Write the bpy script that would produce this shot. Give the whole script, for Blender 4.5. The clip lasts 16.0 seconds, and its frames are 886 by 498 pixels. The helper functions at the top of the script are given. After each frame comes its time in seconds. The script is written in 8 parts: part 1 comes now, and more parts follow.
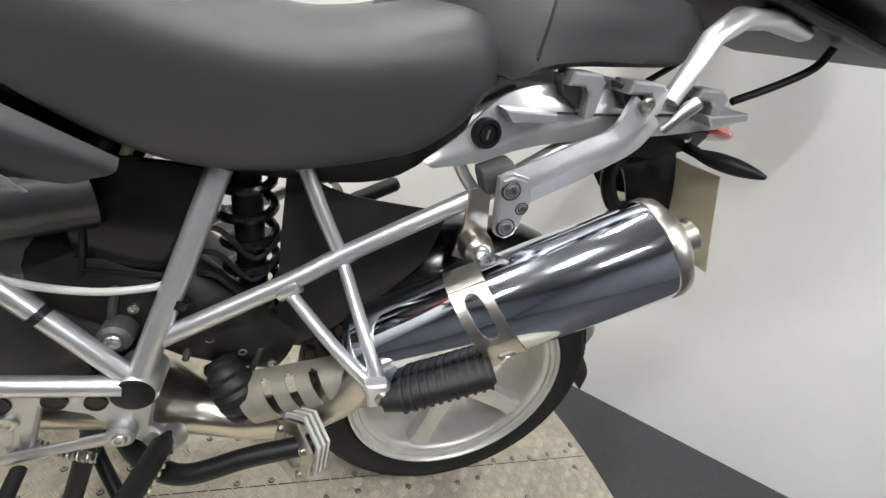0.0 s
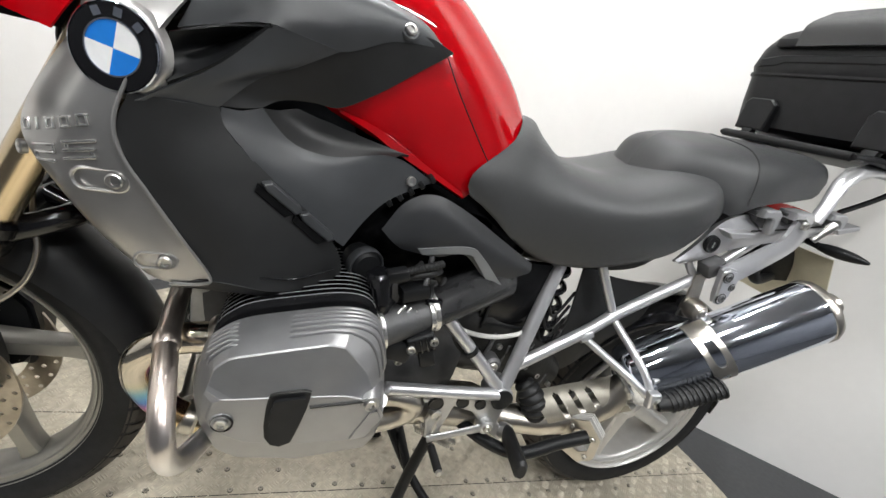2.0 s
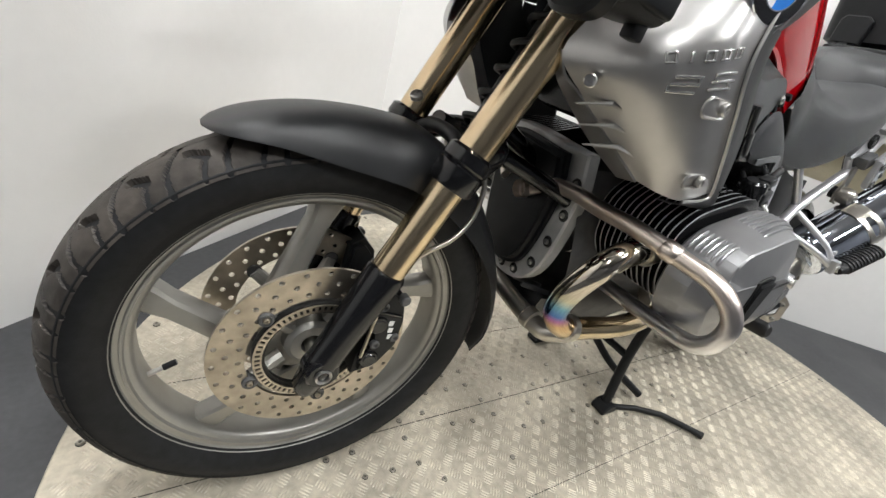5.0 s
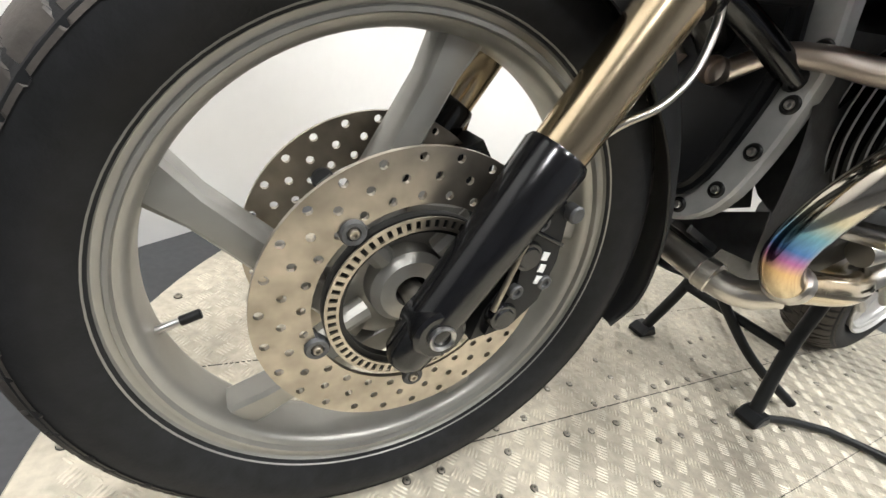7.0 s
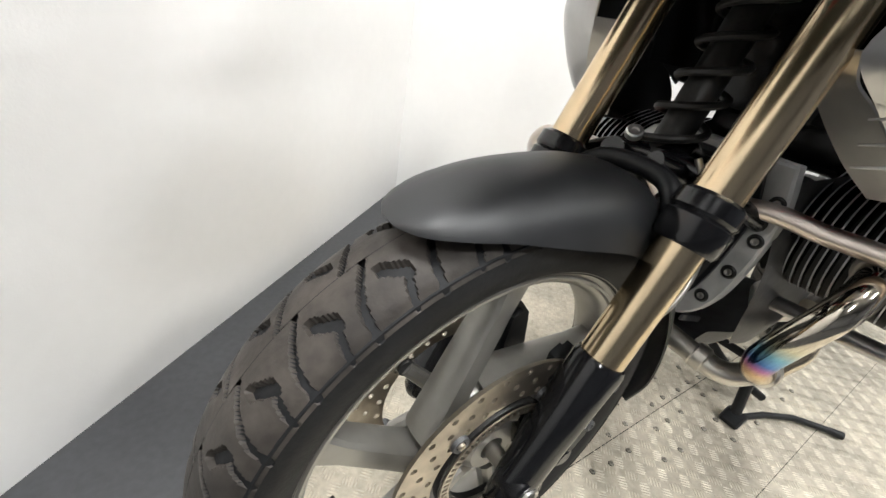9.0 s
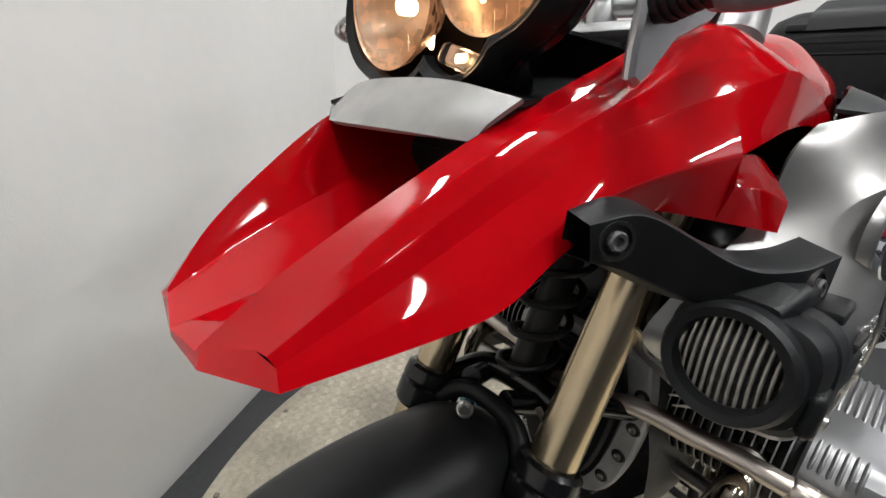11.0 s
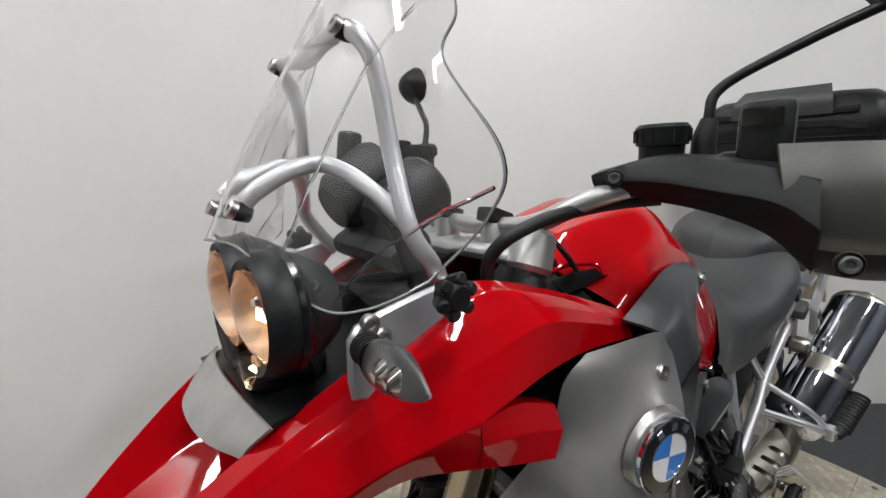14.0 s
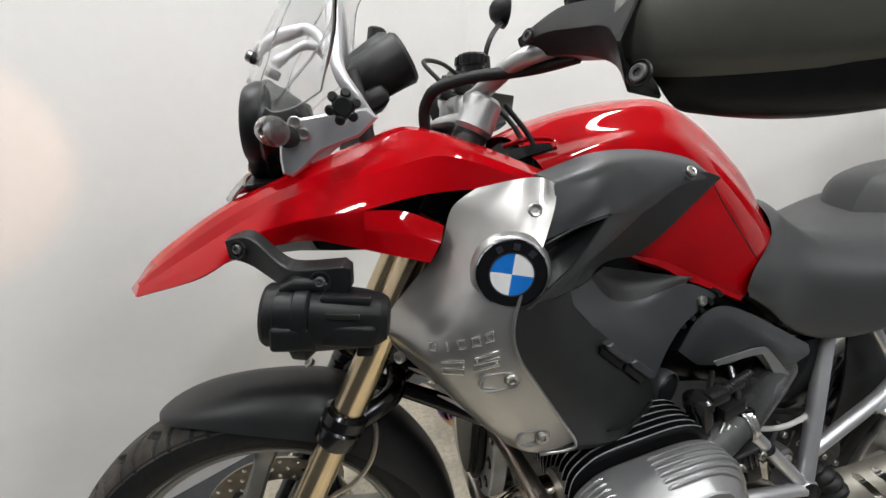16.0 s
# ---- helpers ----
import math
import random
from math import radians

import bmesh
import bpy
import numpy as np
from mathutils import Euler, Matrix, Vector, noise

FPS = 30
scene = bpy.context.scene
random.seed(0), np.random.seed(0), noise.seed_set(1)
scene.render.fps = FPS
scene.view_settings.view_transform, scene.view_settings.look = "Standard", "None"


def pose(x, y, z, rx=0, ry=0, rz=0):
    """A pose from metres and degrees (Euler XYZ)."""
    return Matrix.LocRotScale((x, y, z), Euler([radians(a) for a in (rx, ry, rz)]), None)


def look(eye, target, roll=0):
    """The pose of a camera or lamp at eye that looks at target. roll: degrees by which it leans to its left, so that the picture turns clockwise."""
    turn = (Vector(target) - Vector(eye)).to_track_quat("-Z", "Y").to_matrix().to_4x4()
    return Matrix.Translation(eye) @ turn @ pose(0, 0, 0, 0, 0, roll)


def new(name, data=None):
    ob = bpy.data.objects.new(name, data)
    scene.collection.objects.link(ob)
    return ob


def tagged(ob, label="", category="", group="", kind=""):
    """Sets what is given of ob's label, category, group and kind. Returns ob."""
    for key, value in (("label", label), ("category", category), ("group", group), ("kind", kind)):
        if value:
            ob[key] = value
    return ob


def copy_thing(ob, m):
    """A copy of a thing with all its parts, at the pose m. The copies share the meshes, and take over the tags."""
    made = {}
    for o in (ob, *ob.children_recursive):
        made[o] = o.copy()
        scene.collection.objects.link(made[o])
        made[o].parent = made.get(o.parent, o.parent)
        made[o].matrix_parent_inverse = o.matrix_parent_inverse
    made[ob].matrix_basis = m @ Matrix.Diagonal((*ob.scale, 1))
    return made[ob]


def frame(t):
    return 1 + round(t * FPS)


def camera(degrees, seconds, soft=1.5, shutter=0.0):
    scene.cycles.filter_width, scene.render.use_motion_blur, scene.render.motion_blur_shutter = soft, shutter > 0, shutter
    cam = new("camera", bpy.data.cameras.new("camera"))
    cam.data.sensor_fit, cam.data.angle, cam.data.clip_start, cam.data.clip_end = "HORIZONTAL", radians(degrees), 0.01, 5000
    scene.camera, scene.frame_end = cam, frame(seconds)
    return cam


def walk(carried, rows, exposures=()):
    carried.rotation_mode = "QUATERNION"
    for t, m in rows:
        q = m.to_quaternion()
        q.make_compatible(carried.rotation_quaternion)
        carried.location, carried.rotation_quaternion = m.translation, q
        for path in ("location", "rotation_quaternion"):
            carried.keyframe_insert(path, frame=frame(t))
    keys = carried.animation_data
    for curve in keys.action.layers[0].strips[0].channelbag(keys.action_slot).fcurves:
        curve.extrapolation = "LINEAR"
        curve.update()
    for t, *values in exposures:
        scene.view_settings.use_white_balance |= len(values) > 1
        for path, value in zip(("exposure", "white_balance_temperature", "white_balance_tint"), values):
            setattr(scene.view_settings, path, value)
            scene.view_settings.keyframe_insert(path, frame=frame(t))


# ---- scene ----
cam = camera(92.8, 16.0)
# seconds, eye, target (metres), roll (degrees)
PATH = [
    (0, (1.121, -0.646, 0.945), (1.859, 1.005, 0.091), 17.4),
    (0.5, (1.071, -0.628, 0.946), (1.651, 1.102, 0.128), 16.8),
    (1, (0.892, -0.644, 0.963), (1.416, 1.12, 0.179), 16.6),
    (1.5, (0.681, -0.745, 0.985), (1.213, 1.046, 0.271), 16.1),
    (2, (0.541, -0.8, 1.012), (1.202, 0.954, 0.313), 16.2),
    (2.5, (0.452, -0.791, 0.984), (1.253, 0.89, 0.253), 15.9),
    (3, (0.332, -0.735, 0.957), (1.259, 0.86, 0.184), 15.1),
    (3.5, (0.211, -0.702, 0.962), (1.23, 0.812, 0.143), 14.9),
    (4, (0.033, -0.677, 0.967), (1.11, 0.775, 0.113), 15.2),
    (4.5, (-0.115, -0.661, 0.94), (0.971, 0.767, 0.056), 16.1),
    (5, (-0.196, -0.586, 0.827), (0.863, 0.858, -0.063), 16.5),
    (5.2, (-0.207, -0.546, 0.774), (0.839, 0.91, -0.111), 16.6),
    (7.3, (-0.198, -0.389, 0.558), (0.759, 1.147, -0.292), 14.5),
    (7.5, (-0.228, -0.391, 0.587), (0.725, 1.13, -0.295), 14.1),
    (8, (-0.316, -0.346, 0.667), (0.661, 1.116, -0.286), 13.3),
    (8.2, (-0.354, -0.327, 0.7), (0.643, 1.106, -0.276), 13.0),
    (10.5, (-0.212, -0.279, 0.992), (1.0, 1.107, 0.211), 4.7),
    (11, (-0.183, -0.296, 1.048), (1.059, 1.124, 0.382), 4.2),
    (11.5, (-0.162, -0.31, 1.091), (1.116, 1.119, 0.522), 3.0),
    (12, (-0.135, -0.309, 1.149), (1.19, 1.109, 0.669), 1.0),
    (12.5, (-0.119, -0.297, 1.198), (1.248, 1.092, 0.751), -0.7),
    (13, (-0.118, -0.309, 1.244), (1.271, 1.068, 0.825), -2.1),
    (13.5, (-0.107, -0.361, 1.268), (1.24, 1.061, 0.864), -2.9),
    (14, (-0.037, -0.45, 1.262), (1.143, 1.108, 0.837), -2.7),
    (14.5, (0.008, -0.541, 1.224), (0.996, 1.143, 0.789), -1.6),
    (15, (0.012, -0.648, 1.158), (0.765, 1.149, 0.704), -1.0),
    (15.5, (0.06, -0.717, 1.145), (0.623, 1.138, 0.652), -0.5),
    (16, (0.198, -0.726, 1.108), (0.53, 1.183, 0.614), -0.2),
]
walk(cam, [(t, look(eye, target, roll)) for t, eye, target, roll in PATH], [(0, 0.25), (0.5, 0.32), (2, 0.28), (3.5, 0.42), (4.4, 0.26), (5, 0.26), (7.5, 0.8), (8.2, 0.7), (10.5, 0.0), (11.2, -0.45), (12.5, -0.57), (13.5, -0.63), (15, -0.42), (16, -0.28)])

# ---------------------------------------------------------------- light
world = bpy.data.worlds.new("world")
scene.world = world
world.use_nodes = True
world.node_tree.nodes["Background"].inputs[0].default_value = (0.9, 0.93, 1.0, 1)
world.node_tree.nodes["Background"].inputs[1].default_value = 0.03
scene.view_settings.exposure = 0.0


def strip_light(x, y, z, turn, power):
    """A lamp of long shape below the ceiling, in the housing of a strip light."""
    data = bpy.data.lights.new("strip_lamp", "AREA")
    data.shape, data.size, data.size_y, data.energy = "RECTANGLE", 0.6, 0.08, power
    data.color = (0.97, 0.985, 0.985)
    ob = new("strip_lamp", data)
    ob.matrix_world = pose(x, y, z, 0, 0, turn)
    return ob


# ---------------------------------------------------------------- materials
def nodes_of(name):
    m = bpy.data.materials.new(name)
    m.use_nodes = True
    nt = m.node_tree
    return m, nt, nt.nodes["Principled BSDF"]


def plain(name, color, rough=0.5, metal=0.0, var=0.08, scale=40.0, bump=0.0, bscale=300.0, coat=0.0, spec=0.5, rvar=0.0, stain=0.0, sscale=6.0):
    """A surface with fine mottling, wear stains and fine relief."""
    m, nt, b = nodes_of(name)
    tc = nt.nodes.new("ShaderNodeTexCoord")
    n1 = nt.nodes.new("ShaderNodeTexNoise")
    n1.inputs["Scale"].default_value, n1.inputs["Detail"].default_value = scale, 6
    nt.links.new(tc.outputs["Object"], n1.inputs["Vector"])
    n2 = nt.nodes.new("ShaderNodeTexNoise")
    n2.inputs["Scale"].default_value, n2.inputs["Detail"].default_value = sscale, 3
    nt.links.new(tc.outputs["Object"], n2.inputs["Vector"])
    ramp = nt.nodes.new("ShaderNodeMapRange")
    ramp.inputs["From Min"].default_value, ramp.inputs["From Max"].default_value = 0.3, 0.7
    ramp.inputs["To Min"].default_value, ramp.inputs["To Max"].default_value = 1 - var, 1 + var
    nt.links.new(n1.outputs["Fac"], ramp.inputs["Value"])
    ramp2 = nt.nodes.new("ShaderNodeMapRange")
    ramp2.inputs["From Min"].default_value, ramp2.inputs["From Max"].default_value = 0.35, 0.65
    ramp2.inputs["To Min"].default_value, ramp2.inputs["To Max"].default_value = 1 - stain, 1 + stain
    nt.links.new(n2.outputs["Fac"], ramp2.inputs["Value"])
    mul = nt.nodes.new("ShaderNodeMath")
    mul.operation = "MULTIPLY"
    nt.links.new(ramp.outputs[0], mul.inputs[0])
    nt.links.new(ramp2.outputs[0], mul.inputs[1])
    vm = nt.nodes.new("ShaderNodeVectorMath")
    vm.operation = "SCALE"
    vm.inputs[0].default_value = color
    nt.links.new(mul.outputs[0], vm.inputs["Scale"])
    nt.links.new(vm.outputs[0], b.inputs["Base Color"])
    b.inputs["Metallic"].default_value = metal
    b.inputs["Roughness"].default_value = rough
    b.inputs["Specular IOR Level"].default_value = spec
    b.inputs["Coat Weight"].default_value = coat
    b.inputs["Coat Roughness"].default_value = 0.03
    if rvar:
        rr = nt.nodes.new("ShaderNodeMapRange")
        rr.inputs["From Min"].default_value, rr.inputs["From Max"].default_value = 0.3, 0.7
        rr.inputs["To Min"].default_value, rr.inputs["To Max"].default_value = max(0.01, rough - rvar), rough + rvar
        nt.links.new(n2.outputs["Fac"], rr.inputs["Value"])
        nt.links.new(rr.outputs[0], b.inputs["Roughness"])
    if bump:
        n3 = nt.nodes.new("ShaderNodeTexNoise")
        n3.inputs["Scale"].default_value, n3.inputs["Detail"].default_value = bscale, 4
        nt.links.new(tc.outputs["Object"], n3.inputs["Vector"])
        bp = nt.nodes.new("ShaderNodeBump")
        bp.inputs["Strength"].default_value, bp.inputs["Distance"].default_value = bump, 0.002
        nt.links.new(n3.outputs["Fac"], bp.inputs["Height"])
        nt.links.new(bp.outputs[0], b.inputs["Normal"])
    return m


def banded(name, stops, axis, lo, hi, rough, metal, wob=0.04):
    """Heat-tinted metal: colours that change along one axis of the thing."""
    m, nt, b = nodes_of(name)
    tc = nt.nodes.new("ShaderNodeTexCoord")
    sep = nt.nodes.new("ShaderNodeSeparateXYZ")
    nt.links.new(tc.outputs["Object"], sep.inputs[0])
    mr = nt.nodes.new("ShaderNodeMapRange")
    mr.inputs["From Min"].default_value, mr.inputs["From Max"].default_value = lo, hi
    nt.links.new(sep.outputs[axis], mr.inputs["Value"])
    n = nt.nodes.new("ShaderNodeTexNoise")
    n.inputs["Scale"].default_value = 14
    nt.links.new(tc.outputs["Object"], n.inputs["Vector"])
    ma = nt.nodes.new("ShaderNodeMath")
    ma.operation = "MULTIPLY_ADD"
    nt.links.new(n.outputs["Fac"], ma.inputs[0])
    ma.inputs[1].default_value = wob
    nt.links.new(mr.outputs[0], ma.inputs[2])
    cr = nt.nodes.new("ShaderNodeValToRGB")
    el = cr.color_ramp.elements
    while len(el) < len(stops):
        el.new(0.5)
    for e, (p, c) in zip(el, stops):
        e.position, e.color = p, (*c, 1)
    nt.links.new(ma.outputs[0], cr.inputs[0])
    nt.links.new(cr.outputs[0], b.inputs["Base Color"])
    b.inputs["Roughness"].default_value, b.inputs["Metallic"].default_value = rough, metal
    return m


def glass(name, color=(1, 1, 1), rough=0.0, ior=1.45):
    m, nt, b = nodes_of(name)
    b.inputs["Base Color"].default_value = (*color, 1)
    b.inputs["Transmission Weight"].default_value = 1
    b.inputs["Roughness"].default_value, b.inputs["IOR"].default_value = rough, ior
    return m


def glow(name, color, strength):
    m, nt, b = nodes_of(name)
    b.inputs["Base Color"].default_value = (*color, 1)
    b.inputs["Emission Color"].default_value = (*color, 1)
    b.inputs["Emission Strength"].default_value = strength
    return m


M_WALL = plain("white_wall_paint", (0.78, 0.77, 0.75), 0.55, var=0.01, scale=30, bump=0.12, bscale=160, stain=0.03, sscale=1.3)
M_CEIL = plain("ceiling_paint", (0.22, 0.22, 0.22), 0.7, var=0.05)
M_HALL = plain("dark_hall_paint", (0.12, 0.125, 0.14), 0.6, var=0.1, stain=0.1)
M_FLOOR = plain("dark_floor_paint", (0.042, 0.043, 0.046), 0.45, var=0.15, scale=60, bump=0.15, bscale=80, stain=0.15, sscale=3, rvar=0.1)
M_PLATE = plain("checker_plate", (0.48, 0.435, 0.35), 0.5, 0.35, var=0.16, scale=60, bump=0.15, bscale=300, stain=0.2, sscale=5, rvar=0.1)
# worn bars, made paler than the deck to put relief shading into colour
M_TREAD = plain("worn_tread_steel", (0.54, 0.495, 0.405), 0.45, 0.4, var=0.2, scale=90, stain=0.22, sscale=5)
M_RIVET = plain("steel_screw", (0.42, 0.39, 0.34), 0.35, 0.9, var=0.3, scale=20)
M_RED = plain("red_gloss_paint", (0.37, 0.0010, 0.004), 0.4, 0.0, var=0.02, coat=0.85, spec=0.0)
M_TYRE = plain("tyre_rubber", (0.0095, 0.0098, 0.0108), 0.6, var=0.25, scale=70, bump=0.16, bscale=250, stain=0.3, sscale=9, spec=0.27)
M_WORN = plain("worn_tread_rubber", (0.040, 0.034, 0.029), 0.6, var=0.3, scale=60, bump=0.2, bscale=200, stain=0.3, sscale=12, spec=0.35)
M_BAND = plain("grey_trim_band", (0.17, 0.175, 0.18), 0.4, var=0.06)
M_FIN = plain("black_fin_paint", (0.010, 0.010, 0.011), 0.16, 0.2, var=0.1)
# pale colour for the fin edges, a gloss highlight put into the paint
M_FIN_GLINT = plain("worn_fin_edge", (0.40, 0.40, 0.41), 0.35, 0.3, var=0.15, scale=60)
M_INNER = plain("black_inner_plastic", (0.005, 0.005, 0.0055), 0.22, var=0.3, bump=0.1, bscale=60, spec=0.3)
M_RIM = plain("wheel_paint", (0.31, 0.30, 0.275), 0.38, 0.6, var=0.05, stain=0.08)
M_RIMR = plain("rear_wheel_paint", (0.55, 0.54, 0.52), 0.4, 0.6, var=0.05, stain=0.08)
M_BLACK = plain("black_plastic", (0.009, 0.0094, 0.0102), 0.4, var=0.2, bump=0.12, bscale=900, spec=0.22)
M_BLACKG = plain("black_gloss_paint", (0.006, 0.006, 0.007), 0.18, var=0.05)
M_COVERB = plain("satin_black_cover", (0.0115, 0.0118, 0.0122), 0.46, var=0.12, bump=0.12, bscale=900, spec=0.5, stain=0.12, sscale=5)
M_MUD = plain("satin_mudguard_plastic", (0.014, 0.0145, 0.0155), 0.42, var=0.12, bump=0.10, bscale=900, spec=0.5, stain=0.1, sscale=7)
M_GREY = plain("dark_grey_plastic", (0.043, 0.0455, 0.049), 0.40, var=0.06, bump=0.08, bscale=900)
M_AIRBOX = plain("satin_charcoal_plastic", (0.022, 0.023, 0.025), 0.42, var=0.08, bump=0.10, bscale=900)
M_FLANGE = plain("sandblasted_alloy", (0.46, 0.46, 0.45), 0.5, 0.35, var=0.1, bump=0.15, bscale=300, stain=0.15, sscale=12)
M_GUARD = plain("hand_guard_plastic", (0.070, 0.071, 0.062), 0.42, var=0.06, bump=0.1, bscale=800)
M_SEAT = plain("seat_vinyl", (0.042, 0.043, 0.044), 0.42, var=0.06, scale=200, bump=0.22, bscale=1400)
M_SEAT2 = plain("seat_side_vinyl", (0.027, 0.028, 0.029), 0.45, var=0.06, scale=200, bump=0.22, bscale=1400)
M_SILVER = plain("silver_frame_paint", (0.56, 0.56, 0.575), 0.32, 0.75, var=0.03, bump=0.03)
M_CAST = plain("cast_aluminium", (0.50, 0.50, 0.50), 0.42, 0.85, var=0.08, bump=0.12, bscale=500, stain=0.1)
M_COVER = plain("engine_cover_paint", (0.30, 0.30, 0.305), 0.36, 0.75, var=0.04, bump=0.06, bscale=600, stain=0.05)
M_ALU = plain("satin_aluminium_panel", (0.42, 0.412, 0.40), 0.31, 0.85, var=0.04, bump=0.03, bscale=700, stain=0.03)
M_RAISED = plain("raised_aluminium", (0.60, 0.59, 0.57), 0.22, 0.9, var=0.05)
M_CHROME = plain("chrome", (0.70, 0.74, 0.82), 0.07, 1.0, var=0.04, bump=0.04, bscale=18, rvar=0.03, stain=0.05)
M_STEEL = plain("brushed_steel", (0.52, 0.49, 0.44), 0.3, 1.0, var=0.08, bump=0.05, stain=0.1)
M_BOLT = plain("bolt_steel", (0.5, 0.49, 0.47), 0.3, 1.0)
M_DISC = plain("brake_disc_steel", (0.42, 0.375, 0.31), 0.3, 0.95, var=0.1, stain=0.15, sscale=20)
# dirty black metal, also the dark colour for shade in recesses and holes
M_DIRT_SHADE = plain("dirty_black_metal", (0.014, 0.0135, 0.0125), 0.45, 0.3, var=0.3, bump=0.3, bscale=120, stain=0.3)
M_GEAR = plain("grey_gearbox_casting", (0.095, 0.095, 0.097), 0.5, 0.5, var=0.15, bump=0.25, bscale=200, stain=0.25)
M_GOLD = plain("gold_anodised_tube", (0.66, 0.53, 0.35), 0.2, 1.0, var=0.03)
M_RUBBER = plain("black_rubber", (0.011, 0.011, 0.0115), 0.5, var=0.2, spec=0.35)
M_INTAKE = plain("shiny_black_rubber", (0.018, 0.018, 0.019), 0.25, var=0.2, bump=0.06, bscale=120)
M_BLUE = plain("blue_enamel", (0.01, 0.18, 0.62), 0.2, coat=1.0)
M_WHITE = plain("white_enamel", (0.8, 0.8, 0.8), 0.2, coat=1.0)
M_HEADER = banded("heat_tinted_steel", [(0.0, (0.62, 0.52, 0.34)), (0.25, (0.6, 0.4, 0.2)), (0.38, (0.35, 0.12, 0.3)), (0.5, (0.06, 0.16, 0.4)), (0.68, (0.15, 0.32, 0.42)), (0.85, (0.5, 0.48, 0.36)), (1.0, (0.55, 0.5, 0.42))], 2, 0.40, 0.52, 0.12, 1.0)
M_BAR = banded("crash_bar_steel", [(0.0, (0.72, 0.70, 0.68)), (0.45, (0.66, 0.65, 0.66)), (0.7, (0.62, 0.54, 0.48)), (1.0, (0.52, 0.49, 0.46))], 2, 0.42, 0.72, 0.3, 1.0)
M_SCREEN = glass("clear_screen", (0.90, 0.905, 0.91), 0.0, 1.42)
M_EDGE = plain("screen_edge", (0.22, 0.225, 0.23), 0.12, var=0.5, scale=8)
M_LENS = glass("clear_lens", (0.98, 0.97, 0.95), 0.0, 1.2)
M_SMOKE = glass("smoked_lens", (0.62, 0.61, 0.60), 0.0, 1.38)
M_REDLENS = plain("red_lens", (0.5, 0.01, 0.01), 0.15, coat=1.0)
M_VISOR = plain("translucent_grey_visor", (0.26, 0.255, 0.245), 0.25, var=0.12, scale=30)
M_MATT = plain("bead_blasted_steel", (0.36, 0.335, 0.285), 0.5, 0.6, var=0.1, stain=0.1)
M_BRIGHT = plain("bright_lamp_reflector", (0.34, 0.32, 0.29), 0.2, 0.5, var=0.25, scale=120)
M_FOG = plain("pale_fog_reflector", (0.78, 0.73, 0.66), 0.25, 0.35, var=0.1, scale=120)
M_SHIELD = plain("pale_grey_plastic", (0.5, 0.49, 0.47), 0.3, var=0.03)
M_PLATEW = plain("pale_number_plate", (0.62, 0.58, 0.45), 0.45, var=0.05)
M_STRIP = glow("lit_diffuser", (0.98, 0.985, 0.98), 50.0)
M_BULB = glow("lit_lamp_filament", (1.0, 0.66, 0.36), 14.0)
def lit(name, strength):
    """A lamp reflector lit by its bulb: facets of uneven brightness."""
    m, nt, b = nodes_of(name)
    tc = nt.nodes.new("ShaderNodeTexCoord")
    v = nt.nodes.new("ShaderNodeTexVoronoi")
    v.inputs["Scale"].default_value = 120
    nt.links.new(tc.outputs["Object"], v.inputs["Vector"])
    mr = nt.nodes.new("ShaderNodeMapRange")
    mr.inputs["To Min"].default_value, mr.inputs["To Max"].default_value = 0.12 * strength, 1.6 * strength
    sep = nt.nodes.new("ShaderNodeSeparateColor")
    nt.links.new(v.outputs["Color"], sep.inputs[0])
    nt.links.new(sep.outputs[0], mr.inputs["Value"])
    nt.links.new(mr.outputs[0], b.inputs["Emission Strength"])
    b.inputs["Emission Color"].default_value = (1.0, 0.42, 0.19, 1)
    b.inputs["Base Color"].default_value = (0.46, 0.35, 0.25, 1)
    b.inputs["Metallic"].default_value, b.inputs["Roughness"].default_value = 1.0, 0.42
    return m


M_LIT = lit("lit_reflector", 0.26)
M_LIT2 = lit("half_lit_reflector", 0.26)
M_REFLECT = plain("lamp_reflector", (0.85, 0.8, 0.75), 0.12, 1.0)


# ---------------------------------------------------------------- mesh helpers
def V(*a):
    return Vector(a)


def spline(pts, n):
    """n points on a smooth curve through pts."""
    pts = [Vector(p) for p in pts]
    if len(pts) == 2:
        return [pts[0].lerp(pts[1], i / (n - 1)) for i in range(n)]
    q = [2 * pts[0] - pts[1]] + pts + [2 * pts[-1] - pts[-2]]
    lens = [0.0]
    for a, b in zip(pts, pts[1:]):
        lens.append(lens[-1] + max(1e-6, (b - a).length) ** 0.7)
    out = []
    for i in range(n):
        s = lens[-1] * i / (n - 1)
        k = 0
        while k < len(pts) - 2 and s > lens[k + 1]:
            k += 1
        t = (s - lens[k]) / (lens[k + 1] - lens[k])
        a, b, c, d = q[k : k + 4]
        out.append(0.5 * (2 * b + (c - a) * t + (2 * a - 5 * b + 4 * c - d) * t * t + (3 * b - a - 3 * c + d) * t**3))
    return out


def linear(pts, n):
    pts = [Vector(p) for p in pts]
    out = []
    for i in range(n):
        s = (len(pts) - 1) * i / (n - 1)
        k = min(int(s), len(pts) - 2)
        out.append(pts[k].lerp(pts[k + 1], s - k))
    return out


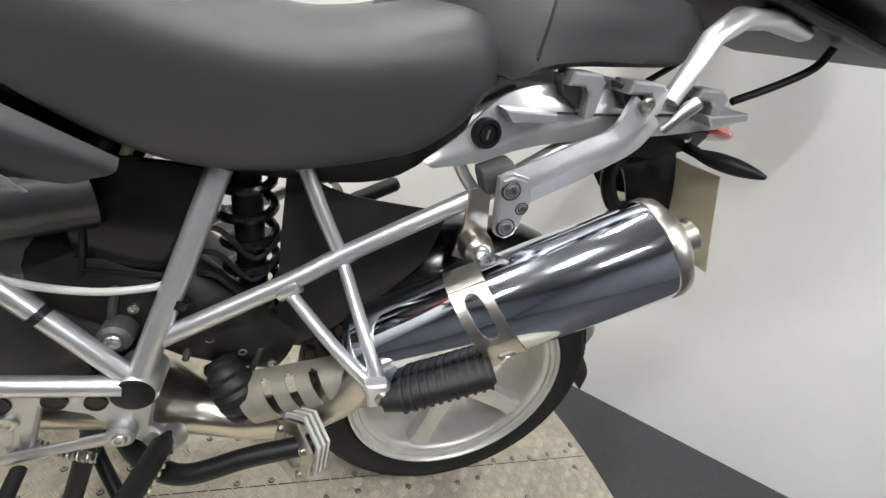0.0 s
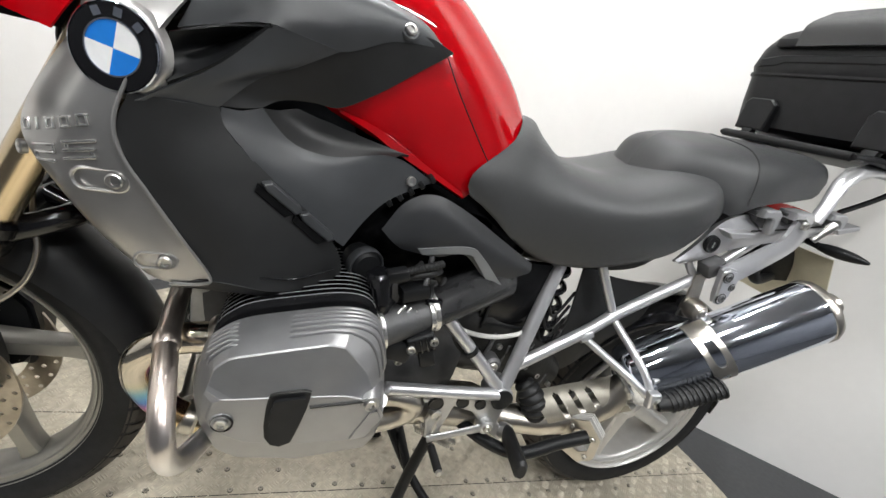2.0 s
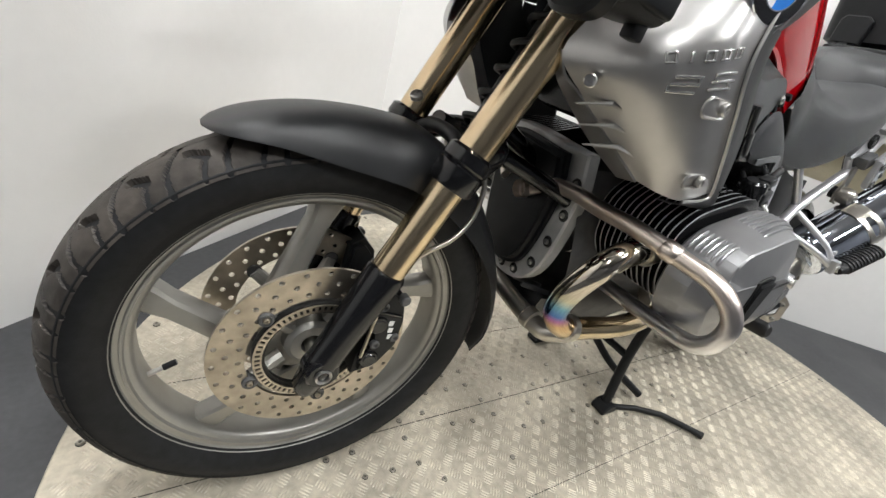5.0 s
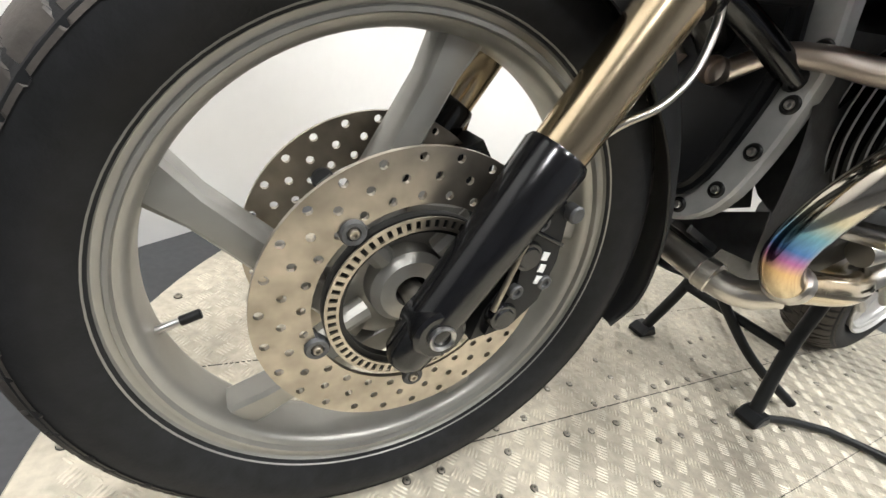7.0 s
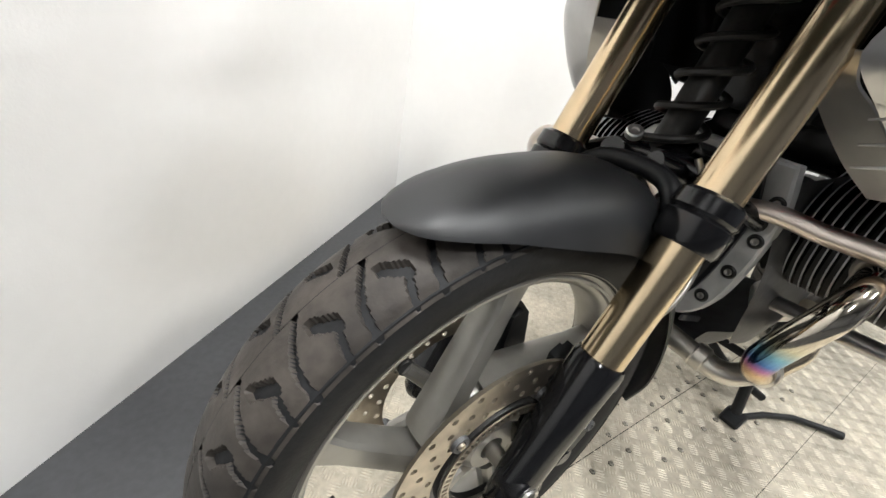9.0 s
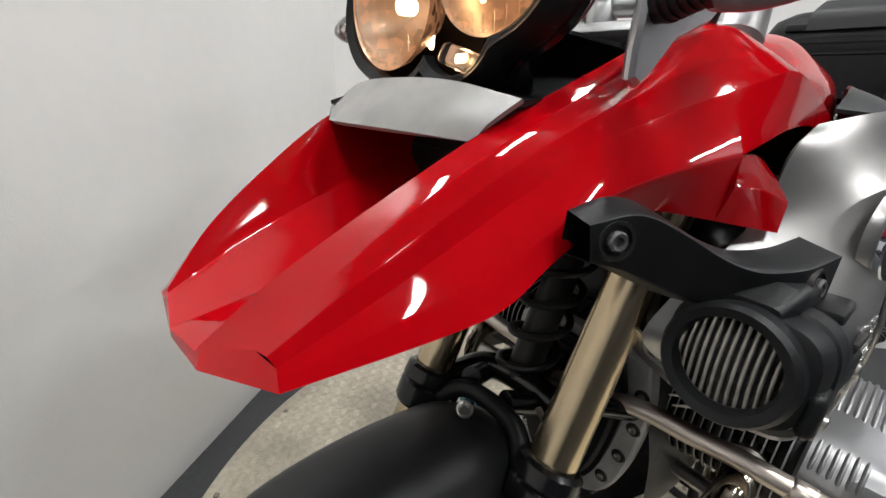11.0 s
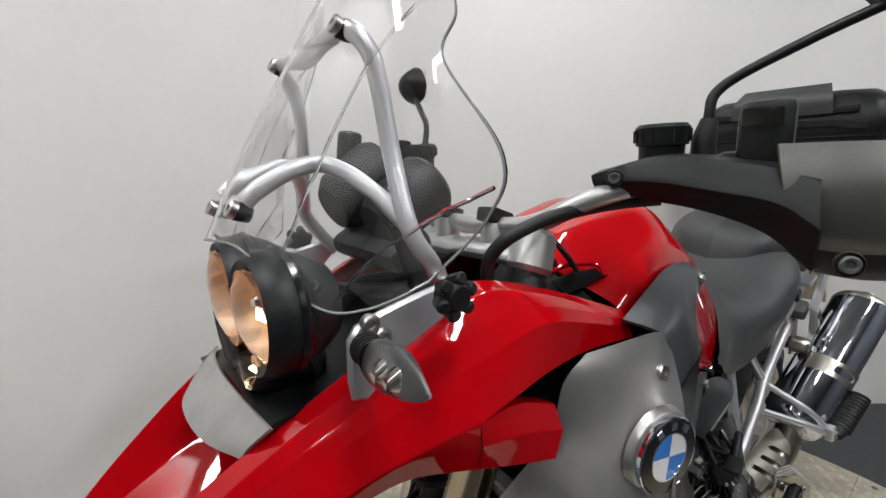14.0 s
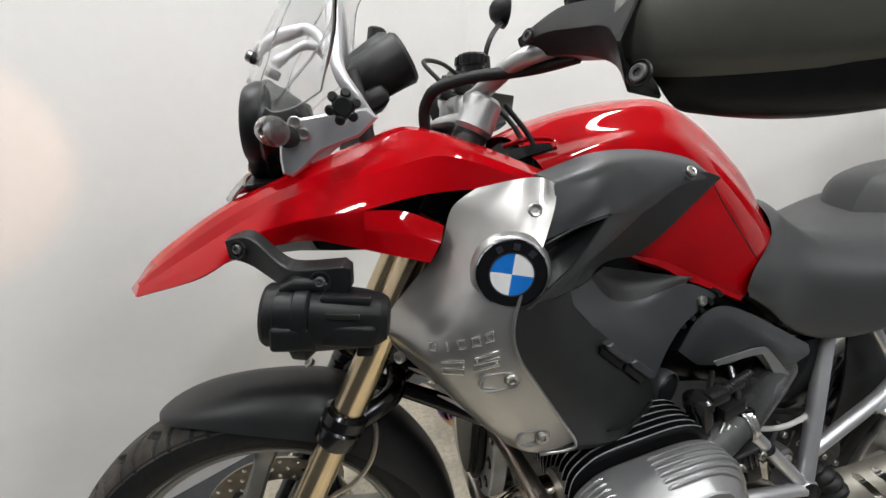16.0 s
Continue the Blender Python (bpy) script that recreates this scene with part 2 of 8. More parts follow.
def skin(rows, closed=False, caps=False):
    """A bmesh through rows of points of equal number."""
    bm = bmesh.new()
    vs = [[bm.verts.new(p) for p in r] for r in rows]
    n = len(rows[0])
    for a, b in zip(vs, vs[1:]):
        for j in range(n if closed else n - 1):
            k = (j + 1) % n
            try:
                bm.faces.new((a[j], a[k], b[k], b[j]))
            except ValueError:
                pass
    if caps and closed:
        bm.faces.new(vs[0][::-1])
        bm.faces.new(vs[-1])
    return bm


def loft(curves, n=36, m=None, thick=0.0, sharp=False):
    """A skin over a few guide curves, each given by a few points, smooth along and across."""
    cs = [spline(c, n) for c in curves]
    m = m or 6 * (len(cs) - 1) + 1
    f = linear if sharp else spline
    cols = [f([c[i] for c in cs], m) for i in range(n)]
    bm = skin(cols)
    bmesh.ops.recalc_face_normals(bm, faces=bm.faces)
    if thick:
        bmesh.ops.solidify(bm, geom=bm.faces[:], thickness=thick)
    return bm


def soft(pts, n):
    """n points along a line through pts with its corners cut a little, so that it never swings out."""
    p = [Vector(q) for q in pts]
    for _ in range(3):
        q = [p[0]]
        for a, b in zip(p, p[1:]):
            q += [a.lerp(b, 0.22), a.lerp(b, 0.78)]
        p = q + [p[-1]]
    d = [0.0]
    for a, b in zip(p, p[1:]):
        d.append(d[-1] + (b - a).length)
    out, k = [], 0
    for i in range(n):
        s = d[-1] * i / (n - 1)
        while k < len(p) - 2 and s > d[k + 1]:
            k += 1
        out.append(p[k].lerp(p[k + 1], (s - d[k]) / max(1e-9, d[k + 1] - d[k])))
    return out


def panel(curves, n=40, m=4, thick=0.003, round_=0.045):
    """A stiff moulded panel: straight bands between guide lines that meet in narrow rounded creases."""
    cs = [soft(c, n) for c in curves]
    cols = []
    for i in range(n):
        col = [cs[0][i]]
        for k, (a, b) in enumerate(zip(cs, cs[1:])):
            last = k == len(cs) - 2
            for u in (round_, 0.35, 0.65, 1 - round_):
                col.append(a[i].lerp(b[i], u))
            if last:
                col.append(b[i])
            else:
                p, q = a[i].lerp(b[i], 1 - round_), b[i].lerp(cs[k + 2][i], round_)
                col.append(b[i].lerp((p + q) / 2, 0.5))
        cols.append(col)
    bm = skin(cols)
    bmesh.ops.remove_doubles(bm, verts=bm.verts, dist=1e-6)
    bmesh.ops.recalc_face_normals(bm, faces=bm.faces)
    if thick:
        bmesh.ops.solidify(bm, geom=bm.faces[:], thickness=thick)
    return bm


def rings(centres, radii, seg=16, up=(0, 0, 1), caps=True):
    """Round sections of given radii (a number or (across, up)) along a line of centres."""
    c = [Vector(p) for p in centres]
    rows = []
    side = None
    for i, p in enumerate(c):
        d = (c[min(i + 1, len(c) - 1)] - c[max(i - 1, 0)]).normalized()
        if side is None:
            side = d.cross(Vector(up))
            if side.length < 1e-4:
                side = d.cross(Vector((1, 0, 0)))
        side = (side - d * side.dot(d)).normalized()
        u = side.cross(d)
        if rows and u.dot(last) < 0:
            u = -u
        last = u
        r = radii[i] if isinstance(radii, (list, tuple)) else radii
        ra, rb = r if isinstance(r, (list, tuple)) else (r, r)
        rows.append([p + side * (ra * math.cos(2 * math.pi * k / seg)) + u * (rb * math.sin(2 * math.pi * k / seg)) for k in range(seg)])
    bm = skin(rows, True, caps)
    bmesh.ops.recalc_face_normals(bm, faces=bm.faces)
    return bm


def boxy(centres, sizes, seg=32, power=0.5, up=(0, 0, 1), caps=True):
    """Sections between round and square, of half sizes (across, up), along a line of centres."""
    c = [Vector(p) for p in centres]
    d = (c[-1] - c[0]).normalized()
    side = d.cross(Vector(up)).normalized()
    u = side.cross(d)
    rows = []
    for p, (a, b) in zip(c, sizes):
        row = []
        for k in range(seg):
            q = 2 * math.pi * (k + 0.5) / seg
            x, y = math.cos(q), math.sin(q)
            row.append(p + side * (a * math.copysign(abs(x) ** power, x)) + u * (b * math.copysign(abs(y) ** power, y)))
        rows.append(row)
    bm = skin(rows, True, caps)
    bmesh.ops.recalc_face_normals(bm, faces=bm.faces)
    return bm


def tube(pts, r, seg=14, n=None, straight=False):
    c = linear(pts, n or 2 * len(pts)) if straight else spline(pts, n or 10 * (len(pts) - 1) + 1)
    return rings(c if not straight else [Vector(p) for p in pts], r, seg)


def rod(a, b, r, seg=18, r2=None, bev=0.0):
    a, b = Vector(a), Vector(b)
    d = (b - a).normalized()
    r2 = r if r2 is None else r2
    bev = min(bev, 0.45 * (b - a).length, 0.9 * r)
    if bev:
        return rings([a, a + d * bev, b - d * bev, b], [r - bev, r, r2, r2 - bev], seg)
    return rings([a, b], [r, r2], seg)


def lathe(profile, seg=64, m=None, closed=True):
    """Turned about the y axis: profile of (radius, y)."""
    rows = []
    for k in range(seg + 1):
        a = 2 * math.pi * k / seg
        rows.append([(r * math.cos(a), y, r * math.sin(a)) for r, y in profile])
    bm = skin(rows, closed)
    bmesh.ops.remove_doubles(bm, verts=bm.verts, dist=1e-6)
    bmesh.ops.recalc_face_normals(bm, faces=bm.faces)
    if m is not None:
        bm.transform(m)
    return bm


def block(size, m, bev=0.003, seg=2):
    bm = bmesh.new()
    bmesh.ops.create_cube(bm, size=1)
    bm.transform(Matrix.Diagonal((*size, 1)))
    if bev:
        bmesh.ops.bevel(bm, geom=bm.edges[:], offset=bev, segments=seg, affect="EDGES", profile=0.5)
    bm.transform(m)
    return bm


def prism(outline, y0, y1, bev=0.0, plane="xz", m=None, seg=1):
    """An outline in the x-z (or x-y) plane, given depth from y0 to y1 (z0 to z1)."""
    bm = bmesh.new()
    p = (lambda a, b, d: (a, d, b)) if plane == "xz" else (lambda a, b, d: (a, b, d))
    lo = [bm.verts.new(p(a, b, y0)) for a, b in outline]
    hi = [bm.verts.new(p(a, b, y1)) for a, b in outline]
    bm.faces.new(lo)
    bm.faces.new(hi[::-1])
    n = len(lo)
    for i in range(n):
        bm.faces.new((lo[i], hi[i], hi[(i + 1) % n], lo[(i + 1) % n]))
    bmesh.ops.recalc_face_normals(bm, faces=bm.faces)
    if bev:
        bmesh.ops.bevel(bm, geom=[e for e in bm.edges if abs(e.verts[0].co.y - e.verts[1].co.y) < 1e-6] if plane == "xz" else bm.edges[:], offset=bev, segments=seg, affect="EDGES")
    if m is not None:
        bm.transform(m)
    return bm


def part(name, bm, material, parent=None, label="", angle=32, m=None):
    if m is not None:
        bm.transform(m)
    me = bpy.data.meshes.new(name)
    bm.to_mesh(me)
    bm.free()
    me.polygons.foreach_set("use_smooth", [True] * len(me.polygons))
    me.set_sharp_from_angle(angle=radians(angle))
    me.materials.append(material)
    ob = new(name, me)
    ob.parent = parent
    if label:
        ob["label"] = label
    return ob


def mirrored(ob, parent=None):
    """The same part on the other side of the machine."""
    me = ob.data.copy()
    bm = bmesh.new()
    bm.from_mesh(me)
    bm.transform(Matrix.Diagonal((1, -1, 1, 1)))
    bmesh.ops.reverse_faces(bm, faces=bm.faces)
    bm.to_mesh(me)
    bm.free()
    o = new(ob.name.split(".")[0], me)
    o.parent = parent or ob.parent
    if "label" in ob:
        o["label"] = ob["label"]
    return o


def screw(at, parent, r=0.007, normal=(0, -1, 0), material=None, name="screw"):
    """A socket screw head with its hollow."""
    d = Vector(normal).normalized()
    a = Vector(at)
    p = [(0.0, 0.0005), (0.45 * r, 0.0005), (0.5 * r, 0.003), (0.82 * r, 0.0035), (r, 0.002), (r, -0.004)]
    bm = lathe([(x, -y) for x, y in p], 16, closed=False)
    q = Vector((0, -1, 0)).rotation_difference(d).to_matrix().to_4x4()
    return part(name, bm, material or M_BOLT, parent, m=Matrix.Translation(a) @ q)


# ---------------------------------------------------------------- the room
CORNER, LEFT_END, BACK_END = V(0.722, 1.54, 0), V(-4.2, -2.545, 0), V(4.4, -1.715, 0)


def wall(name, a, b, h, out, label, paint=None):
    d = (b - a).normalized()
    nrm = V(d.y, -d.x, 0) * out
    bm = bmesh.new()
    co = [a, b, b + nrm * 0.15, a + nrm * 0.15]
    lo = [bm.verts.new((p.x, p.y, -0.015)) for p in co]
    hi = [bm.verts.new((p.x, p.y, h)) for p in co]
    bm.faces.new(lo)
    bm.faces.new(hi)
    for i in range(4):
        bm.faces.new((lo[i], lo[(i + 1) % 4], hi[(i + 1) % 4], hi[i]))
    bmesh.ops.recalc_face_normals(bm, faces=bm.faces)
    return tagged(part(name, bm, paint or M_WALL, angle=20), label, "wall", kind="structure")


HIGH = 3.0
FRONT = LEFT_END + (BACK_END - CORNER)
wall("wall_left", LEFT_END, CORNER, HIGH, -1, "plain white painted wall with faint smudges")
wall("wall_back", CORNER, BACK_END, HIGH, -1, "plain white painted wall with scuffed lower edge")
wall("wall_front", FRONT, LEFT_END, HIGH, -1, "plain dark grey painted wall of the hall", M_HALL)
wall("wall_right", BACK_END, FRONT, HIGH, -1, "plain dark grey painted wall of the hall", M_HALL)
quad = [LEFT_END, CORNER, BACK_END, FRONT]
centre = sum(quad, Vector()) / 4
grown = [centre + (p - centre) * 1.08 for p in quad]
tagged(part("floor", prism([(p.x, p.y) for p in grown], -0.115, -0.015, plane="xy"), M_FLOOR), "worn dark grey painted floor", "floor", kind="structure")
tagged(part("ceiling", prism([(p.x, p.y) for p in grown], HIGH, HIGH + 0.1, plane="xy"), M_CEIL), "plain grey ceiling with strip lights", "ceiling", kind="structure")

LAMPS = [(0.2, -0.9, 24), (1.9, -1.6, 24), (-0.6, 0.2, 19), (1.1, 0.5, 13), (-1.4, -1.8, 22), (0.7, -2.4, 26), (2.9, -2.7, 22)]
strip = tagged(new("ceiling_light"), "lit white strip light under the ceiling", "ceiling light", "ceiling lights")
part("housing", block((0.66, 0.12, 0.05), pose(0, 0, 0.035), 0.006), M_WHITE, strip)
part("diffuser", block((0.6, 0.08, 0.02), pose(0, 0, 0.0), 0.004), M_STRIP, strip)
for i, (x, y, watts) in enumerate(LAMPS):
    m = pose(x, y, HIGH - 0.06, 0, 0, 41)
    if i == 0:
        strip.matrix_basis = m
    else:
        copy_thing(strip, m)
    strip_light(x, y, HIGH - 0.08, 41, watts)

# ---------------------------------------------------------------- the turntable
TT, TR = V(0.815, -0.115, 0), 1.23

turntable = tagged(new("turntable"), "round turntable of pale steel checker plate set in the dark floor", "turntable", kind="structure")
part("deck", lathe([(0.0, 0.0), (TR - 0.003, 0.0), (TR, -0.003), (TR, -0.014), (0.0, -0.014)], 160, Matrix.Translation(TT) @ pose(0, 0, 0, 90, 0, 0), closed=False), M_PLATE, turntable, angle=20)


def tread_bars():
    """Groups of five raised bars, turned by a quarter from one group to the next."""
    verts, faces = [], []
    step, rng = 0.034, random.Random(4)
    n = int(TR / step) + 1
    for i in range(-n, n + 1):
        for j in range(-n, n + 1):
            cx, cy = i * step, j * step
            if math.hypot(cx, cy) > TR - 0.03:
                continue
            turn = radians(45 if (i + j) % 2 else -45) + rng.uniform(-0.03, 0.03)
            c, s = math.cos(turn), math.sin(turn)
            for k in range(5):
                o = (k - 2) * 0.0062
                ln = 0.0125 if k in (1, 2, 3) else 0.010
                b = len(verts)
                for u, w, z in ((-ln, 0, 0.0), (-ln * 0.6, -0.0019, 0.0), (ln * 0.6, -0.0019, 0.0), (ln, 0, 0.0), (ln * 0.6, 0.0017, 0.0), (-ln * 0.6, 0.0017, 0.0), (-ln * 0.65, 0, 0.0024), (ln * 0.65, 0, 0.0024)):
                    verts.append((TT.x + cx + u * c - (o + w) * s, TT.y + cy + u * s + (o + w) * c, z - 0.0002))
                faces += [(b, b + 1, b + 6), (b + 1, b + 2, b + 7, b + 6), (b + 2, b + 3, b + 7), (b + 3, b + 4, b + 7), (b + 4, b + 5, b + 6, b + 7), (b + 5, b, b + 6)]
    me = bpy.data.meshes.new("tread_bars")
    me.from_pydata(verts, [], faces)
    me.polygons.foreach_set("use_smooth", [True] * len(faces))
    me.materials.append(M_TREAD)
    ob = new("tread_bars", me)
    ob.parent = turntable
    return tagged(ob, kind="stuff")


tread_bars()
for y0, xa, xb in ((-0.034, -0.38, 2.03), (-0.287, 0.2, 2.02), (0.22, -0.33, 2.0)):
    part("seam", block((xb - xa, 0.0016, 0.001), pose((xa + xb) / 2, y0, 0.0004), 0), M_DIRT_SHADE, turntable)
_rng = random.Random(11)
_me = None
for y0, xs in ((0.035, (0.34, 1.0)), (-0.02, (0.05, 2.0)), (-0.07, (0.05, 2.0)), (-0.13, (0.05, 1.9)), (0.09, (0.1, 1.4)), (-0.19, (0.15, 1.2))):
    x = xs[0]
    while x < xs[1]:
        if _rng.random() < 0.62:
            if _me is None:
                o = part("floor_screw", lathe([(0.0, -0.001), (0.0024, -0.001), (0.0027, -0.0042), (0.0052, -0.0046), (0.0066, -0.003), (0.0068, -0.0004), (0.0080, -0.0002), (0.0082, 0.001)], 14, pose(0, 0, 0, -90, 0, 0), closed=False), M_RIVET, turntable)
                # dark outer ring and hollow: dirt and shadow round the screw, as colour
                o.data.materials.append(M_DIRT_SHADE)
                for pl in o.data.polygons:
                    if pl.center.xy.length > 0.0067 or pl.center.xy.length < 0.0022:
                        pl.material_index = 1
                _me = o.data
            else:
                o = new("floor_screw", _me)
                o.parent = turntable
            o.location, o.scale = (x + _rng.uniform(-0.006, 0.006), y0 + _rng.uniform(-0.005, 0.005), 0.0012), (0.8, 0.8, 0.8)
        x += 0.062
for k in range(22):
    a = 2 * math.pi * k / 22 + 0.1
    o = new("floor_screw", _me)
    o.parent = turntable
    o.location = (TT.x + (TR - 0.035) * math.cos(a), TT.y + (TR - 0.035) * math.sin(a), 0.0015)

# ---------------------------------------------------------------- the motorcycle
bike = tagged(new("motorcycle"), "red and black touring motorcycle with grey bodywork on its centre stand", "motorcycle")
WHEEL = pose(-0.016, -0.014, 0, 0, 0, -0.4)
BAR = pose(0, -0.037, 0, 0, 0, 5)
AX = Matrix.Translation((0, 0, 0.334))
FW = WHEEL @ AX
RW = Matrix.Translation((1.507, 0, 0.33))


def perforated(r0, r1, rows, sect, hole, y0, thick, every=2, nh=10):
    """A flat ring with rows of drilled holes."""
    bm = bmesh.new()
    dr = (r1 - r0) / rows
    for i in range(rows):
        for k in range(sect):
            ra, rb = r0 + i * dr, r0 + (i + 1) * dr
            a0, a1 = 2 * math.pi * k / sect, 2 * math.pi * (k + 1) / sect
            am, rm = (a0 + a1) / 2, (ra + rb) / 2
            P = lambda r, a: (r * math.cos(a), y0, r * math.sin(a))
            ring = [P(ra, a0), P(ra, am), P(ra, a1), P(rm, a1), P(rb, a1), P(rb, am), P(rb, a0), P(rm, a0)]
            vs = [bm.verts.new(p) for p in ring]
            if (k + i) % every == 0:
                ctr = Vector(P(rm, am))
                hs = [bm.verts.new(ctr + (Vector(p) - ctr).normalized() * hole) for p in ring]
                for j in range(8):
                    bm.faces.new((vs[j], vs[(j + 1) % 8], hs[(j + 1) % 8], hs[j]))
            else:
                bm.faces.new(vs)
    bmesh.ops.remove_doubles(bm, verts=bm.verts, dist=1e-5)
    bmesh.ops.recalc_face_normals(bm, faces=bm.faces)
    bmesh.ops.solidify(bm, geom=bm.faces[:], thickness=thick)
    return bm


def slotted(r0, r1, n, y, t):
    """A flat ring cut by n square slots."""
    bm = bmesh.new()
    rr = (r0, r0 + (r1 - r0) * 0.2, r0 + (r1 - r0) * 0.8, r1)
    vs = [[bm.verts.new((r * math.cos(math.pi * k / n), y, r * math.sin(math.pi * k / n))) for r in rr] for k in range(2 * n)]
    for k in range(2 * n):
        a, b = vs[k], vs[(k + 1) % (2 * n)]
        for j in range(3):
            if j != 1 or k % 2:
                bm.faces.new((a[j], a[j + 1], b[j + 1], b[j]))
    bmesh.ops.recalc_face_normals(bm, faces=bm.faces)
    bmesh.ops.solidify(bm, geom=bm.faces[:], thickness=t)
    return bm


def tyre(R, W, bead, m, wheel, blocks, name="tyre"):
    h = R - bead
    prof = [(bead, -W * 0.36), (bead + 0.006, -W * 0.40), (bead + h * 0.3, -W * 0.49), (bead + h * 0.52, -W * 0.5), (bead + h * 0.72, -W * 0.47), (bead + h * 0.86, -W * 0.36), (bead + h * 0.94, -W * 0.18)]
    prof = prof + [(bead + h * 0.955, 0.0)] + [(r, -y) for r, y in prof[::-1]]
    t = part(name, lathe(prof, 96, m), M_TYRE, wheel, "black road tyre with deep slanted tread blocks")
    # tread: blocks cut by a slanted groove, a bent shoulder groove and a short cross slot in every pitch
    along, across = 36, 26
    na = blocks * along
    verts, faces, low = [], [], []

    def bar(p, q, s, u, half):
        """Whether (s, u) lies in a groove that runs from p to q, both as (across, along in pitches)."""
        dx, dy = (q[0] - p[0]) * 0.5, q[1] - p[1]
        ex, ey = (s - p[0]) * 0.5, u - p[1]
        k = max(0.0, min(1.0, (ex * dx + ey * dy) / (dx * dx + dy * dy)))
        return math.hypot(ex - k * dx, ey - k * dy) < half

    GROOVES = (((0.0, 0.10), (0.62, 0.42), 0.032), ((0.62, 0.42), (1.0, 0.50), 0.045), ((0.34, 1.02), (0.56, 0.74), 0.055), ((0.56, 0.74), (0.92, 0.90), 0.034))
    for side in (-1, 1):
        base = len(verts)
        cut = [[any(bar(p, q, i / across, j / along + o, h) for p, q, h in GROOVES for o in (-1, 0, 1)) for j in range(along)] for i in range(across + 1)]
        for i in range(across + 1):
            sx = i / across
            y = side * W * (0.004 + 0.486 * sx)
            for k in range(na):
                g = cut[i][k % along]
                r = bead + h * (0.955 - 0.32 * sx**2.6) + (0.0065 if not g else -0.001) * (1.0 - 0.8 * max(0.0, sx - 0.86) / 0.14)
                a = 2 * math.pi * (k / na + (0.5 / blocks if side > 0 else 0)) * (1 if side < 0 else -1)
                verts.append(m @ Vector((r * math.cos(a), y, r * math.sin(a))))
        for i in range(across):
            for k in range(na):
                k2 = (k + 1) % na
                q = (base + i * na + k, base + (i + 1) * na + k, base + (i + 1) * na + k2, base + i * na + k2)
                faces.append(q if side < 0 else q)
                low.append(1 if cut[i][k % along] and cut[i + 1][k2 % along] else 0)
    me = bpy.data.meshes.new("tread")
    me.from_pydata(verts, [], faces)
    me.materials.append(M_WORN)
    me.materials.append(M_TYRE)
    me.polygons.foreach_set("material_index", low)
    me.polygons.foreach_set("use_smooth", [True] * len(faces))
    me.set_sharp_from_angle(angle=radians(35))
    ob = new("tread", me)
    ob.parent = t
    return t


def spoke(ang, r0, r1, w0, w1, t0, t1, m, skew=0.0):
    rows = []
    a = radians(ang)
    d, s = V(math.cos(a), 0, math.sin(a)), V(-math.sin(a), 0, math.cos(a))
    for i in range(7):
        u = i / 6
        r = r0 + (r1 - r0) * u
        fl = 1 + 0.55 * max(0, (u - 0.78) / 0.22) ** 2
        w, t = (w0 + (w1 - w0) * u) * fl, t0 + (t1 - t0) * u
        row = []
        for k in range(12):
            q = 2 * math.pi * k / 12
            cx, cy = math.cos(q), math.sin(q)
            sx = math.copysign(abs(cx) ** 0.55, cx)
            sy = math.copysign(abs(cy) ** 0.55, cy)
            row.append(m @ (d * r + s * (w * sx + skew * (1 - u)) + V(0, t * sy, 0)))
        rows.append(row)
    bm = skin(rows, True, True)
    bmesh.ops.recalc_face_normals(bm, faces=bm.faces)
    return bm


def rim(R, W, m, wheel, material):
    prof = [(R + 0.002, -W + 0.004), (R + 0.001, -W), (R - 0.003, -W - 0.001), (R - 0.006, -W + 0.002), (R - 0.0075, -W + 0.008), (R - 0.013, -W + 0.0095), (R - 0.0145, -W + 0.006), (R - 0.018, -W + 0.006), (R - 0.0195, -W + 0.012), (R - 0.024, -W + 0.014), (R - 0.028, -W + 0.018), (R - 0.030, -W + 0.026), (R - 0.031, 0.0)]
    prof = prof + [(r, -y) for r, y in prof[:-1][::-1]]
    prof += [(R - 0.008, W - 0.008), (R - 0.012, 0), (R - 0.008, -W + 0.008)]
    return part("rim", lathe(prof, 96, m), material, wheel, angle=50)


# front wheel
front = part("front_wheel", lathe([(0.018, -0.056), (0.034, -0.056), (0.042, -0.048), (0.044, -0.03), (0.036, -0.018), (0.036, 0.018), (0.044, 0.03), (0.042, 0.05), (0.034, 0.062), (0.018, 0.062)], 40, FW), M_RIM, bike, "grey five-spoke cast front wheel")
part("hub_flange", lathe([(0.030, -0.030), (0.060, -0.030), (0.078, -0.022), (0.082, -0.012), (0.082, 0.012), (0.078, 0.022), (0.060, 0.030), (0.030, 0.030)], 48, FW), M_RIM, front)
rim(0.2665, 0.046, FW, front, M_RIM)
for k in range(5):
    part("spoke", spoke(159 + 72 * k, 0.010, 0.239, 0.022, 0.016, 0.030, 0.02, FW, 0.070), M_RIM, front)
tyre(0.3375, 0.122, 0.260, FW, front, 30)
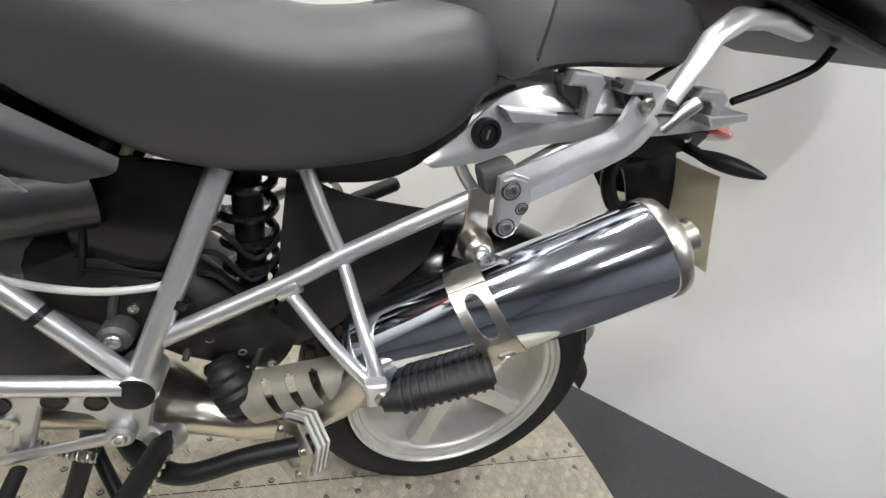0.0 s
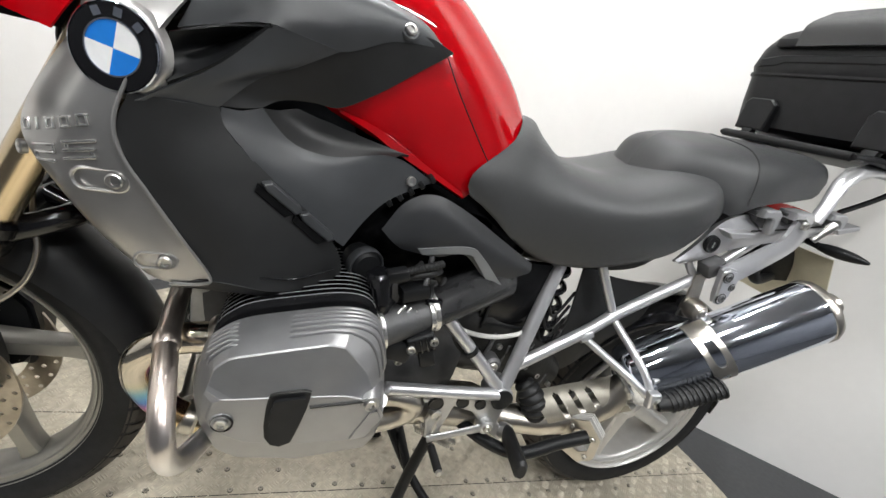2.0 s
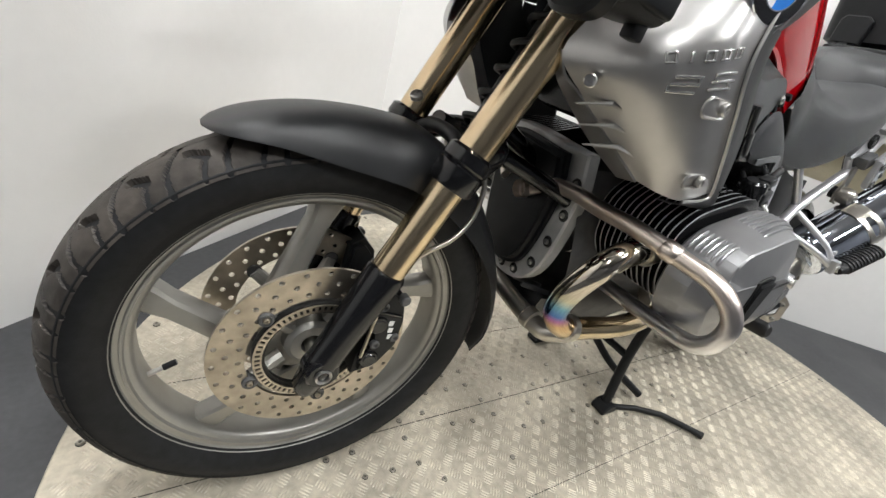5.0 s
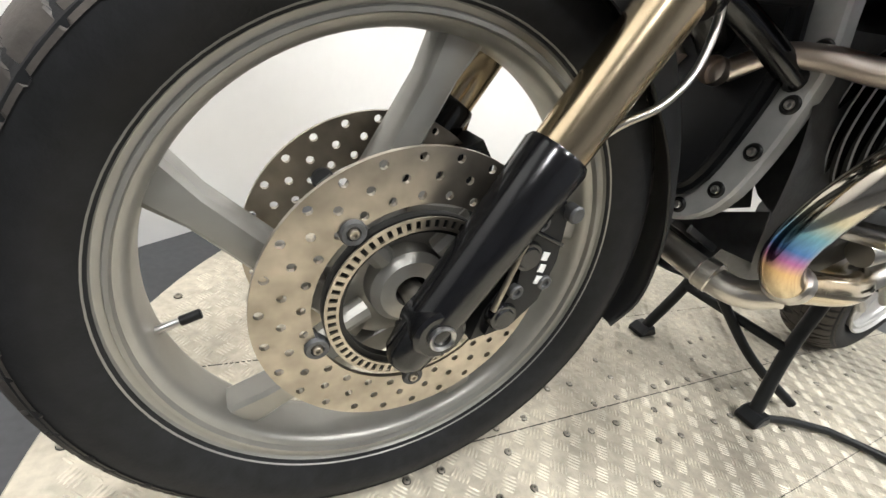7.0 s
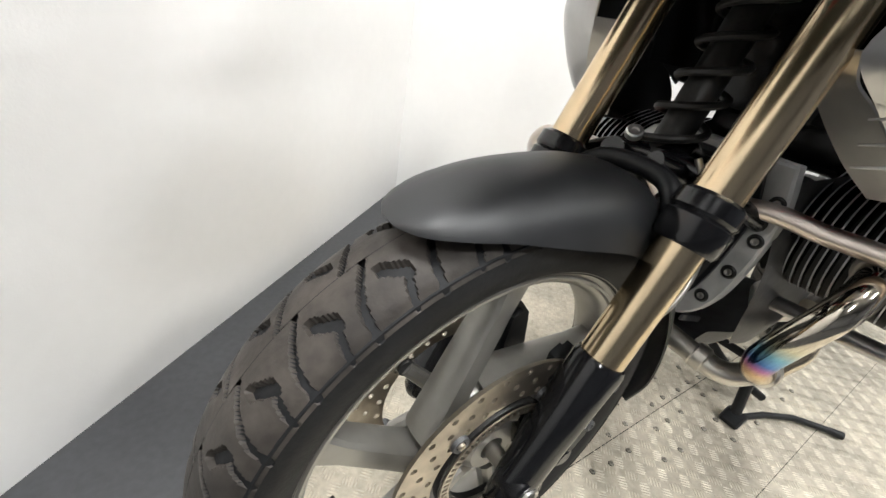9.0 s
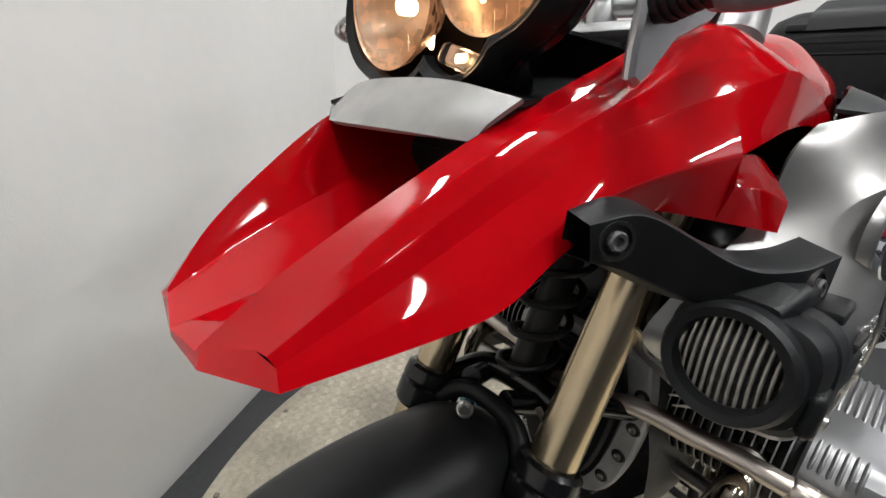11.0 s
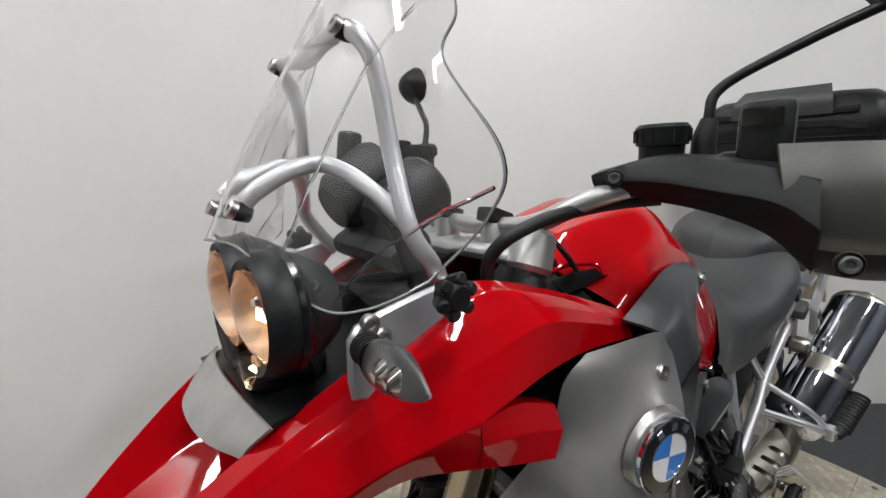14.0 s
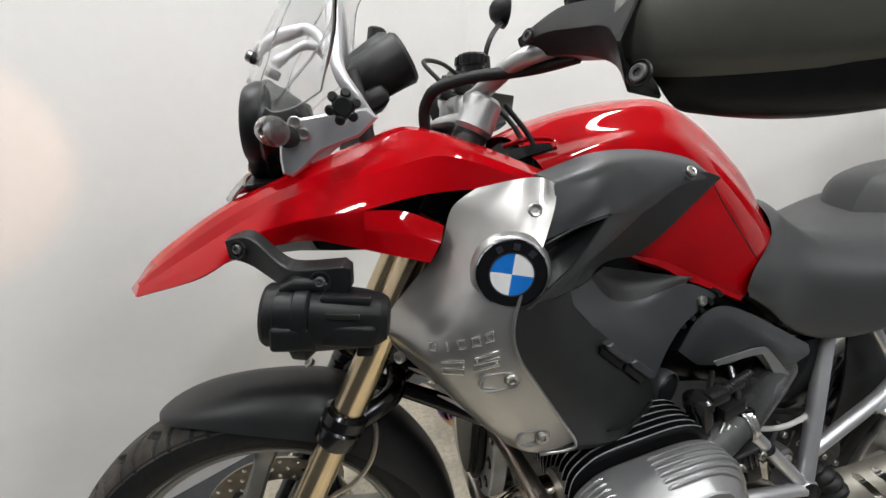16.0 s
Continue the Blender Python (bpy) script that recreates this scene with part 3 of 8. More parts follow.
for side in (-1, 1):
    d = part("brake_disc", perforated(0.1025, 0.154, 3, 52, 0.0044, side * 0.066 - 0.0025, 0.005), M_DISC, front, "drilled steel brake disc with floating mounts", m=FW)
    for k in range(5):
        a = radians(136.5 + 71.5 * k)
        c = V(0.105 * math.cos(a), side * 0.066, 0.105 * math.sin(a))
        part("mount", lathe([(0.0, -0.004), (0.006, -0.004), (0.0065, -0.007), (0.0105, -0.0075), (0.012, -0.005), (0.012, 0.012), (0.0, 0.012)], 20, FW @ Matrix.Translation(c) @ pose(0, 0, 0, 0, 0, 0 if side < 0 else 180), closed=False), M_GEAR, d)
        screw(FW @ (c + V(0, side * 0.006, 0)), d, 0.005, FW.to_3x3() @ V(0, side, 0), M_DISC, "rivet")
        e = V(0.05 * math.cos(a), side * 0.045, 0.05 * math.sin(a))
        part("carrier_arm", rod(FW @ e, FW @ (c - V(0, side * 0.008, 0)), 0.013, 10, 0.011), M_RIM, d)
    if side < 0:
        part("sensor_ring", slotted(0.079, 0.092, 60, -0.074, 0.002), M_DISC, front, "slotted steel sensor ring", m=FW)
        part("sensor_carrier", lathe([(0.074, -0.0685), (0.092, -0.0685), (0.093, -0.066), (0.093, -0.060), (0.074, -0.060)], 60, FW), M_DIRT_SHADE, front)
part("valve", rod(FW @ V(-0.226, 0, -0.070), FW @ V(-0.196, 0.004, -0.059), 0.004, 12), M_BOLT, front)
part("valve_cap", rod(FW @ V(-0.206, 0.003, -0.063), FW @ V(-0.188, 0.005, -0.056), 0.0052, 12, bev=0.001), M_BLACK, front)

# fork
SL = 0.462


def leg(z, y, off=0.0):
    return WHEEL @ V(SL * (z - 0.333) + off, y, z)


fork = part("fork", rod(WHEEL @ V(0, -0.12, 0.333), WHEEL @ V(0, 0.12, 0.333), 0.012, 18), M_STEEL, bike, "telescopic fork with gold tubes and black lower legs")
for side in (-1, 1):
    y = side * 0.103
    lower = part("lower_leg", rings([leg(0.285, y), leg(0.295, y), leg(0.34, y), leg(0.40, y), leg(0.50, y), leg(0.505, y)], [0.014, 0.022, 0.0265, 0.0275, 0.0315, 0.029], 26), M_BLACKG, fork, "gloss black lower fork leg")
    part("axle_clamp", rings([WHEEL @ V(0.0, side * 0.088, 0.333), WHEEL @ V(0.0, side * 0.091, 0.333), WHEEL @ V(0, side * 0.124, 0.333), WHEEL @ V(0, side * 0.127, 0.333)], [0.024, 0.027, 0.026, 0.022], 24), M_BLACKG, lower)
    part("axle_end", lathe([(0.009, 0.004), (0.009, -0.002), (0.0115, -0.004), (0.013, -0.003), (0.0135, 0.004)], 24, WHEEL @ Matrix.Translation((0, side * 0.128, 0.333)) @ pose(0, 0, 0, 0, 0, 0 if side < 0 else 180)), M_BOLT, lower)
    part("fork_tube", rings([leg(0.49, y), leg(0.94, y), leg(0.945, y), leg(1.0, y)], [0.0262, 0.0262, 0.029, 0.029], 28), M_GOLD, fork, "gold anodised fork tube")
    part("fork_ring", rings([leg(0.640, y), leg(0.645, y), leg(0.668, y), leg(0.671, y), leg(0.675, y), leg(0.690, y), leg(0.694, y)], [0.032, 0.0355, 0.0365, 0.0335, 0.0365, 0.0355, 0.030], 28), M_BLACKG, fork, "gloss black fork clamp ring")
    part("fork_neck", rings([leg(0.995, y), leg(1.10, y), leg(1.115, y)], [0.026, 0.026, 0.02], 22), M_BLACK, fork)
part("fork_bridge", tube([leg(0.665, -0.10, 0.02), leg(0.69, -0.06, 0.075), leg(0.69, 0.06, 0.075), leg(0.665, 0.10, 0.02)], 0.019), M_BLACKG, fork)
part("lower_link", tube([leg(0.69, 0.0, 0.08), (0.28, 0, 0.70), (0.42, 0, 0.62)], [0.026] * 21), M_BLACKG, bike, "black suspension link arm")
for s in (-1, 1):
    part("link_arm", tube([(0.17, s * 0.03, 0.70), (0.3, s * 0.07, 0.66), (0.45, s * 0.11, 0.60)], 0.015), M_BLACKG, bike)
sp = [V(0.235 + 0.115 * u + 0.036 * math.cos(u * 40), 0.036 * math.sin(u * 40), 0.70 + 0.26 * u) for u in [i / 140 for i in range(141)]]
spring = part("front_spring", rings(sp, 0.0055, 8), M_DIRT_SHADE, bike, "black coil spring of the front damper")
part("damper", rod((0.235, 0, 0.69), (0.35, 0, 0.97), 0.023, 18), M_DIRT_SHADE, spring)

# front brake caliper
for side in (-1, 1):
    y = side * 0.072
    cal = part("brake_caliper", prism([(0.055, 0.30), (0.098, 0.315), (0.125, 0.35), (0.13, 0.40), (0.122, 0.45), (0.10, 0.475), (0.075, 0.46), (0.07, 0.41), (0.075, 0.37), (0.06, 0.34)], y - 0.036, y + 0.036, 0.008, m=WHEEL, seg=2), M_BLACK, bike, "black brake caliper with lettering in white")
    for px, pz in ((0.085, 0.44), (0.083, 0.365), (0.115, 0.375)):
        screw(WHEEL @ V(px, y + side * 0.037, pz), cal, 0.008, WHEEL.to_3x3() @ V(0, side, 0), M_GEAR, "bolt")
    if side < 0:
        for k in range(3):
            part("letter_bar", block((0.008, 0.001, 0.009), WHEEL @ pose(0.104 + 0.001 * k, -0.109, 0.405 - 0.0135 * k, 0, 8, 0), 0), M_WHITE, cal)
    for px, pz in ((0.082, 0.405), (0.078, 0.335)):
        part("piston_cap", lathe([(0.0, -0.004), (0.010, -0.004), (0.0115, -0.002), (0.0145, -0.002), (0.0165, 0.002), (0.0165, 0.012)], 24, WHEEL @ Matrix.Translation((px, y + side * 0.038, pz)) @ pose(0, 0, 0, 0, 0, 0 if side < 0 else 180), closed=False), M_BLACKG, cal)
    part("pad_pin", rod(WHEEL @ V(0.062, y + side * 0.039, 0.345), WHEEL @ V(0.078, y + side * 0.039, 0.455), 0.003, 10), M_DISC, cal)
    part("bleed_nipple", rod(WHEEL @ V(0.098, y + side * 0.02, 0.470), WHEEL @ V(0.103, y + side * 0.024, 0.494), 0.004, 10, bev=0.001), M_GOLD, cal)
    part("banjo", rod(WHEEL @ V(0.116, y + side * 0.030, 0.452), WHEEL @ V(0.116, y + side * 0.046, 0.452), 0.009, 14, bev=0.002), M_GEAR, cal)
    part("cooling_rib", block((0.040, 0.006, 0.004), WHEEL @ pose(0.100, y + side * 0.037, 0.425, 0, 20, 0), 0.001), M_BLACKG, cal)
    part("bracket", prism([(0.03, 0.33), (0.06, 0.36), (0.08, 0.45), (0.06, 0.47), (0.04, 0.42)], y - 0.012, y + 0.012, 0.003, m=WHEEL), M_BLACKG, cal)
part("brake_hose", tube([WHEEL @ Vector(p) for p in ((0.112, -0.088, 0.500), (0.135, -0.105, 0.535), (0.168, -0.112, 0.560), (0.197, -0.108, 0.595), (0.208, -0.098, 0.64), (0.20, -0.085, 0.68), (0.19, -0.06, 0.72))], 0.0040), M_STEEL, bike, "thin braided brake hose")
part("far_brake_hose", tube([WHEEL @ Vector(p) for p in ((0.06, 0.09, 0.47), (0.09, 0.1, 0.52), (0.16, 0.08, 0.6), (0.2, 0.06, 0.7))], 0.0038), M_BLACK, bike)
part("sensor_cable", tube([WHEEL @ Vector(p) for p in ((0.03, -0.085, 0.36), (0.06, -0.09, 0.46), (0.12, -0.075, 0.56), (0.18, -0.06, 0.66))], 0.003), M_BLACK, bike)

# front mudguard
def guard_row(ang, rc, w, drop):
    a = radians(ang)
    out = []
    for k in range(13):
        q = -1 + 2 * k / 12
        yy = w * math.sin(q * 1.35) / math.sin(1.35)
        r = rc - drop * (abs(q) ** 2.6)
        out.append(WHEEL @ V(r * math.cos(a), yy, 0.327 + r * math.sin(a)))
    return out


rows = []
for ang, rc, w, drop in ((115, 0.369, 0.012, 0.002), (113, 0.371, 0.038, 0.008), (108.5, 0.373, 0.058, 0.019), (102, 0.375, 0.069, 0.034), (94, 0.377, 0.075, 0.052), (86, 0.380, 0.079, 0.064), (78, 0.386, 0.081, 0.073), (70, 0.391, 0.082, 0.078), (60, 0.386, 0.081, 0.075), (48, 0.376, 0.080, 0.065), (34, 0.369, 0.080, 0.05), (20, 0.366, 0.080, 0.036), (8, 0.366, 0.079, 0.026), (-3, 0.364, 0.075, 0.018), (-12, 0.357, 0.058, 0.01)):
    rows.append(guard_row(ang, rc, w, drop))
cols = [spline([r[k] for r in rows], 56) for k in range(13)]
bm = skin(cols)
bmesh.ops.recalc_face_normals(bm, faces=bm.faces)
bmesh.ops.solidify(bm, geom=bm.faces[:], thickness=0.003)
mud = part("front_mudguard", bm, M_MUD, bike, "satin black plastic front mudguard")
screw(WHEEL @ V(0.10, -0.03, 0.742), mud, 0.009, (-0.5, -0.3, 0.8))
part("mudguard_stay", tube([leg(0.66, -0.08, 0.0), leg(0.69, -0.04, 0.01), leg(0.69, 0.04, 0.01), leg(0.66, 0.08, 0.0)], 0.012), M_BLACK, mud)

# rear wheel
rear = part("rear_wheel", lathe([(0.02, -0.06), (0.05, -0.06), (0.058, -0.045), (0.06, 0.0), (0.06, 0.05), (0.02, 0.05)], 40, RW), M_RIMR, bike, "silver five-spoke cast rear wheel")
rim(0.228, 0.078, RW, rear, M_RIMR)
for k in range(5):
    part("spoke", spoke(-100 + 72 * k, 0.03, 0.199, 0.026, 0.019, 0.028, 0.022, RW @ Matrix.Translation((0, -0.036, 0))), M_RIMR, rear)
tyre(0.3175, 0.152, 0.221, RW, rear, 32)
part("rear_brake_disc", perforated(0.085, 0.1325, 2, 40, 0.004, 0.06, 0.005), M_DISC, rear, m=RW)
part("final_drive", lathe([(0.0, 0.05), (0.09, 0.05), (0.1, 0.065), (0.095, 0.13), (0.06, 0.15), (0.0, 0.15)], 40, RW, closed=False), M_GEAR, bike)
part("swing_arm", rings([(1.5, 0.11, 0.33), (1.25, 0.09, 0.36), (1.0, 0.07, 0.40)], [0.06, 0.055, 0.06], 20), M_GEAR, bike)

# rear hugger / inner mudguard
rows = []
for ang, rc, w in ((150, 0.345, 0.07), (120, 0.35, 0.08), (95, 0.352, 0.085), (70, 0.35, 0.085), (45, 0.348, 0.08), (25, 0.345, 0.07)):
    a = radians(ang)
    rows.append([RW @ V((rc - 0.05 * abs(q) ** 3) * math.cos(a), w * q, (rc - 0.05 * abs(q) ** 3) * math.sin(a)) for q in [-1 + k / 5 for k in range(11)]])
cols = [spline([r[k] for r in rows], 30) for k in range(11)]
bm = skin(cols)
bmesh.ops.recalc_face_normals(bm, faces=bm.faces)
bmesh.ops.solidify(bm, geom=bm.faces[:], thickness=0.003)
part("rear_mudguard", bm, M_BLACKG, bike, "gloss black rear mudguard")
part("mud_flap", loft([[(1.80, -0.05, 0.41), (1.80, 0.05, 0.41)], [(1.835, -0.06, 0.36), (1.835, 0.06, 0.36)], [(1.86, -0.045, 0.29), (1.86, 0.045, 0.29)]], 6, 8, 0.004), M_BLACK, bike)

# ---------------------------------------------------------------- bodywork
RIDGE = [(-0.150, -0.047, 0.908), (-0.112, -0.068, 0.950), (0.0, -0.102, 1.026), (0.11, -0.108, 1.074), (0.235, -0.114, 1.128), (0.268, -0.118, 1.129), (0.34, -0.140, 1.108), (0.432, -0.190, 1.068)]
SHOULDER = [(-0.130, -0.083, 0.917), (-0.098, -0.090, 0.947), (0.0, -0.119, 1.020), (0.11, -0.126, 1.069), (0.235, -0.138, 1.123), (0.272, -0.148, 1.123), (0.34, -0.164, 1.102), (0.430, -0.197, 1.061)]
CREASE = [(-0.124, -0.098, 0.912), (-0.046, -0.124, 0.960), (0.053, -0.146, 1.020), (0.10, -0.155, 1.040), (0.163, -0.166, 1.058), (0.236, -0.180, 1.078), (0.288, -0.190, 1.095), (0.36, -0.200, 1.074), (0.428, -0.204, 1.050)]
CROWN = [((a[0] + b[0]) / 2, (a[1] + b[1]) / 2 - 0.0016, (a[2] + b[2]) / 2 + 0.0024) for a, b in zip(soft([Vector(p) for p in SHOULDER], 12), soft([Vector(p) for p in CREASE], 12))]
beak = part("beak", panel([RIDGE, SHOULDER, CROWN, CREASE], 66, 4), M_RED, bike, "gloss red front cowl with two pointed lobes", angle=30)
lower_cowl = part("lower_cowl", panel([
    [(-0.124, -0.098, 0.912), (-0.046, -0.124, 0.960), (0.053, -0.146, 1.020), (0.10, -0.155, 1.040), (0.163, -0.166, 1.058), (0.205, -0.174, 1.070)],
    [(-0.125, -0.102, 0.907), (-0.046, -0.138, 0.944), (0.000, -0.154, 0.966), (0.050, -0.163, 0.995), (0.12, -0.180, 1.014), (0.190, -0.196, 1.025)],
    [(-0.126, -0.106, 0.902), (-0.050, -0.146, 0.927), (-0.015, -0.164, 0.942), (0.027, -0.164, 0.968), (0.115, -0.162, 0.986), (0.190, -0.190, 0.973)],
], 50, 4), M_RED, beak, angle=30)
cowl_arm = part("cowl_arm", panel([
    [(0.205, -0.174, 1.070), (0.236, -0.180, 1.078), (0.288, -0.190, 1.095), (0.36, -0.200, 1.074), (0.428, -0.204, 1.050)],
    [(0.190, -0.196, 1.025), (0.234, -0.200, 1.037), (0.277, -0.201, 1.046), (0.34, -0.203, 1.050), (0.426, -0.208, 1.040)],
], 30, 5), M_RED, beak, angle=30)
cowl_tail = part("cowl_tail", panel([
    [(0.190, -0.196, 1.025), (0.241, -0.193, 1.024), (0.291, -0.199, 1.003)],
    [(0.190, -0.197, 1.000), (0.236, -0.206, 0.998), (0.284, -0.215, 0.984)],
    [(0.190, -0.190, 0.973), (0.230, -0.205, 0.966), (0.270, -0.217, 0.959)],
], 16, 4), M_RED, beak, angle=30)
tail_lip = part("cowl_lip", panel([
    [(0.190, -0.196, 1.025), (0.241, -0.193, 1.024), (0.291, -0.199, 1.003)],
    [(0.195, -0.170, 1.022), (0.245, -0.168, 1.019), (0.294, -0.176, 0.998)],
], 12, 2), M_RED, beak)
inner_cowl = part("inner_cowl", panel([
    [(-0.150, -0.047, 0.908), (-0.112, -0.068, 0.950), (0.0, -0.102, 1.026), (0.08, -0.106, 1.060), (0.15, -0.106, 1.090)],
    [(-0.152, -0.044, 0.904), (-0.095, -0.056, 0.930), (-0.01, -0.070, 0.962), (0.08, -0.074, 0.990), (0.15, -0.075, 1.0)],
    [(-0.158, 0.0, 0.899), (-0.09, 0.0, 0.912), (0.0, 0.0, 0.932), (0.08, 0.0, 0.945), (0.15, 0.0, 0.95)],
], 36, 4, 0), M_RED, beak, angle=20)
under_cowl = part("under_cowl", panel([
    [(-0.126, -0.106, 0.902), (-0.050, -0.143, 0.926), (-0.015, -0.160, 0.942), (0.027, -0.160, 0.968), (0.118, -0.160, 0.984)],
    [(-0.154, -0.058, 0.900), (-0.095, -0.065, 0.915), (-0.01, -0.08, 0.938), (0.05, -0.085, 0.948), (0.118, -0.09, 0.952)],
    [(-0.158, 0.0, 0.893), (-0.09, 0.0, 0.904), (0.0, 0.0, 0.924), (0.05, 0.0, 0.936), (0.118, 0.0, 0.942)],
], 30, 4, 0), M_BLACK, beak)


def cowl_tip():
    """The blunt, bevelled nose of one lobe."""
    bm = bmesh.new()
    a, b, b2, c, a2, d = [bm.verts.new(p) for p in ((-0.150, -0.047, 0.908), (-0.130, -0.083, 0.917), (-0.124, -0.098, 0.912), (-0.126, -0.106, 0.902), (-0.154, -0.058, 0.900), (-0.152, -0.044, 0.904))]
    for q in ((a, b, a2), (b, c, a2), (b, b2, c), (a, a2, d)):
        bm.faces.new(q)
    bmesh.ops.recalc_face_normals(bm, faces=bm.faces)
    return bm


tip = part("cowl_tip", cowl_tip(), M_RED, beak, angle=20)
lip = part("cowl_lip", loft([[(-0.152, -0.044, 0.904), (-0.158, 0.0, 0.899)], [(-0.154, -0.058, 0.900), (-0.158, 0.0, 0.893)]], 4, 3), M_RED, beak)


def nose(ob):
    """The nose leans a little to one side."""
    for v in ob.data.vertices:
        if v.co.x < 0:
            v.co.y += v.co.x * 0.06


for o in (beak, lower_cowl, cowl_arm, cowl_tail, tail_lip, inner_cowl, under_cowl, tip, lip):
    nose(mirrored(o))
    nose(o)
cooler = part("oil_cooler", block((0.02, 0.16, 0.09), pose(0.10, 0, 1.0, 0, 15, 0), 0.004), M_DIRT_SHADE, bike, "dark oil cooler behind the beak")
for k in range(7):
    part("cooler_fin", block((0.004, 0.15, 0.003), pose(0.088, 0, 0.965 + 0.012 * k), 0), M_BLACK, cooler)
for s in (-1, 1):
    part("inner_side", loft([[(0.02, s * 0.095, 1.02), (0.12, s * 0.10, 1.065), (0.24, s * 0.09, 1.10), (0.40, s * 0.13, 1.06)], [(0.06, s * 0.07, 0.95), (0.15, s * 0.09, 0.95), (0.26, s * 0.11, 0.95), (0.42, s * 0.13, 0.93)]], 16, 6, 0.003), M_BLACK, bike)

# aluminium shroud of the cooler
shroud = part("aluminium_shroud", loft([
    [(0.330, -0.209, 1.051), (0.300, -0.203, 1.025), (0.285, -0.198, 0.971), (0.249, -0.178, 0.919), (0.222, -0.160, 0.877), (0.214, -0.152, 0.838), (0.250, -0.175, 0.800), (0.300, -0.205, 0.757), (0.352, -0.235, 0.714)],
    [(0.375, -0.238, 1.064), (0.340, -0.240, 1.018), (0.318, -0.245, 0.975), (0.288, -0.248, 0.925), (0.262, -0.246, 0.885), (0.256, -0.246, 0.846), (0.285, -0.252, 0.800), (0.325, -0.258, 0.752), (0.372, -0.262, 0.708)],
    [(0.402, -0.248, 1.066), (0.378, -0.263, 1.024), (0.350, -0.281, 0.978), (0.322, -0.281, 0.930), (0.308, -0.288, 0.890), (0.310, -0.289, 0.848), (0.335, -0.288, 0.795), (0.368, -0.284, 0.745), (0.408, -0.278, 0.706)],
    [(0.418, -0.250, 1.058), (0.412, -0.264, 1.034), (0.388, -0.288, 0.987), (0.366, -0.290, 0.940), (0.354, -0.294, 0.895), (0.362, -0.296, 0.860), (0.384, -0.295, 0.825), (0.420, -0.291, 0.770), (0.450, -0.286, 0.724)],
], 60, 24, 0.003), M_ALU, bike, "brushed aluminium shroud with a round badge and raised lettering", angle=40)
part("edge_roll", tube([(0.414, -0.256, 1.044), (0.388, -0.281, 0.987), (0.366, -0.291, 0.940), (0.355, -0.297, 0.895), (0.363, -0.299, 0.860), (0.385, -0.298, 0.825), (0.421, -0.294, 0.770), (0.450, -0.289, 0.724), (0.440, -0.286, 0.712), (0.405, -0.280, 0.705)], 0.0022, 8, 60), M_ALU, shroud)
shroud_r = mirrored(shroud)
front_face = part("shroud_front", loft([
    [(0.214, -0.152, 0.845), (0.225, -0.158, 0.82), (0.250, -0.175, 0.800), (0.300, -0.205, 0.757), (0.352, -0.235, 0.714)],
    [(0.235, -0.115, 0.845), (0.25, -0.118, 0.815), (0.28, -0.13, 0.785), (0.325, -0.16, 0.74), (0.37, -0.19, 0.705)],
], 20, 8, 0.003), M_ALU, shroud)
mirrored(front_face, shroud_r)
for x0, z0, x1, z1 in ((0.243, 0.79, 0.30, 0.775), (0.262, 0.765, 0.315, 0.75), (0.285, 0.74, 0.33, 0.725)):
    part("rib", rings([(x0, -0.175, z0), (x0 + 0.02, -0.215, z0 + 0.012), (x1, -0.245, z1 + 0.02)], [0.001, 0.0038, 0.001], 10), M_ALU, shroud)
for p, nn in (((0.388, -0.2635, 1.030), (-0.15, -0.95, 0.3)), ((0.355, -0.2965, 0.831), (0, -1, 0)), ((0.402, -0.2905, 0.739), (0.1, -1, -0.1)), ((0.228, -0.198, 0.820), (-0.75, -0.65, 0))):
    screw(p, shroud, 0.0085, nn)


def slot_frame(c, dx, L, w, y):
    pts = []
    for a in range(0, 361, 20):
        q = radians(a)
        ox = (L if math.cos(q) > 0 else -L) + w * math.cos(q)
        oz = w * math.sin(q)
        pts.append((c[0] + ox * math.cos(dx) - oz * math.sin(dx), y, c[1] + ox * math.sin(dx) + oz * math.cos(dx)))
    return rings(pts, 0.0022, 6, caps=False)


part("slot_edge", slot_frame((0.342, 0.829), 0.06, 0.014, 0.0115, -0.293), M_ALU, shroud)
part("slot_edge", slot_frame((0.392, 0.738), 0.1, 0.012, 0.010, -0.2865), M_ALU, shroud)
from mathutils.bvhtree import BVHTree
TREE = BVHTree.FromPolygons([v.co for v in shroud.data.vertices], [p.vertices for p in shroud.data.polygons])


def raised(x, z, w, h, name="raised_letter"):
    """A bar standing proud of the shroud's face at a given place."""
    at, nrm, k, d = TREE.ray_cast(V(x, -1, z), V(0, 1, 0))
    if nrm.y > 0:
        nrm = -nrm
    q = V(0, -1, 0).rotation_difference(nrm).to_matrix().to_4x4()
    return part(name, block((w, 0.0044, h), Matrix.Translation(at) @ q @ pose(0, 0, 0, 0, -16, 0), 0.0012), M_RAISED, shroud)


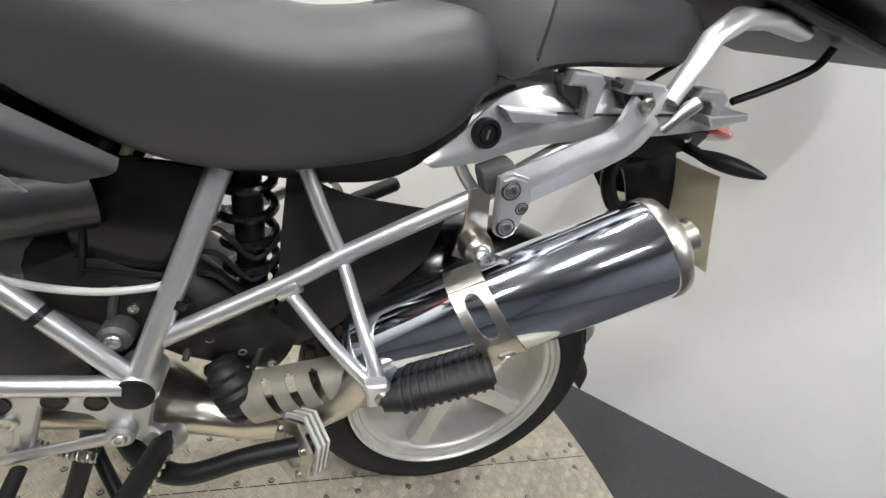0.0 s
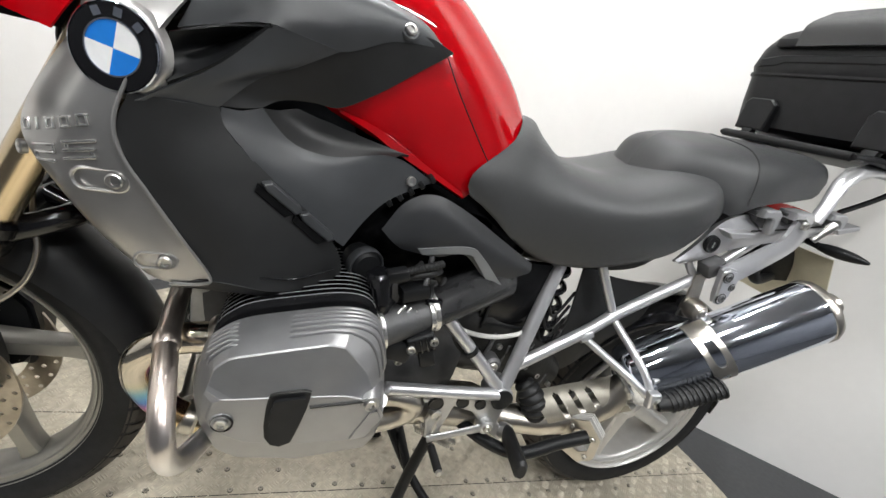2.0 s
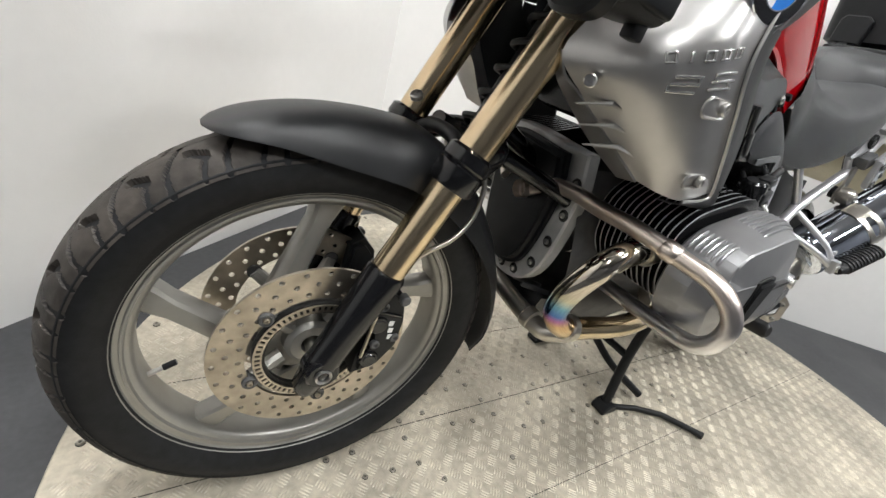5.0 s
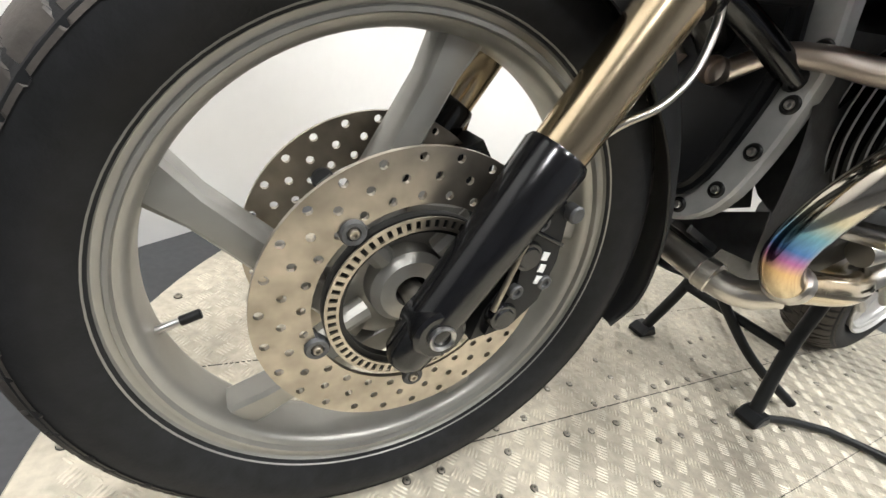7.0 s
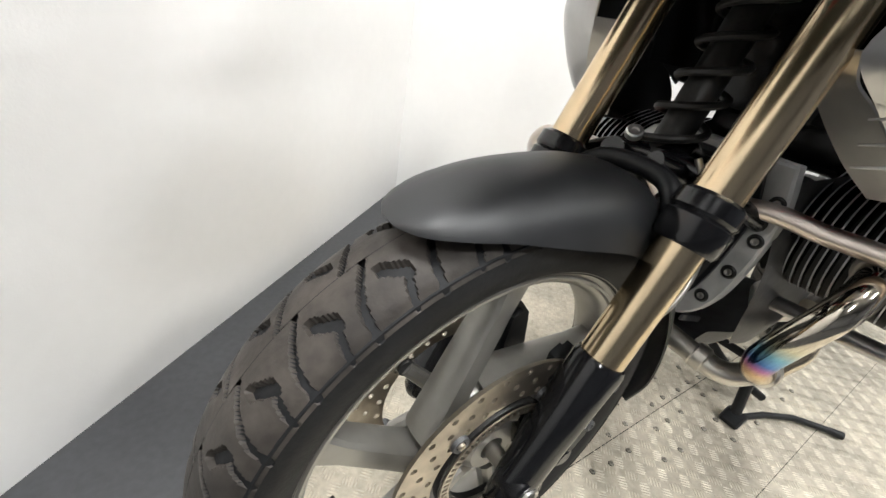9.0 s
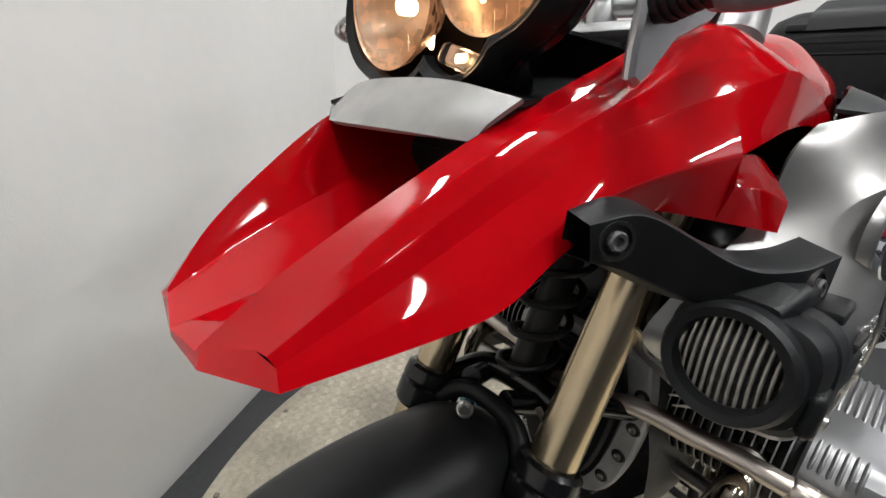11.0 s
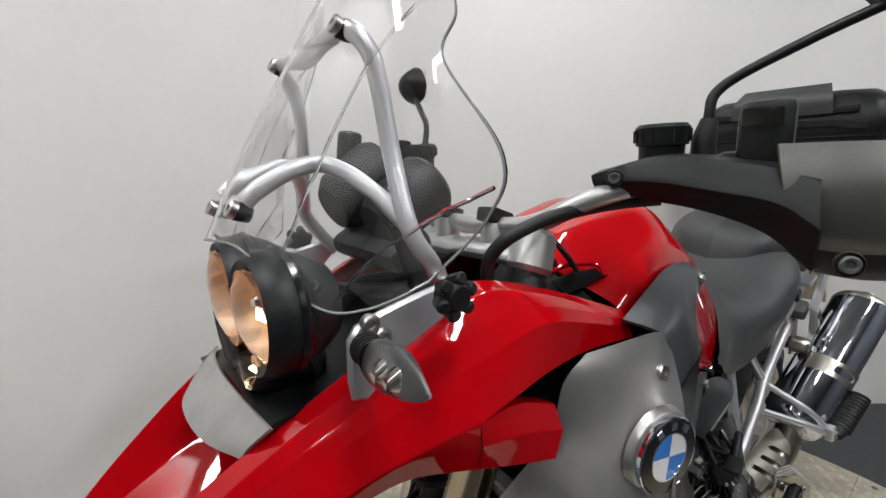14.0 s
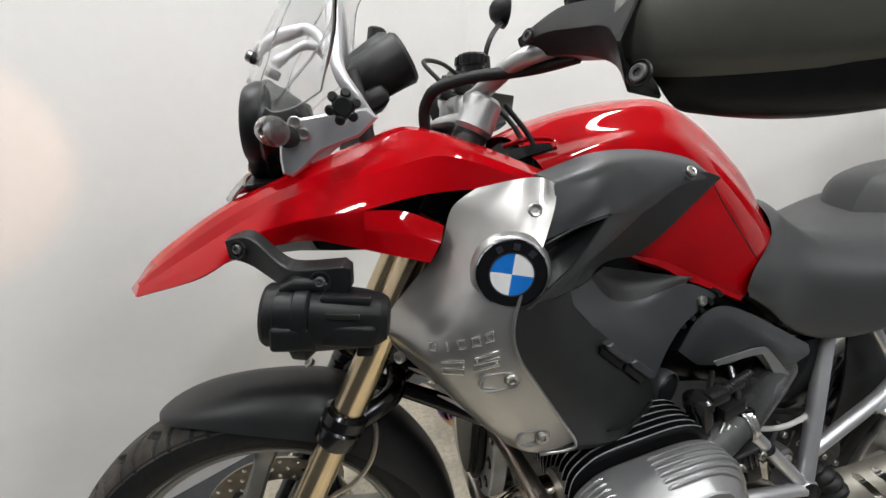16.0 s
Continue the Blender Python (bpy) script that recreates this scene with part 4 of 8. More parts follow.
# raised lettering as plain bars
for k in range(5):
    u = k / 4
    c = V(0.267, -0.2575, 0.865).lerp(V(0.328, -0.2965, 0.888), u)
    for dz in (-0.0048, 0.0048):
        raised(c.x, c.z + dz, 0.0110 if k != 1 else 0.003, 0.0028)
    for dx in ((-0.0036, 0.0036) if k != 1 else (0.0,)):
        raised(c.x + dx, c.z + 0.3 * dx, 0.0028, 0.0120)
for k in range(2):
    c = V(0.288, -0.2795, 0.8435).lerp(V(0.325, -0.2965, 0.8575), k)
    for j in range(3):
        raised(c.x, c.z + 0.0085 * (1 - j), 0.032, 0.0036)
    for j, sx in enumerate((-1, 1)):
        raised(c.x + 0.011 * sx, c.z + 0.004 * sx - 0.0043 * sx * (1 if k else -1), 0.0036, 0.009)

# roundel
def roundel(parent, s):
    nrm = V(-0.20, -0.98, 0.02).normalized()
    q = V(0, -1, 0).rotation_difference(nrm).to_matrix().to_4x4()
    base = Matrix.Diagonal((1, s, 1, 1)) @ Matrix.Translation((0.354, -0.2852, 0.9615)) @ q @ pose(0, 0, 0, 0, 8, 0)
    b = part("badge", lathe([(0.0, -0.004), (0.026, -0.004), (0.0265, -0.0055), (0.0385, -0.005), (0.040, -0.003), (0.041, 0.002), (0.041, 0.008)], 48, base, closed=False), M_BLACKG, parent, "round badge with blue and white quarters")
    part("chrome_ring", lathe([(0.0395, 0.006), (0.0395, -0.004), (0.0402, -0.0052), (0.0412, -0.004), (0.0413, 0.001)], 48, base), M_CHROME, b)
    part("badge_boss", lathe([(0.0405, 0.0005), (0.0418, 0.0005), (0.0440, 0.0030), (0.0475, 0.0100)], 48, base, closed=False), M_ALU, parent, angle=60)
    part("chrome_ring", lathe([(0.0245, -0.003), (0.0248, -0.006), (0.0262, -0.006), (0.0265, -0.003)], 40, base), M_CHROME, b)
    for k in range(4):
        bm = bmesh.new()
        vs = [bm.verts.new((0, -0.0052, 0))] + [bm.verts.new((0.0247 * math.cos(radians(90 * k + 9 * i)), -0.0052, 0.0247 * math.sin(radians(90 * k + 9 * i)))) for i in range(11)]
        for i in range(1, 11):
            bm.faces.new((vs[0], vs[i], vs[i + 1]))
        bmesh.ops.recalc_face_normals(bm, faces=bm.faces)
        part("quarter", bm, M_BLUE if k % 2 else M_WHITE, b, m=base)
    for a in (55, 90, 125):
        c = V(0.0325 * math.cos(radians(a)), -0.0058, 0.0325 * math.sin(radians(a)))
        part("letter_bar", block((0.0075, 0.001, 0.008), base @ Matrix.Translation(c) @ pose(0, 0, 0, 0, 90 - a, 0), 0), M_CHROME, b)


roundel(shroud, 1)

# black lower side cover
cover = part("side_cover", loft([
    [(0.366, -0.292, 0.925), (0.356, -0.294, 0.888), (0.372, -0.295, 0.845), (0.420, -0.289, 0.765), (0.452, -0.284, 0.716)],
    [(0.405, -0.285, 0.925), (0.405, -0.287, 0.888), (0.430, -0.285, 0.840), (0.490, -0.275, 0.760), (0.530, -0.264, 0.700)],
    [(0.441, -0.261, 0.925), (0.453, -0.260, 0.898), (0.500, -0.252, 0.855), (0.565, -0.236, 0.800), (0.606, -0.222, 0.745), (0.612, -0.220, 0.705)],
], 40, 18, 0.004), M_COVERB, bike, "satin black lower side cover", angle=45)
cover_r = mirrored(cover)
low = part("cover_skirt", loft([
    [(0.405, -0.279, 0.706), (0.452, -0.284, 0.716), (0.530, -0.264, 0.700), (0.612, -0.220, 0.705)],
    [(0.415, -0.268, 0.695), (0.462, -0.270, 0.695), (0.535, -0.250, 0.684), (0.610, -0.212, 0.690)],
    [(0.42, -0.235, 0.688), (0.470, -0.235, 0.684), (0.535, -0.215, 0.675), (0.605, -0.190, 0.682)],
], 30, 9, 0.003), M_COVERB, cover)
mirrored(low, cover_r)
part("parting_line", tube([(0.505, -0.273, 0.722), (0.55, -0.262, 0.722), (0.600, -0.228, 0.726)], 0.0014, 6), M_BLACKG, cover)
for k in range(2):
    m = pose(0.518 + 0.047 * k, -0.2555 + 0.012 * k, 0.829 - 0.036 * k, 0, 37, 16)
    part("clip", prism([(-0.031, 0.0), (-0.024, 0.009), (0.024, 0.009), (0.031, 0.003), (0.026, -0.004), (-0.022, -0.004)], -0.006, 0.008, 0.002, m=m), M_GREY, cover, "small dark grey clip")
    part("clip_recess", prism([(-0.034, -0.004), (0.026, -0.004), (0.020, -0.016), (-0.030, -0.014)], -0.0015, 0.006, 0.001, m=m), M_INNER, cover)

# dark grey upper trim with its scoop
trim = part("side_trim", loft([
    [(0.408, -0.205, 1.067), (0.479, -0.200, 1.091), (0.540, -0.188, 1.097), (0.600, -0.179, 1.094), (0.660, -0.171, 1.082), (0.695, -0.167, 1.062)],
    [(0.414, -0.248, 1.060), (0.475, -0.240, 1.074), (0.540, -0.218, 1.080), (0.600, -0.202, 1.080), (0.655, -0.188, 1.072), (0.697, -0.175, 1.059)],
    [(0.412, -0.262, 1.030), (0.470, -0.258, 1.044), (0.540, -0.232, 1.046), (0.595, -0.212, 1.056), (0.650, -0.193, 1.062), (0.698, -0.178, 1.058)],
    [(0.400, -0.270, 0.995), (0.440, -0.267, 1.010), (0.486, -0.262, 1.023), (0.560, -0.220, 1.016), (0.625, -0.199, 1.046), (0.698, -0.179, 1.057)],
], 44, 18, 0.004), M_GREY, bike, "dark grey plastic side trim with an air scoop", angle=40)
trim_r = mirrored(trim)
neck = part("trim_neck", loft([
    [(0.486, -0.262, 1.023), (0.440, -0.276, 0.970), (0.405, -0.287, 0.942), (0.372, -0.293, 0.918)],
    [(0.522, -0.243, 1.020), (0.480, -0.258, 0.977), (0.442, -0.270, 0.950), (0.408, -0.280, 0.922)],
    [(0.560, -0.220, 1.016), (0.515, -0.235, 0.986), (0.475, -0.247, 0.962), (0.441, -0.261, 0.925)],
], 24, 12, 0.004), M_GREY, trim, angle=40)
scoop = part("scoop", loft([
    [(0.394, -0.272, 0.990), (0.440, -0.267, 1.010), (0.486, -0.262, 1.023)],
    [(0.390, -0.268, 0.965), (0.436, -0.240, 0.990), (0.486, -0.261, 1.022)],
    [(0.398, -0.287, 0.940), (0.440, -0.276, 0.970), (0.486, -0.262, 1.022)],
], 20, 14, 0.003), M_BLACK, trim, angle=50)
band = part("trim_band", loft([
    [(0.4425, -0.257, 0.926), (0.446, -0.2525, 0.945), (0.462, -0.2465, 0.959), (0.499, -0.232, 0.978), (0.558, -0.2145, 1.017), (0.624, -0.1985, 1.052), (0.669, -0.187, 1.064), (0.709, -0.1775, 1.0565)],
    [(0.462, -0.246, 0.927), (0.475, -0.237, 0.940), (0.495, -0.228, 0.950), (0.525, -0.215, 0.963), (0.570, -0.204, 0.990), (0.625, -0.193, 1.018), (0.669, -0.185, 1.040), (0.7095, -0.1775, 1.0555)],
    [(0.482, -0.234, 0.931), (0.496, -0.224, 0.941), (0.515, -0.214, 0.946), (0.540, -0.204, 0.948), (0.573, -0.195, 0.949), (0.619, -0.1895, 0.979), (0.666, -0.183, 1.018), (0.710, -0.1772, 1.0545)],
], 44, 14, 0.003), M_COVERB, trim, angle=40)
wing = part("trim_wing", loft([
    [(0.4425, -0.2575, 0.925), (0.4445, -0.2600, 0.910), (0.456, -0.2600, 0.896), (0.476, -0.2575, 0.875), (0.496, -0.2525, 0.851), (0.549, -0.240, 0.804), (0.608, -0.2225, 0.762)],
    [(0.460, -0.247, 0.924), (0.468, -0.2470, 0.908), (0.482, -0.2455, 0.893), (0.505, -0.2425, 0.874), (0.535, -0.238, 0.855), (0.583, -0.228, 0.828), (0.634, -0.2115, 0.806)],
    [(0.472, -0.240, 0.927), (0.484, -0.2380, 0.911), (0.502, -0.2340, 0.896), (0.530, -0.2290, 0.882), (0.567, -0.223, 0.871), (0.618, -0.214, 0.856), (0.666, -0.2025, 0.841)],
    [(0.483, -0.235, 0.931), (0.499, -0.2305, 0.913), (0.517, -0.2265, 0.898), (0.540, -0.2205, 0.889), (0.580, -0.212, 0.887), (0.655, -0.2045, 0.902), (0.726, -0.190, 0.875)],
], 40, 20, 0.004), M_GREY, trim, angle=40)
wlip = part("wing_lip", loft([
    [(0.483, -0.235, 0.931), (0.499, -0.2305, 0.913), (0.517, -0.2265, 0.898), (0.540, -0.2205, 0.889), (0.580, -0.212, 0.887), (0.655, -0.2045, 0.902)],
    [(0.500, -0.214, 0.930), (0.520, -0.206, 0.917), (0.545, -0.200, 0.907), (0.575, -0.197, 0.902), (0.615, -0.195, 0.903), (0.665, -0.1935, 0.905)],
    [(0.520, -0.203, 0.936), (0.545, -0.197, 0.930), (0.570, -0.194, 0.925), (0.600, -0.192, 0.919), (0.635, -0.190, 0.913), (0.680, -0.188, 0.906)],
], 26, 8, 0.003), M_COVERB, trim, angle=50)
back = part("trim_backing", loft([[(0.42, -0.205, 1.02), (0.53, -0.185, 1.03), (0.60, -0.168, 1.0)], [(0.43, -0.20, 0.93), (0.53, -0.185, 0.93), (0.60, -0.168, 0.92)], [(0.45, -0.20, 0.80), (0.56, -0.175, 0.80), (0.66, -0.16, 0.84)]], 16, 10, 0.003), M_BLACK, trim)
for o in (neck, scoop, band, wing, wlip, back):
    mirrored(o, trim_r)
screw((0.642, -0.1965, 1.066), trim, 0.0085, (0.15, -0.85, 0.5))
screw((0.689, -0.2010, 0.872), trim, 0.0075, (0.1, -1, 0.1))
part("screw_seat", lathe([(0.0, 0.0), (0.012, 0.0), (0.014, 0.002)], 24, pose(0.642, -0.195, 1.066, -25, 0, 12), closed=False), M_GREY, trim)

# tank
tank = part("fuel_tank", loft([
    [(0.42, 0.0, 1.115), (0.50, 0.0, 1.150), (0.58, 0.0, 1.170), (0.665, 0.0, 1.178), (0.738, 0.0, 1.150), (0.805, 0.0, 1.102), (0.865, 0.0, 1.050), (0.912, 0.0, 0.995)],
    [(0.42, -0.06, 1.112), (0.50, -0.070, 1.144), (0.58, -0.078, 1.162), (0.662, -0.080, 1.170), (0.730, -0.079, 1.140), (0.797, -0.074, 1.094), (0.856, -0.068, 1.045), (0.903, -0.06, 0.992)],
    [(0.43, -0.125, 1.090), (0.50, -0.128, 1.112), (0.58, -0.130, 1.130), (0.648, -0.128, 1.136), (0.702, -0.126, 1.112), (0.765, -0.122, 1.068), (0.828, -0.115, 1.018), (0.878, -0.106, 0.972)],
    [(0.43, -0.190, 1.066), (0.50, -0.182, 1.086), (0.58, -0.172, 1.094), (0.64, -0.164, 1.090), (0.69, -0.160, 1.076), (0.744, -0.157, 1.040), (0.806, -0.153, 0.988), (0.852, -0.146, 0.950)],
    [(0.46, -0.190, 1.00), (0.52, -0.185, 1.00), (0.58, -0.182, 1.00), (0.63, -0.180, 0.995), (0.675, -0.178, 0.985), (0.72, -0.175, 0.965), (0.775, -0.172, 0.930), (0.822, -0.168, 0.905)],
    [(0.50, -0.18, 0.955), (0.54, -0.182, 0.950), (0.58, -0.182, 0.942), (0.62, -0.182, 0.930), (0.66, -0.181, 0.916), (0.70, -0.180, 0.900), (0.745, -0.176, 0.880), (0.790, -0.172, 0.858)],
    [(0.50, -0.15, 0.94), (0.54, -0.155, 0.935), (0.58, -0.158, 0.928), (0.62, -0.16, 0.916), (0.66, -0.16, 0.902), (0.70, -0.16, 0.886), (0.745, -0.155, 0.866), (0.785, -0.15, 0.848)],
], 60, 40), M_RED, bike, "gloss red fuel tank", angle=50)
mirrored(tank)
SKIN = BVHTree.FromPolygons([v.co for v in tank.data.vertices], [p.vertices for p in tank.data.polygons])
line = []
for p in spline([(0.705, 0, 1.052), (0.735, 0, 1.010), (0.775, 0, 0.962), (0.812, 0, 0.920)], 16):
    hit = SKIN.ray_cast(V(p.x, -1, p.z), V(0, 1, 0))
    if hit[0] is not None:
        line.append(hit[0] + V(0, 0.0003, 0))
seam = part("tank_seam", rings(line, 0.0012, 6), M_BLACK, tank)
part("lower_band", loft([[(0.573, -0.185, 0.946), (0.62, -0.186, 0.936), (0.66, -0.1855, 0.920), (0.72, -0.1825, 0.892), (0.782, -0.177, 0.864)], [(0.573, -0.187, 0.942), (0.62, -0.1885, 0.926), (0.66, -0.188, 0.906), (0.72, -0.1845, 0.882), (0.784, -0.177, 0.856)]], 20, 4, 0.003), M_RED, tank)
part("tank_inlet", panel([[(0.405, -0.105, 1.094), (0.43, -0.118, 1.103), (0.458, -0.136, 1.106)], [(0.404, -0.128, 1.080), (0.43, -0.142, 1.090), (0.457, -0.148, 1.098)]], 12, 3, 0.004), M_INNER, tank, "dark inlet in the front of the tank")
part("inlet_lip", tube([(0.400, -0.096, 1.100), (0.430, -0.108, 1.110), (0.462, -0.133, 1.110), (0.459, -0.150, 1.098)], 0.0035, 8, 24), M_RED, tank)
part("tank_front_cover", loft([[(0.36, 0.0, 1.06), (0.43, 0.0, 1.11)], [(0.36, -0.1, 1.04), (0.43, -0.115, 1.09)], [(0.36, -0.14, 1.0), (0.44, -0.17, 1.05)]], 8, 10, 0.003), M_BLACK, tank)

# rider's and pillion seats
seat = part("rider_seat", loft([
    [(0.905, 0.0, 1.002), (0.935, 0.0, 0.998), (0.960, 0.0, 0.978), (1.005, 0.0, 0.946), (1.10, 0.0, 0.932), (1.18, 0.0, 0.950), (1.26, 0.0, 0.985), (1.32, 0.0, 1.000), (1.345, 0.0, 0.985)],
    [(0.893, -0.070, 0.997), (0.925, -0.062, 0.994), (0.952, -0.063, 0.972), (1.000, -0.078, 0.943), (1.10, -0.094, 0.933), (1.18, -0.102, 0.951), (1.26, -0.107, 0.983), (1.315, -0.10, 0.996), (1.345, -0.095, 0.98)],
    [(0.858, -0.140, 0.960), (0.895, -0.124, 0.966), (0.940, -0.120, 0.948), (1.00, -0.142, 0.916), (1.10, -0.164, 0.905), (1.18, -0.174, 0.920), (1.26, -0.176, 0.947), (1.31, -0.163, 0.965), (1.345, -0.145, 0.955)],
    [(0.792, -0.181, 0.906), (0.85, -0.173, 0.905), (0.92, -0.163, 0.885), (1.01, -0.172, 0.864), (1.10, -0.182, 0.858), (1.18, -0.187, 0.868), (1.26, -0.187, 0.892), (1.31, -0.178, 0.915), (1.342, -0.160, 0.925)],
    [(0.785, -0.183, 0.880), (0.84, -0.176, 0.843), (0.92, -0.160, 0.796), (1.01, -0.157, 0.768), (1.10, -0.165, 0.775), (1.18, -0.168, 0.795), (1.26, -0.165, 0.825), (1.31, -0.16, 0.865), (1.338, -0.15, 0.905)],
    [(0.795, -0.165, 0.862), (0.87, -0.145, 0.825), (0.94, -0.13, 0.775), (1.01, -0.125, 0.755), (1.10, -0.13, 0.762), (1.18, -0.13, 0.785), (1.26, -0.13, 0.815), (1.31, -0.13, 0.855), (1.335, -0.12, 0.89)],
    [(0.80, 0.0, 0.87), (0.87, 0.0, 0.825), (0.94, 0.0, 0.775), (1.01, 0.0, 0.755), (1.10, 0.0, 0.762), (1.18, 0.0, 0.785), (1.26, 0.0, 0.815), (1.31, 0.0, 0.855), (1.335, 0.0, 0.89)],
], 60, 42), M_SEAT, bike, "dark grey vinyl rider's seat", angle=60)
mirrored(seat)
pill = part("pillion_seat", loft([
    [(1.195, 0.0, 0.930), (1.235, 0.0, 1.028), (1.32, 0.0, 1.062), (1.42, 0.0, 1.074), (1.52, 0.0, 1.081), (1.60, 0.0, 1.086), (1.645, 0.0, 1.070)],
    [(1.215, -0.08, 0.930), (1.25, -0.09, 1.014), (1.33, -0.10, 1.048), (1.42, -0.108, 1.064), (1.52, -0.106, 1.074), (1.60, -0.10, 1.079), (1.64, -0.09, 1.066)],
    [(1.295, -0.142, 0.925), (1.325, -0.152, 0.992), (1.365, -0.158, 1.022), (1.43, -0.158, 1.038), (1.52, -0.148, 1.050), (1.60, -0.133, 1.060), (1.64, -0.116, 1.048)],
    [(1.338, -0.166, 0.928), (1.35, -0.174, 0.952), (1.38, -0.176, 0.972), (1.44, -0.172, 0.990), (1.52, -0.157, 1.008), (1.595, -0.140, 1.022), (1.638, -0.120, 1.030)],
    [(1.348, -0.165, 0.926), (1.36, -0.166, 0.930), (1.39, -0.164, 0.944), (1.44, -0.158, 0.962), (1.52, -0.146, 0.980), (1.59, -0.130, 0.996), (1.63, -0.11, 1.012)],
    [(1.345, 0.0, 0.925), (1.36, 0.0, 0.930), (1.39, 0.0, 0.942), (1.44, 0.0, 0.958), (1.52, 0.0, 0.978), (1.59, 0.0, 0.995), (1.63, 0.0, 1.01)],
], 44, 32), M_SEAT2, bike, "dark grey vinyl pillion seat", angle=60)
mirrored(pill)
REST = BVHTree.FromPolygons([v.co for v in pill.data.vertices], [p.vertices for p in pill.data.polygons])
seam_line = [REST.find_nearest(p)[0] for p in spline([(1.388, 0.0, 1.070), (1.386, -0.105, 1.058), (1.380, -0.150, 1.028), (1.374, -0.172, 0.985), (1.372, -0.170, 0.948)], 40)]
part("seam_piping", rings(seam_line, 0.0018, 8), M_RUBBER, pill)
part("seat_base", loft([[(0.96, -0.12, 0.765), (1.10, -0.13, 0.765), (1.25, -0.13, 0.80), (1.34, -0.12, 0.88)], [(0.97, -0.09, 0.74), (1.10, -0.09, 0.735), (1.25, -0.09, 0.755), (1.34, -0.09, 0.84)], [(0.97, 0.09, 0.74), (1.10, 0.09, 0.735), (1.25, 0.09, 0.755), (1.34, 0.09, 0.84)], [(0.96, 0.12, 0.765), (1.10, 0.13, 0.765), (1.25, 0.13, 0.80), (1.34, 0.12, 0.88)]], 16, 12, 0.003), M_BLACK, bike)

# air box side cover
air = part("airbox_cover", loft([
    [(0.662, -0.200, 0.790), (0.690, -0.196, 0.838), (0.735, -0.190, 0.856), (0.80, -0.182, 0.835), (0.88, -0.172, 0.795), (0.965, -0.155, 0.752)],
    [(0.672, -0.206, 0.782), (0.700, -0.204, 0.818), (0.74, -0.200, 0.832), (0.80, -0.196, 0.812), (0.88, -0.184, 0.772), (0.962, -0.162, 0.738)],
    [(0.685, -0.206, 0.772), (0.715, -0.206, 0.785), (0.75, -0.204, 0.792), (0.81, -0.198, 0.785), (0.87, -0.186, 0.748), (0.94, -0.166, 0.728)],
    [(0.70, -0.200, 0.762), (0.73, -0.198, 0.758), (0.765, -0.196, 0.756), (0.81, -0.192, 0.765), (0.86, -0.182, 0.725), (0.89, -0.172, 0.708)],
], 44, 18, 0.004), M_AIRBOX, bike, "dark grey air box side cover", angle=45)
mirrored(air)
part("cover_band", loft([[(0.725, -0.2045, 0.768), (0.81, -0.2015, 0.783), (0.845, -0.1945, 0.765), (0.90, -0.184, 0.715)], [(0.735, -0.2020, 0.758), (0.812, -0.1990, 0.769), (0.835, -0.193, 0.755), (0.875, -0.184, 0.712)]], 16, 4, 0.002), M_SHIELD, air, "grey band on the cover").data.materials[0] = M_BAND
for k in range(5):
    part("lug", block((0.008, 0.03, 0.012), pose(0.665 + 0.014 * k, -0.185, 0.832 + 0.012 * k, 0, -40, 0), 0.002), M_BLACK, air)

# ---------------------------------------------------------------- engine
engine = part("engine_block", loft([
    [(0.40, -0.10, 0.68), (0.42, -0.13, 0.55), (0.46, -0.13, 0.42), (0.52, -0.12, 0.36)],
    [(0.60, -0.14, 0.70), (0.62, -0.15, 0.55), (0.62, -0.15, 0.42), (0.62, -0.13, 0.345)],
    [(0.80, -0.13, 0.68), (0.82, -0.14, 0.55), (0.82, -0.14, 0.44), (0.80, -0.12, 0.38)],
    [(0.90, -0.10, 0.62), (0.90, -0.12, 0.55), (0.90, -0.12, 0.46), (0.90, -0.10, 0.40)],
], 20, 16), M_GEAR, bike, "grey cast engine block with a flat twin layout")
mirrored(engine)
COVER = [(-0.078, 0.70), (0.078, 0.70), (0.092, 0.62), (0.068, 0.49), (0.028, 0.45), (-0.028, 0.45), (-0.068, 0.49), (-0.092, 0.62)]
FLANGE = [(-0.108, 0.71), (0.108, 0.71), (0.122, 0.62), (0.098, 0.475), (0.042, 0.418), (-0.042, 0.418), (-0.098, 0.475), (-0.122, 0.62)]


def closed_spline(pts, n):
    c = spline([(a, b, 0) for a, b in pts + pts[:1]], n + 1)
    return [(p.x, p.y) for p in c[:-1]]


part("cover_flange", prism(closed_spline(FLANGE, 40), 0.0, 0.032, 0.004, m=pose(0.425, 0, 0, 0, 0, 90)), M_FLANGE, engine, "cast aluminium flange of the front cover")
part("front_cover", prism(closed_spline(COVER, 40), 0.028, 0.062, 0.012, m=pose(0.425, 0, 0, 0, 0, 90), seg=3), M_BLACK, engine, "smooth black front engine cover")
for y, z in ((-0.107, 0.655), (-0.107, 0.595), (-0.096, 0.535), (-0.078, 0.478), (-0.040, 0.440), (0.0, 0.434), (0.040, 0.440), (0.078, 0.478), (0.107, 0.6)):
    # black ring round each bolt, the recess shade put into its colour
    part("bolt_recess", lathe([(0.0, 0.0), (0.0045, 0.0), (0.005, -0.002), (0.009, -0.0025), (0.0115, 0.0)], 18, pose(0.3925, y, z, 0, 0, -90), closed=False), M_DIRT_SHADE, engine)
    screw((0.3905, y, z), engine, 0.0055, (-1, 0, 0), M_BOLT, "bolt")
for k in range(5):
    part("casting_rib", block((0.10, 0.006, 0.012), pose(0.46, -0.06 + 0.03 * k, 0.395, 0, 20, 0), 0.002), M_GEAR, engine)
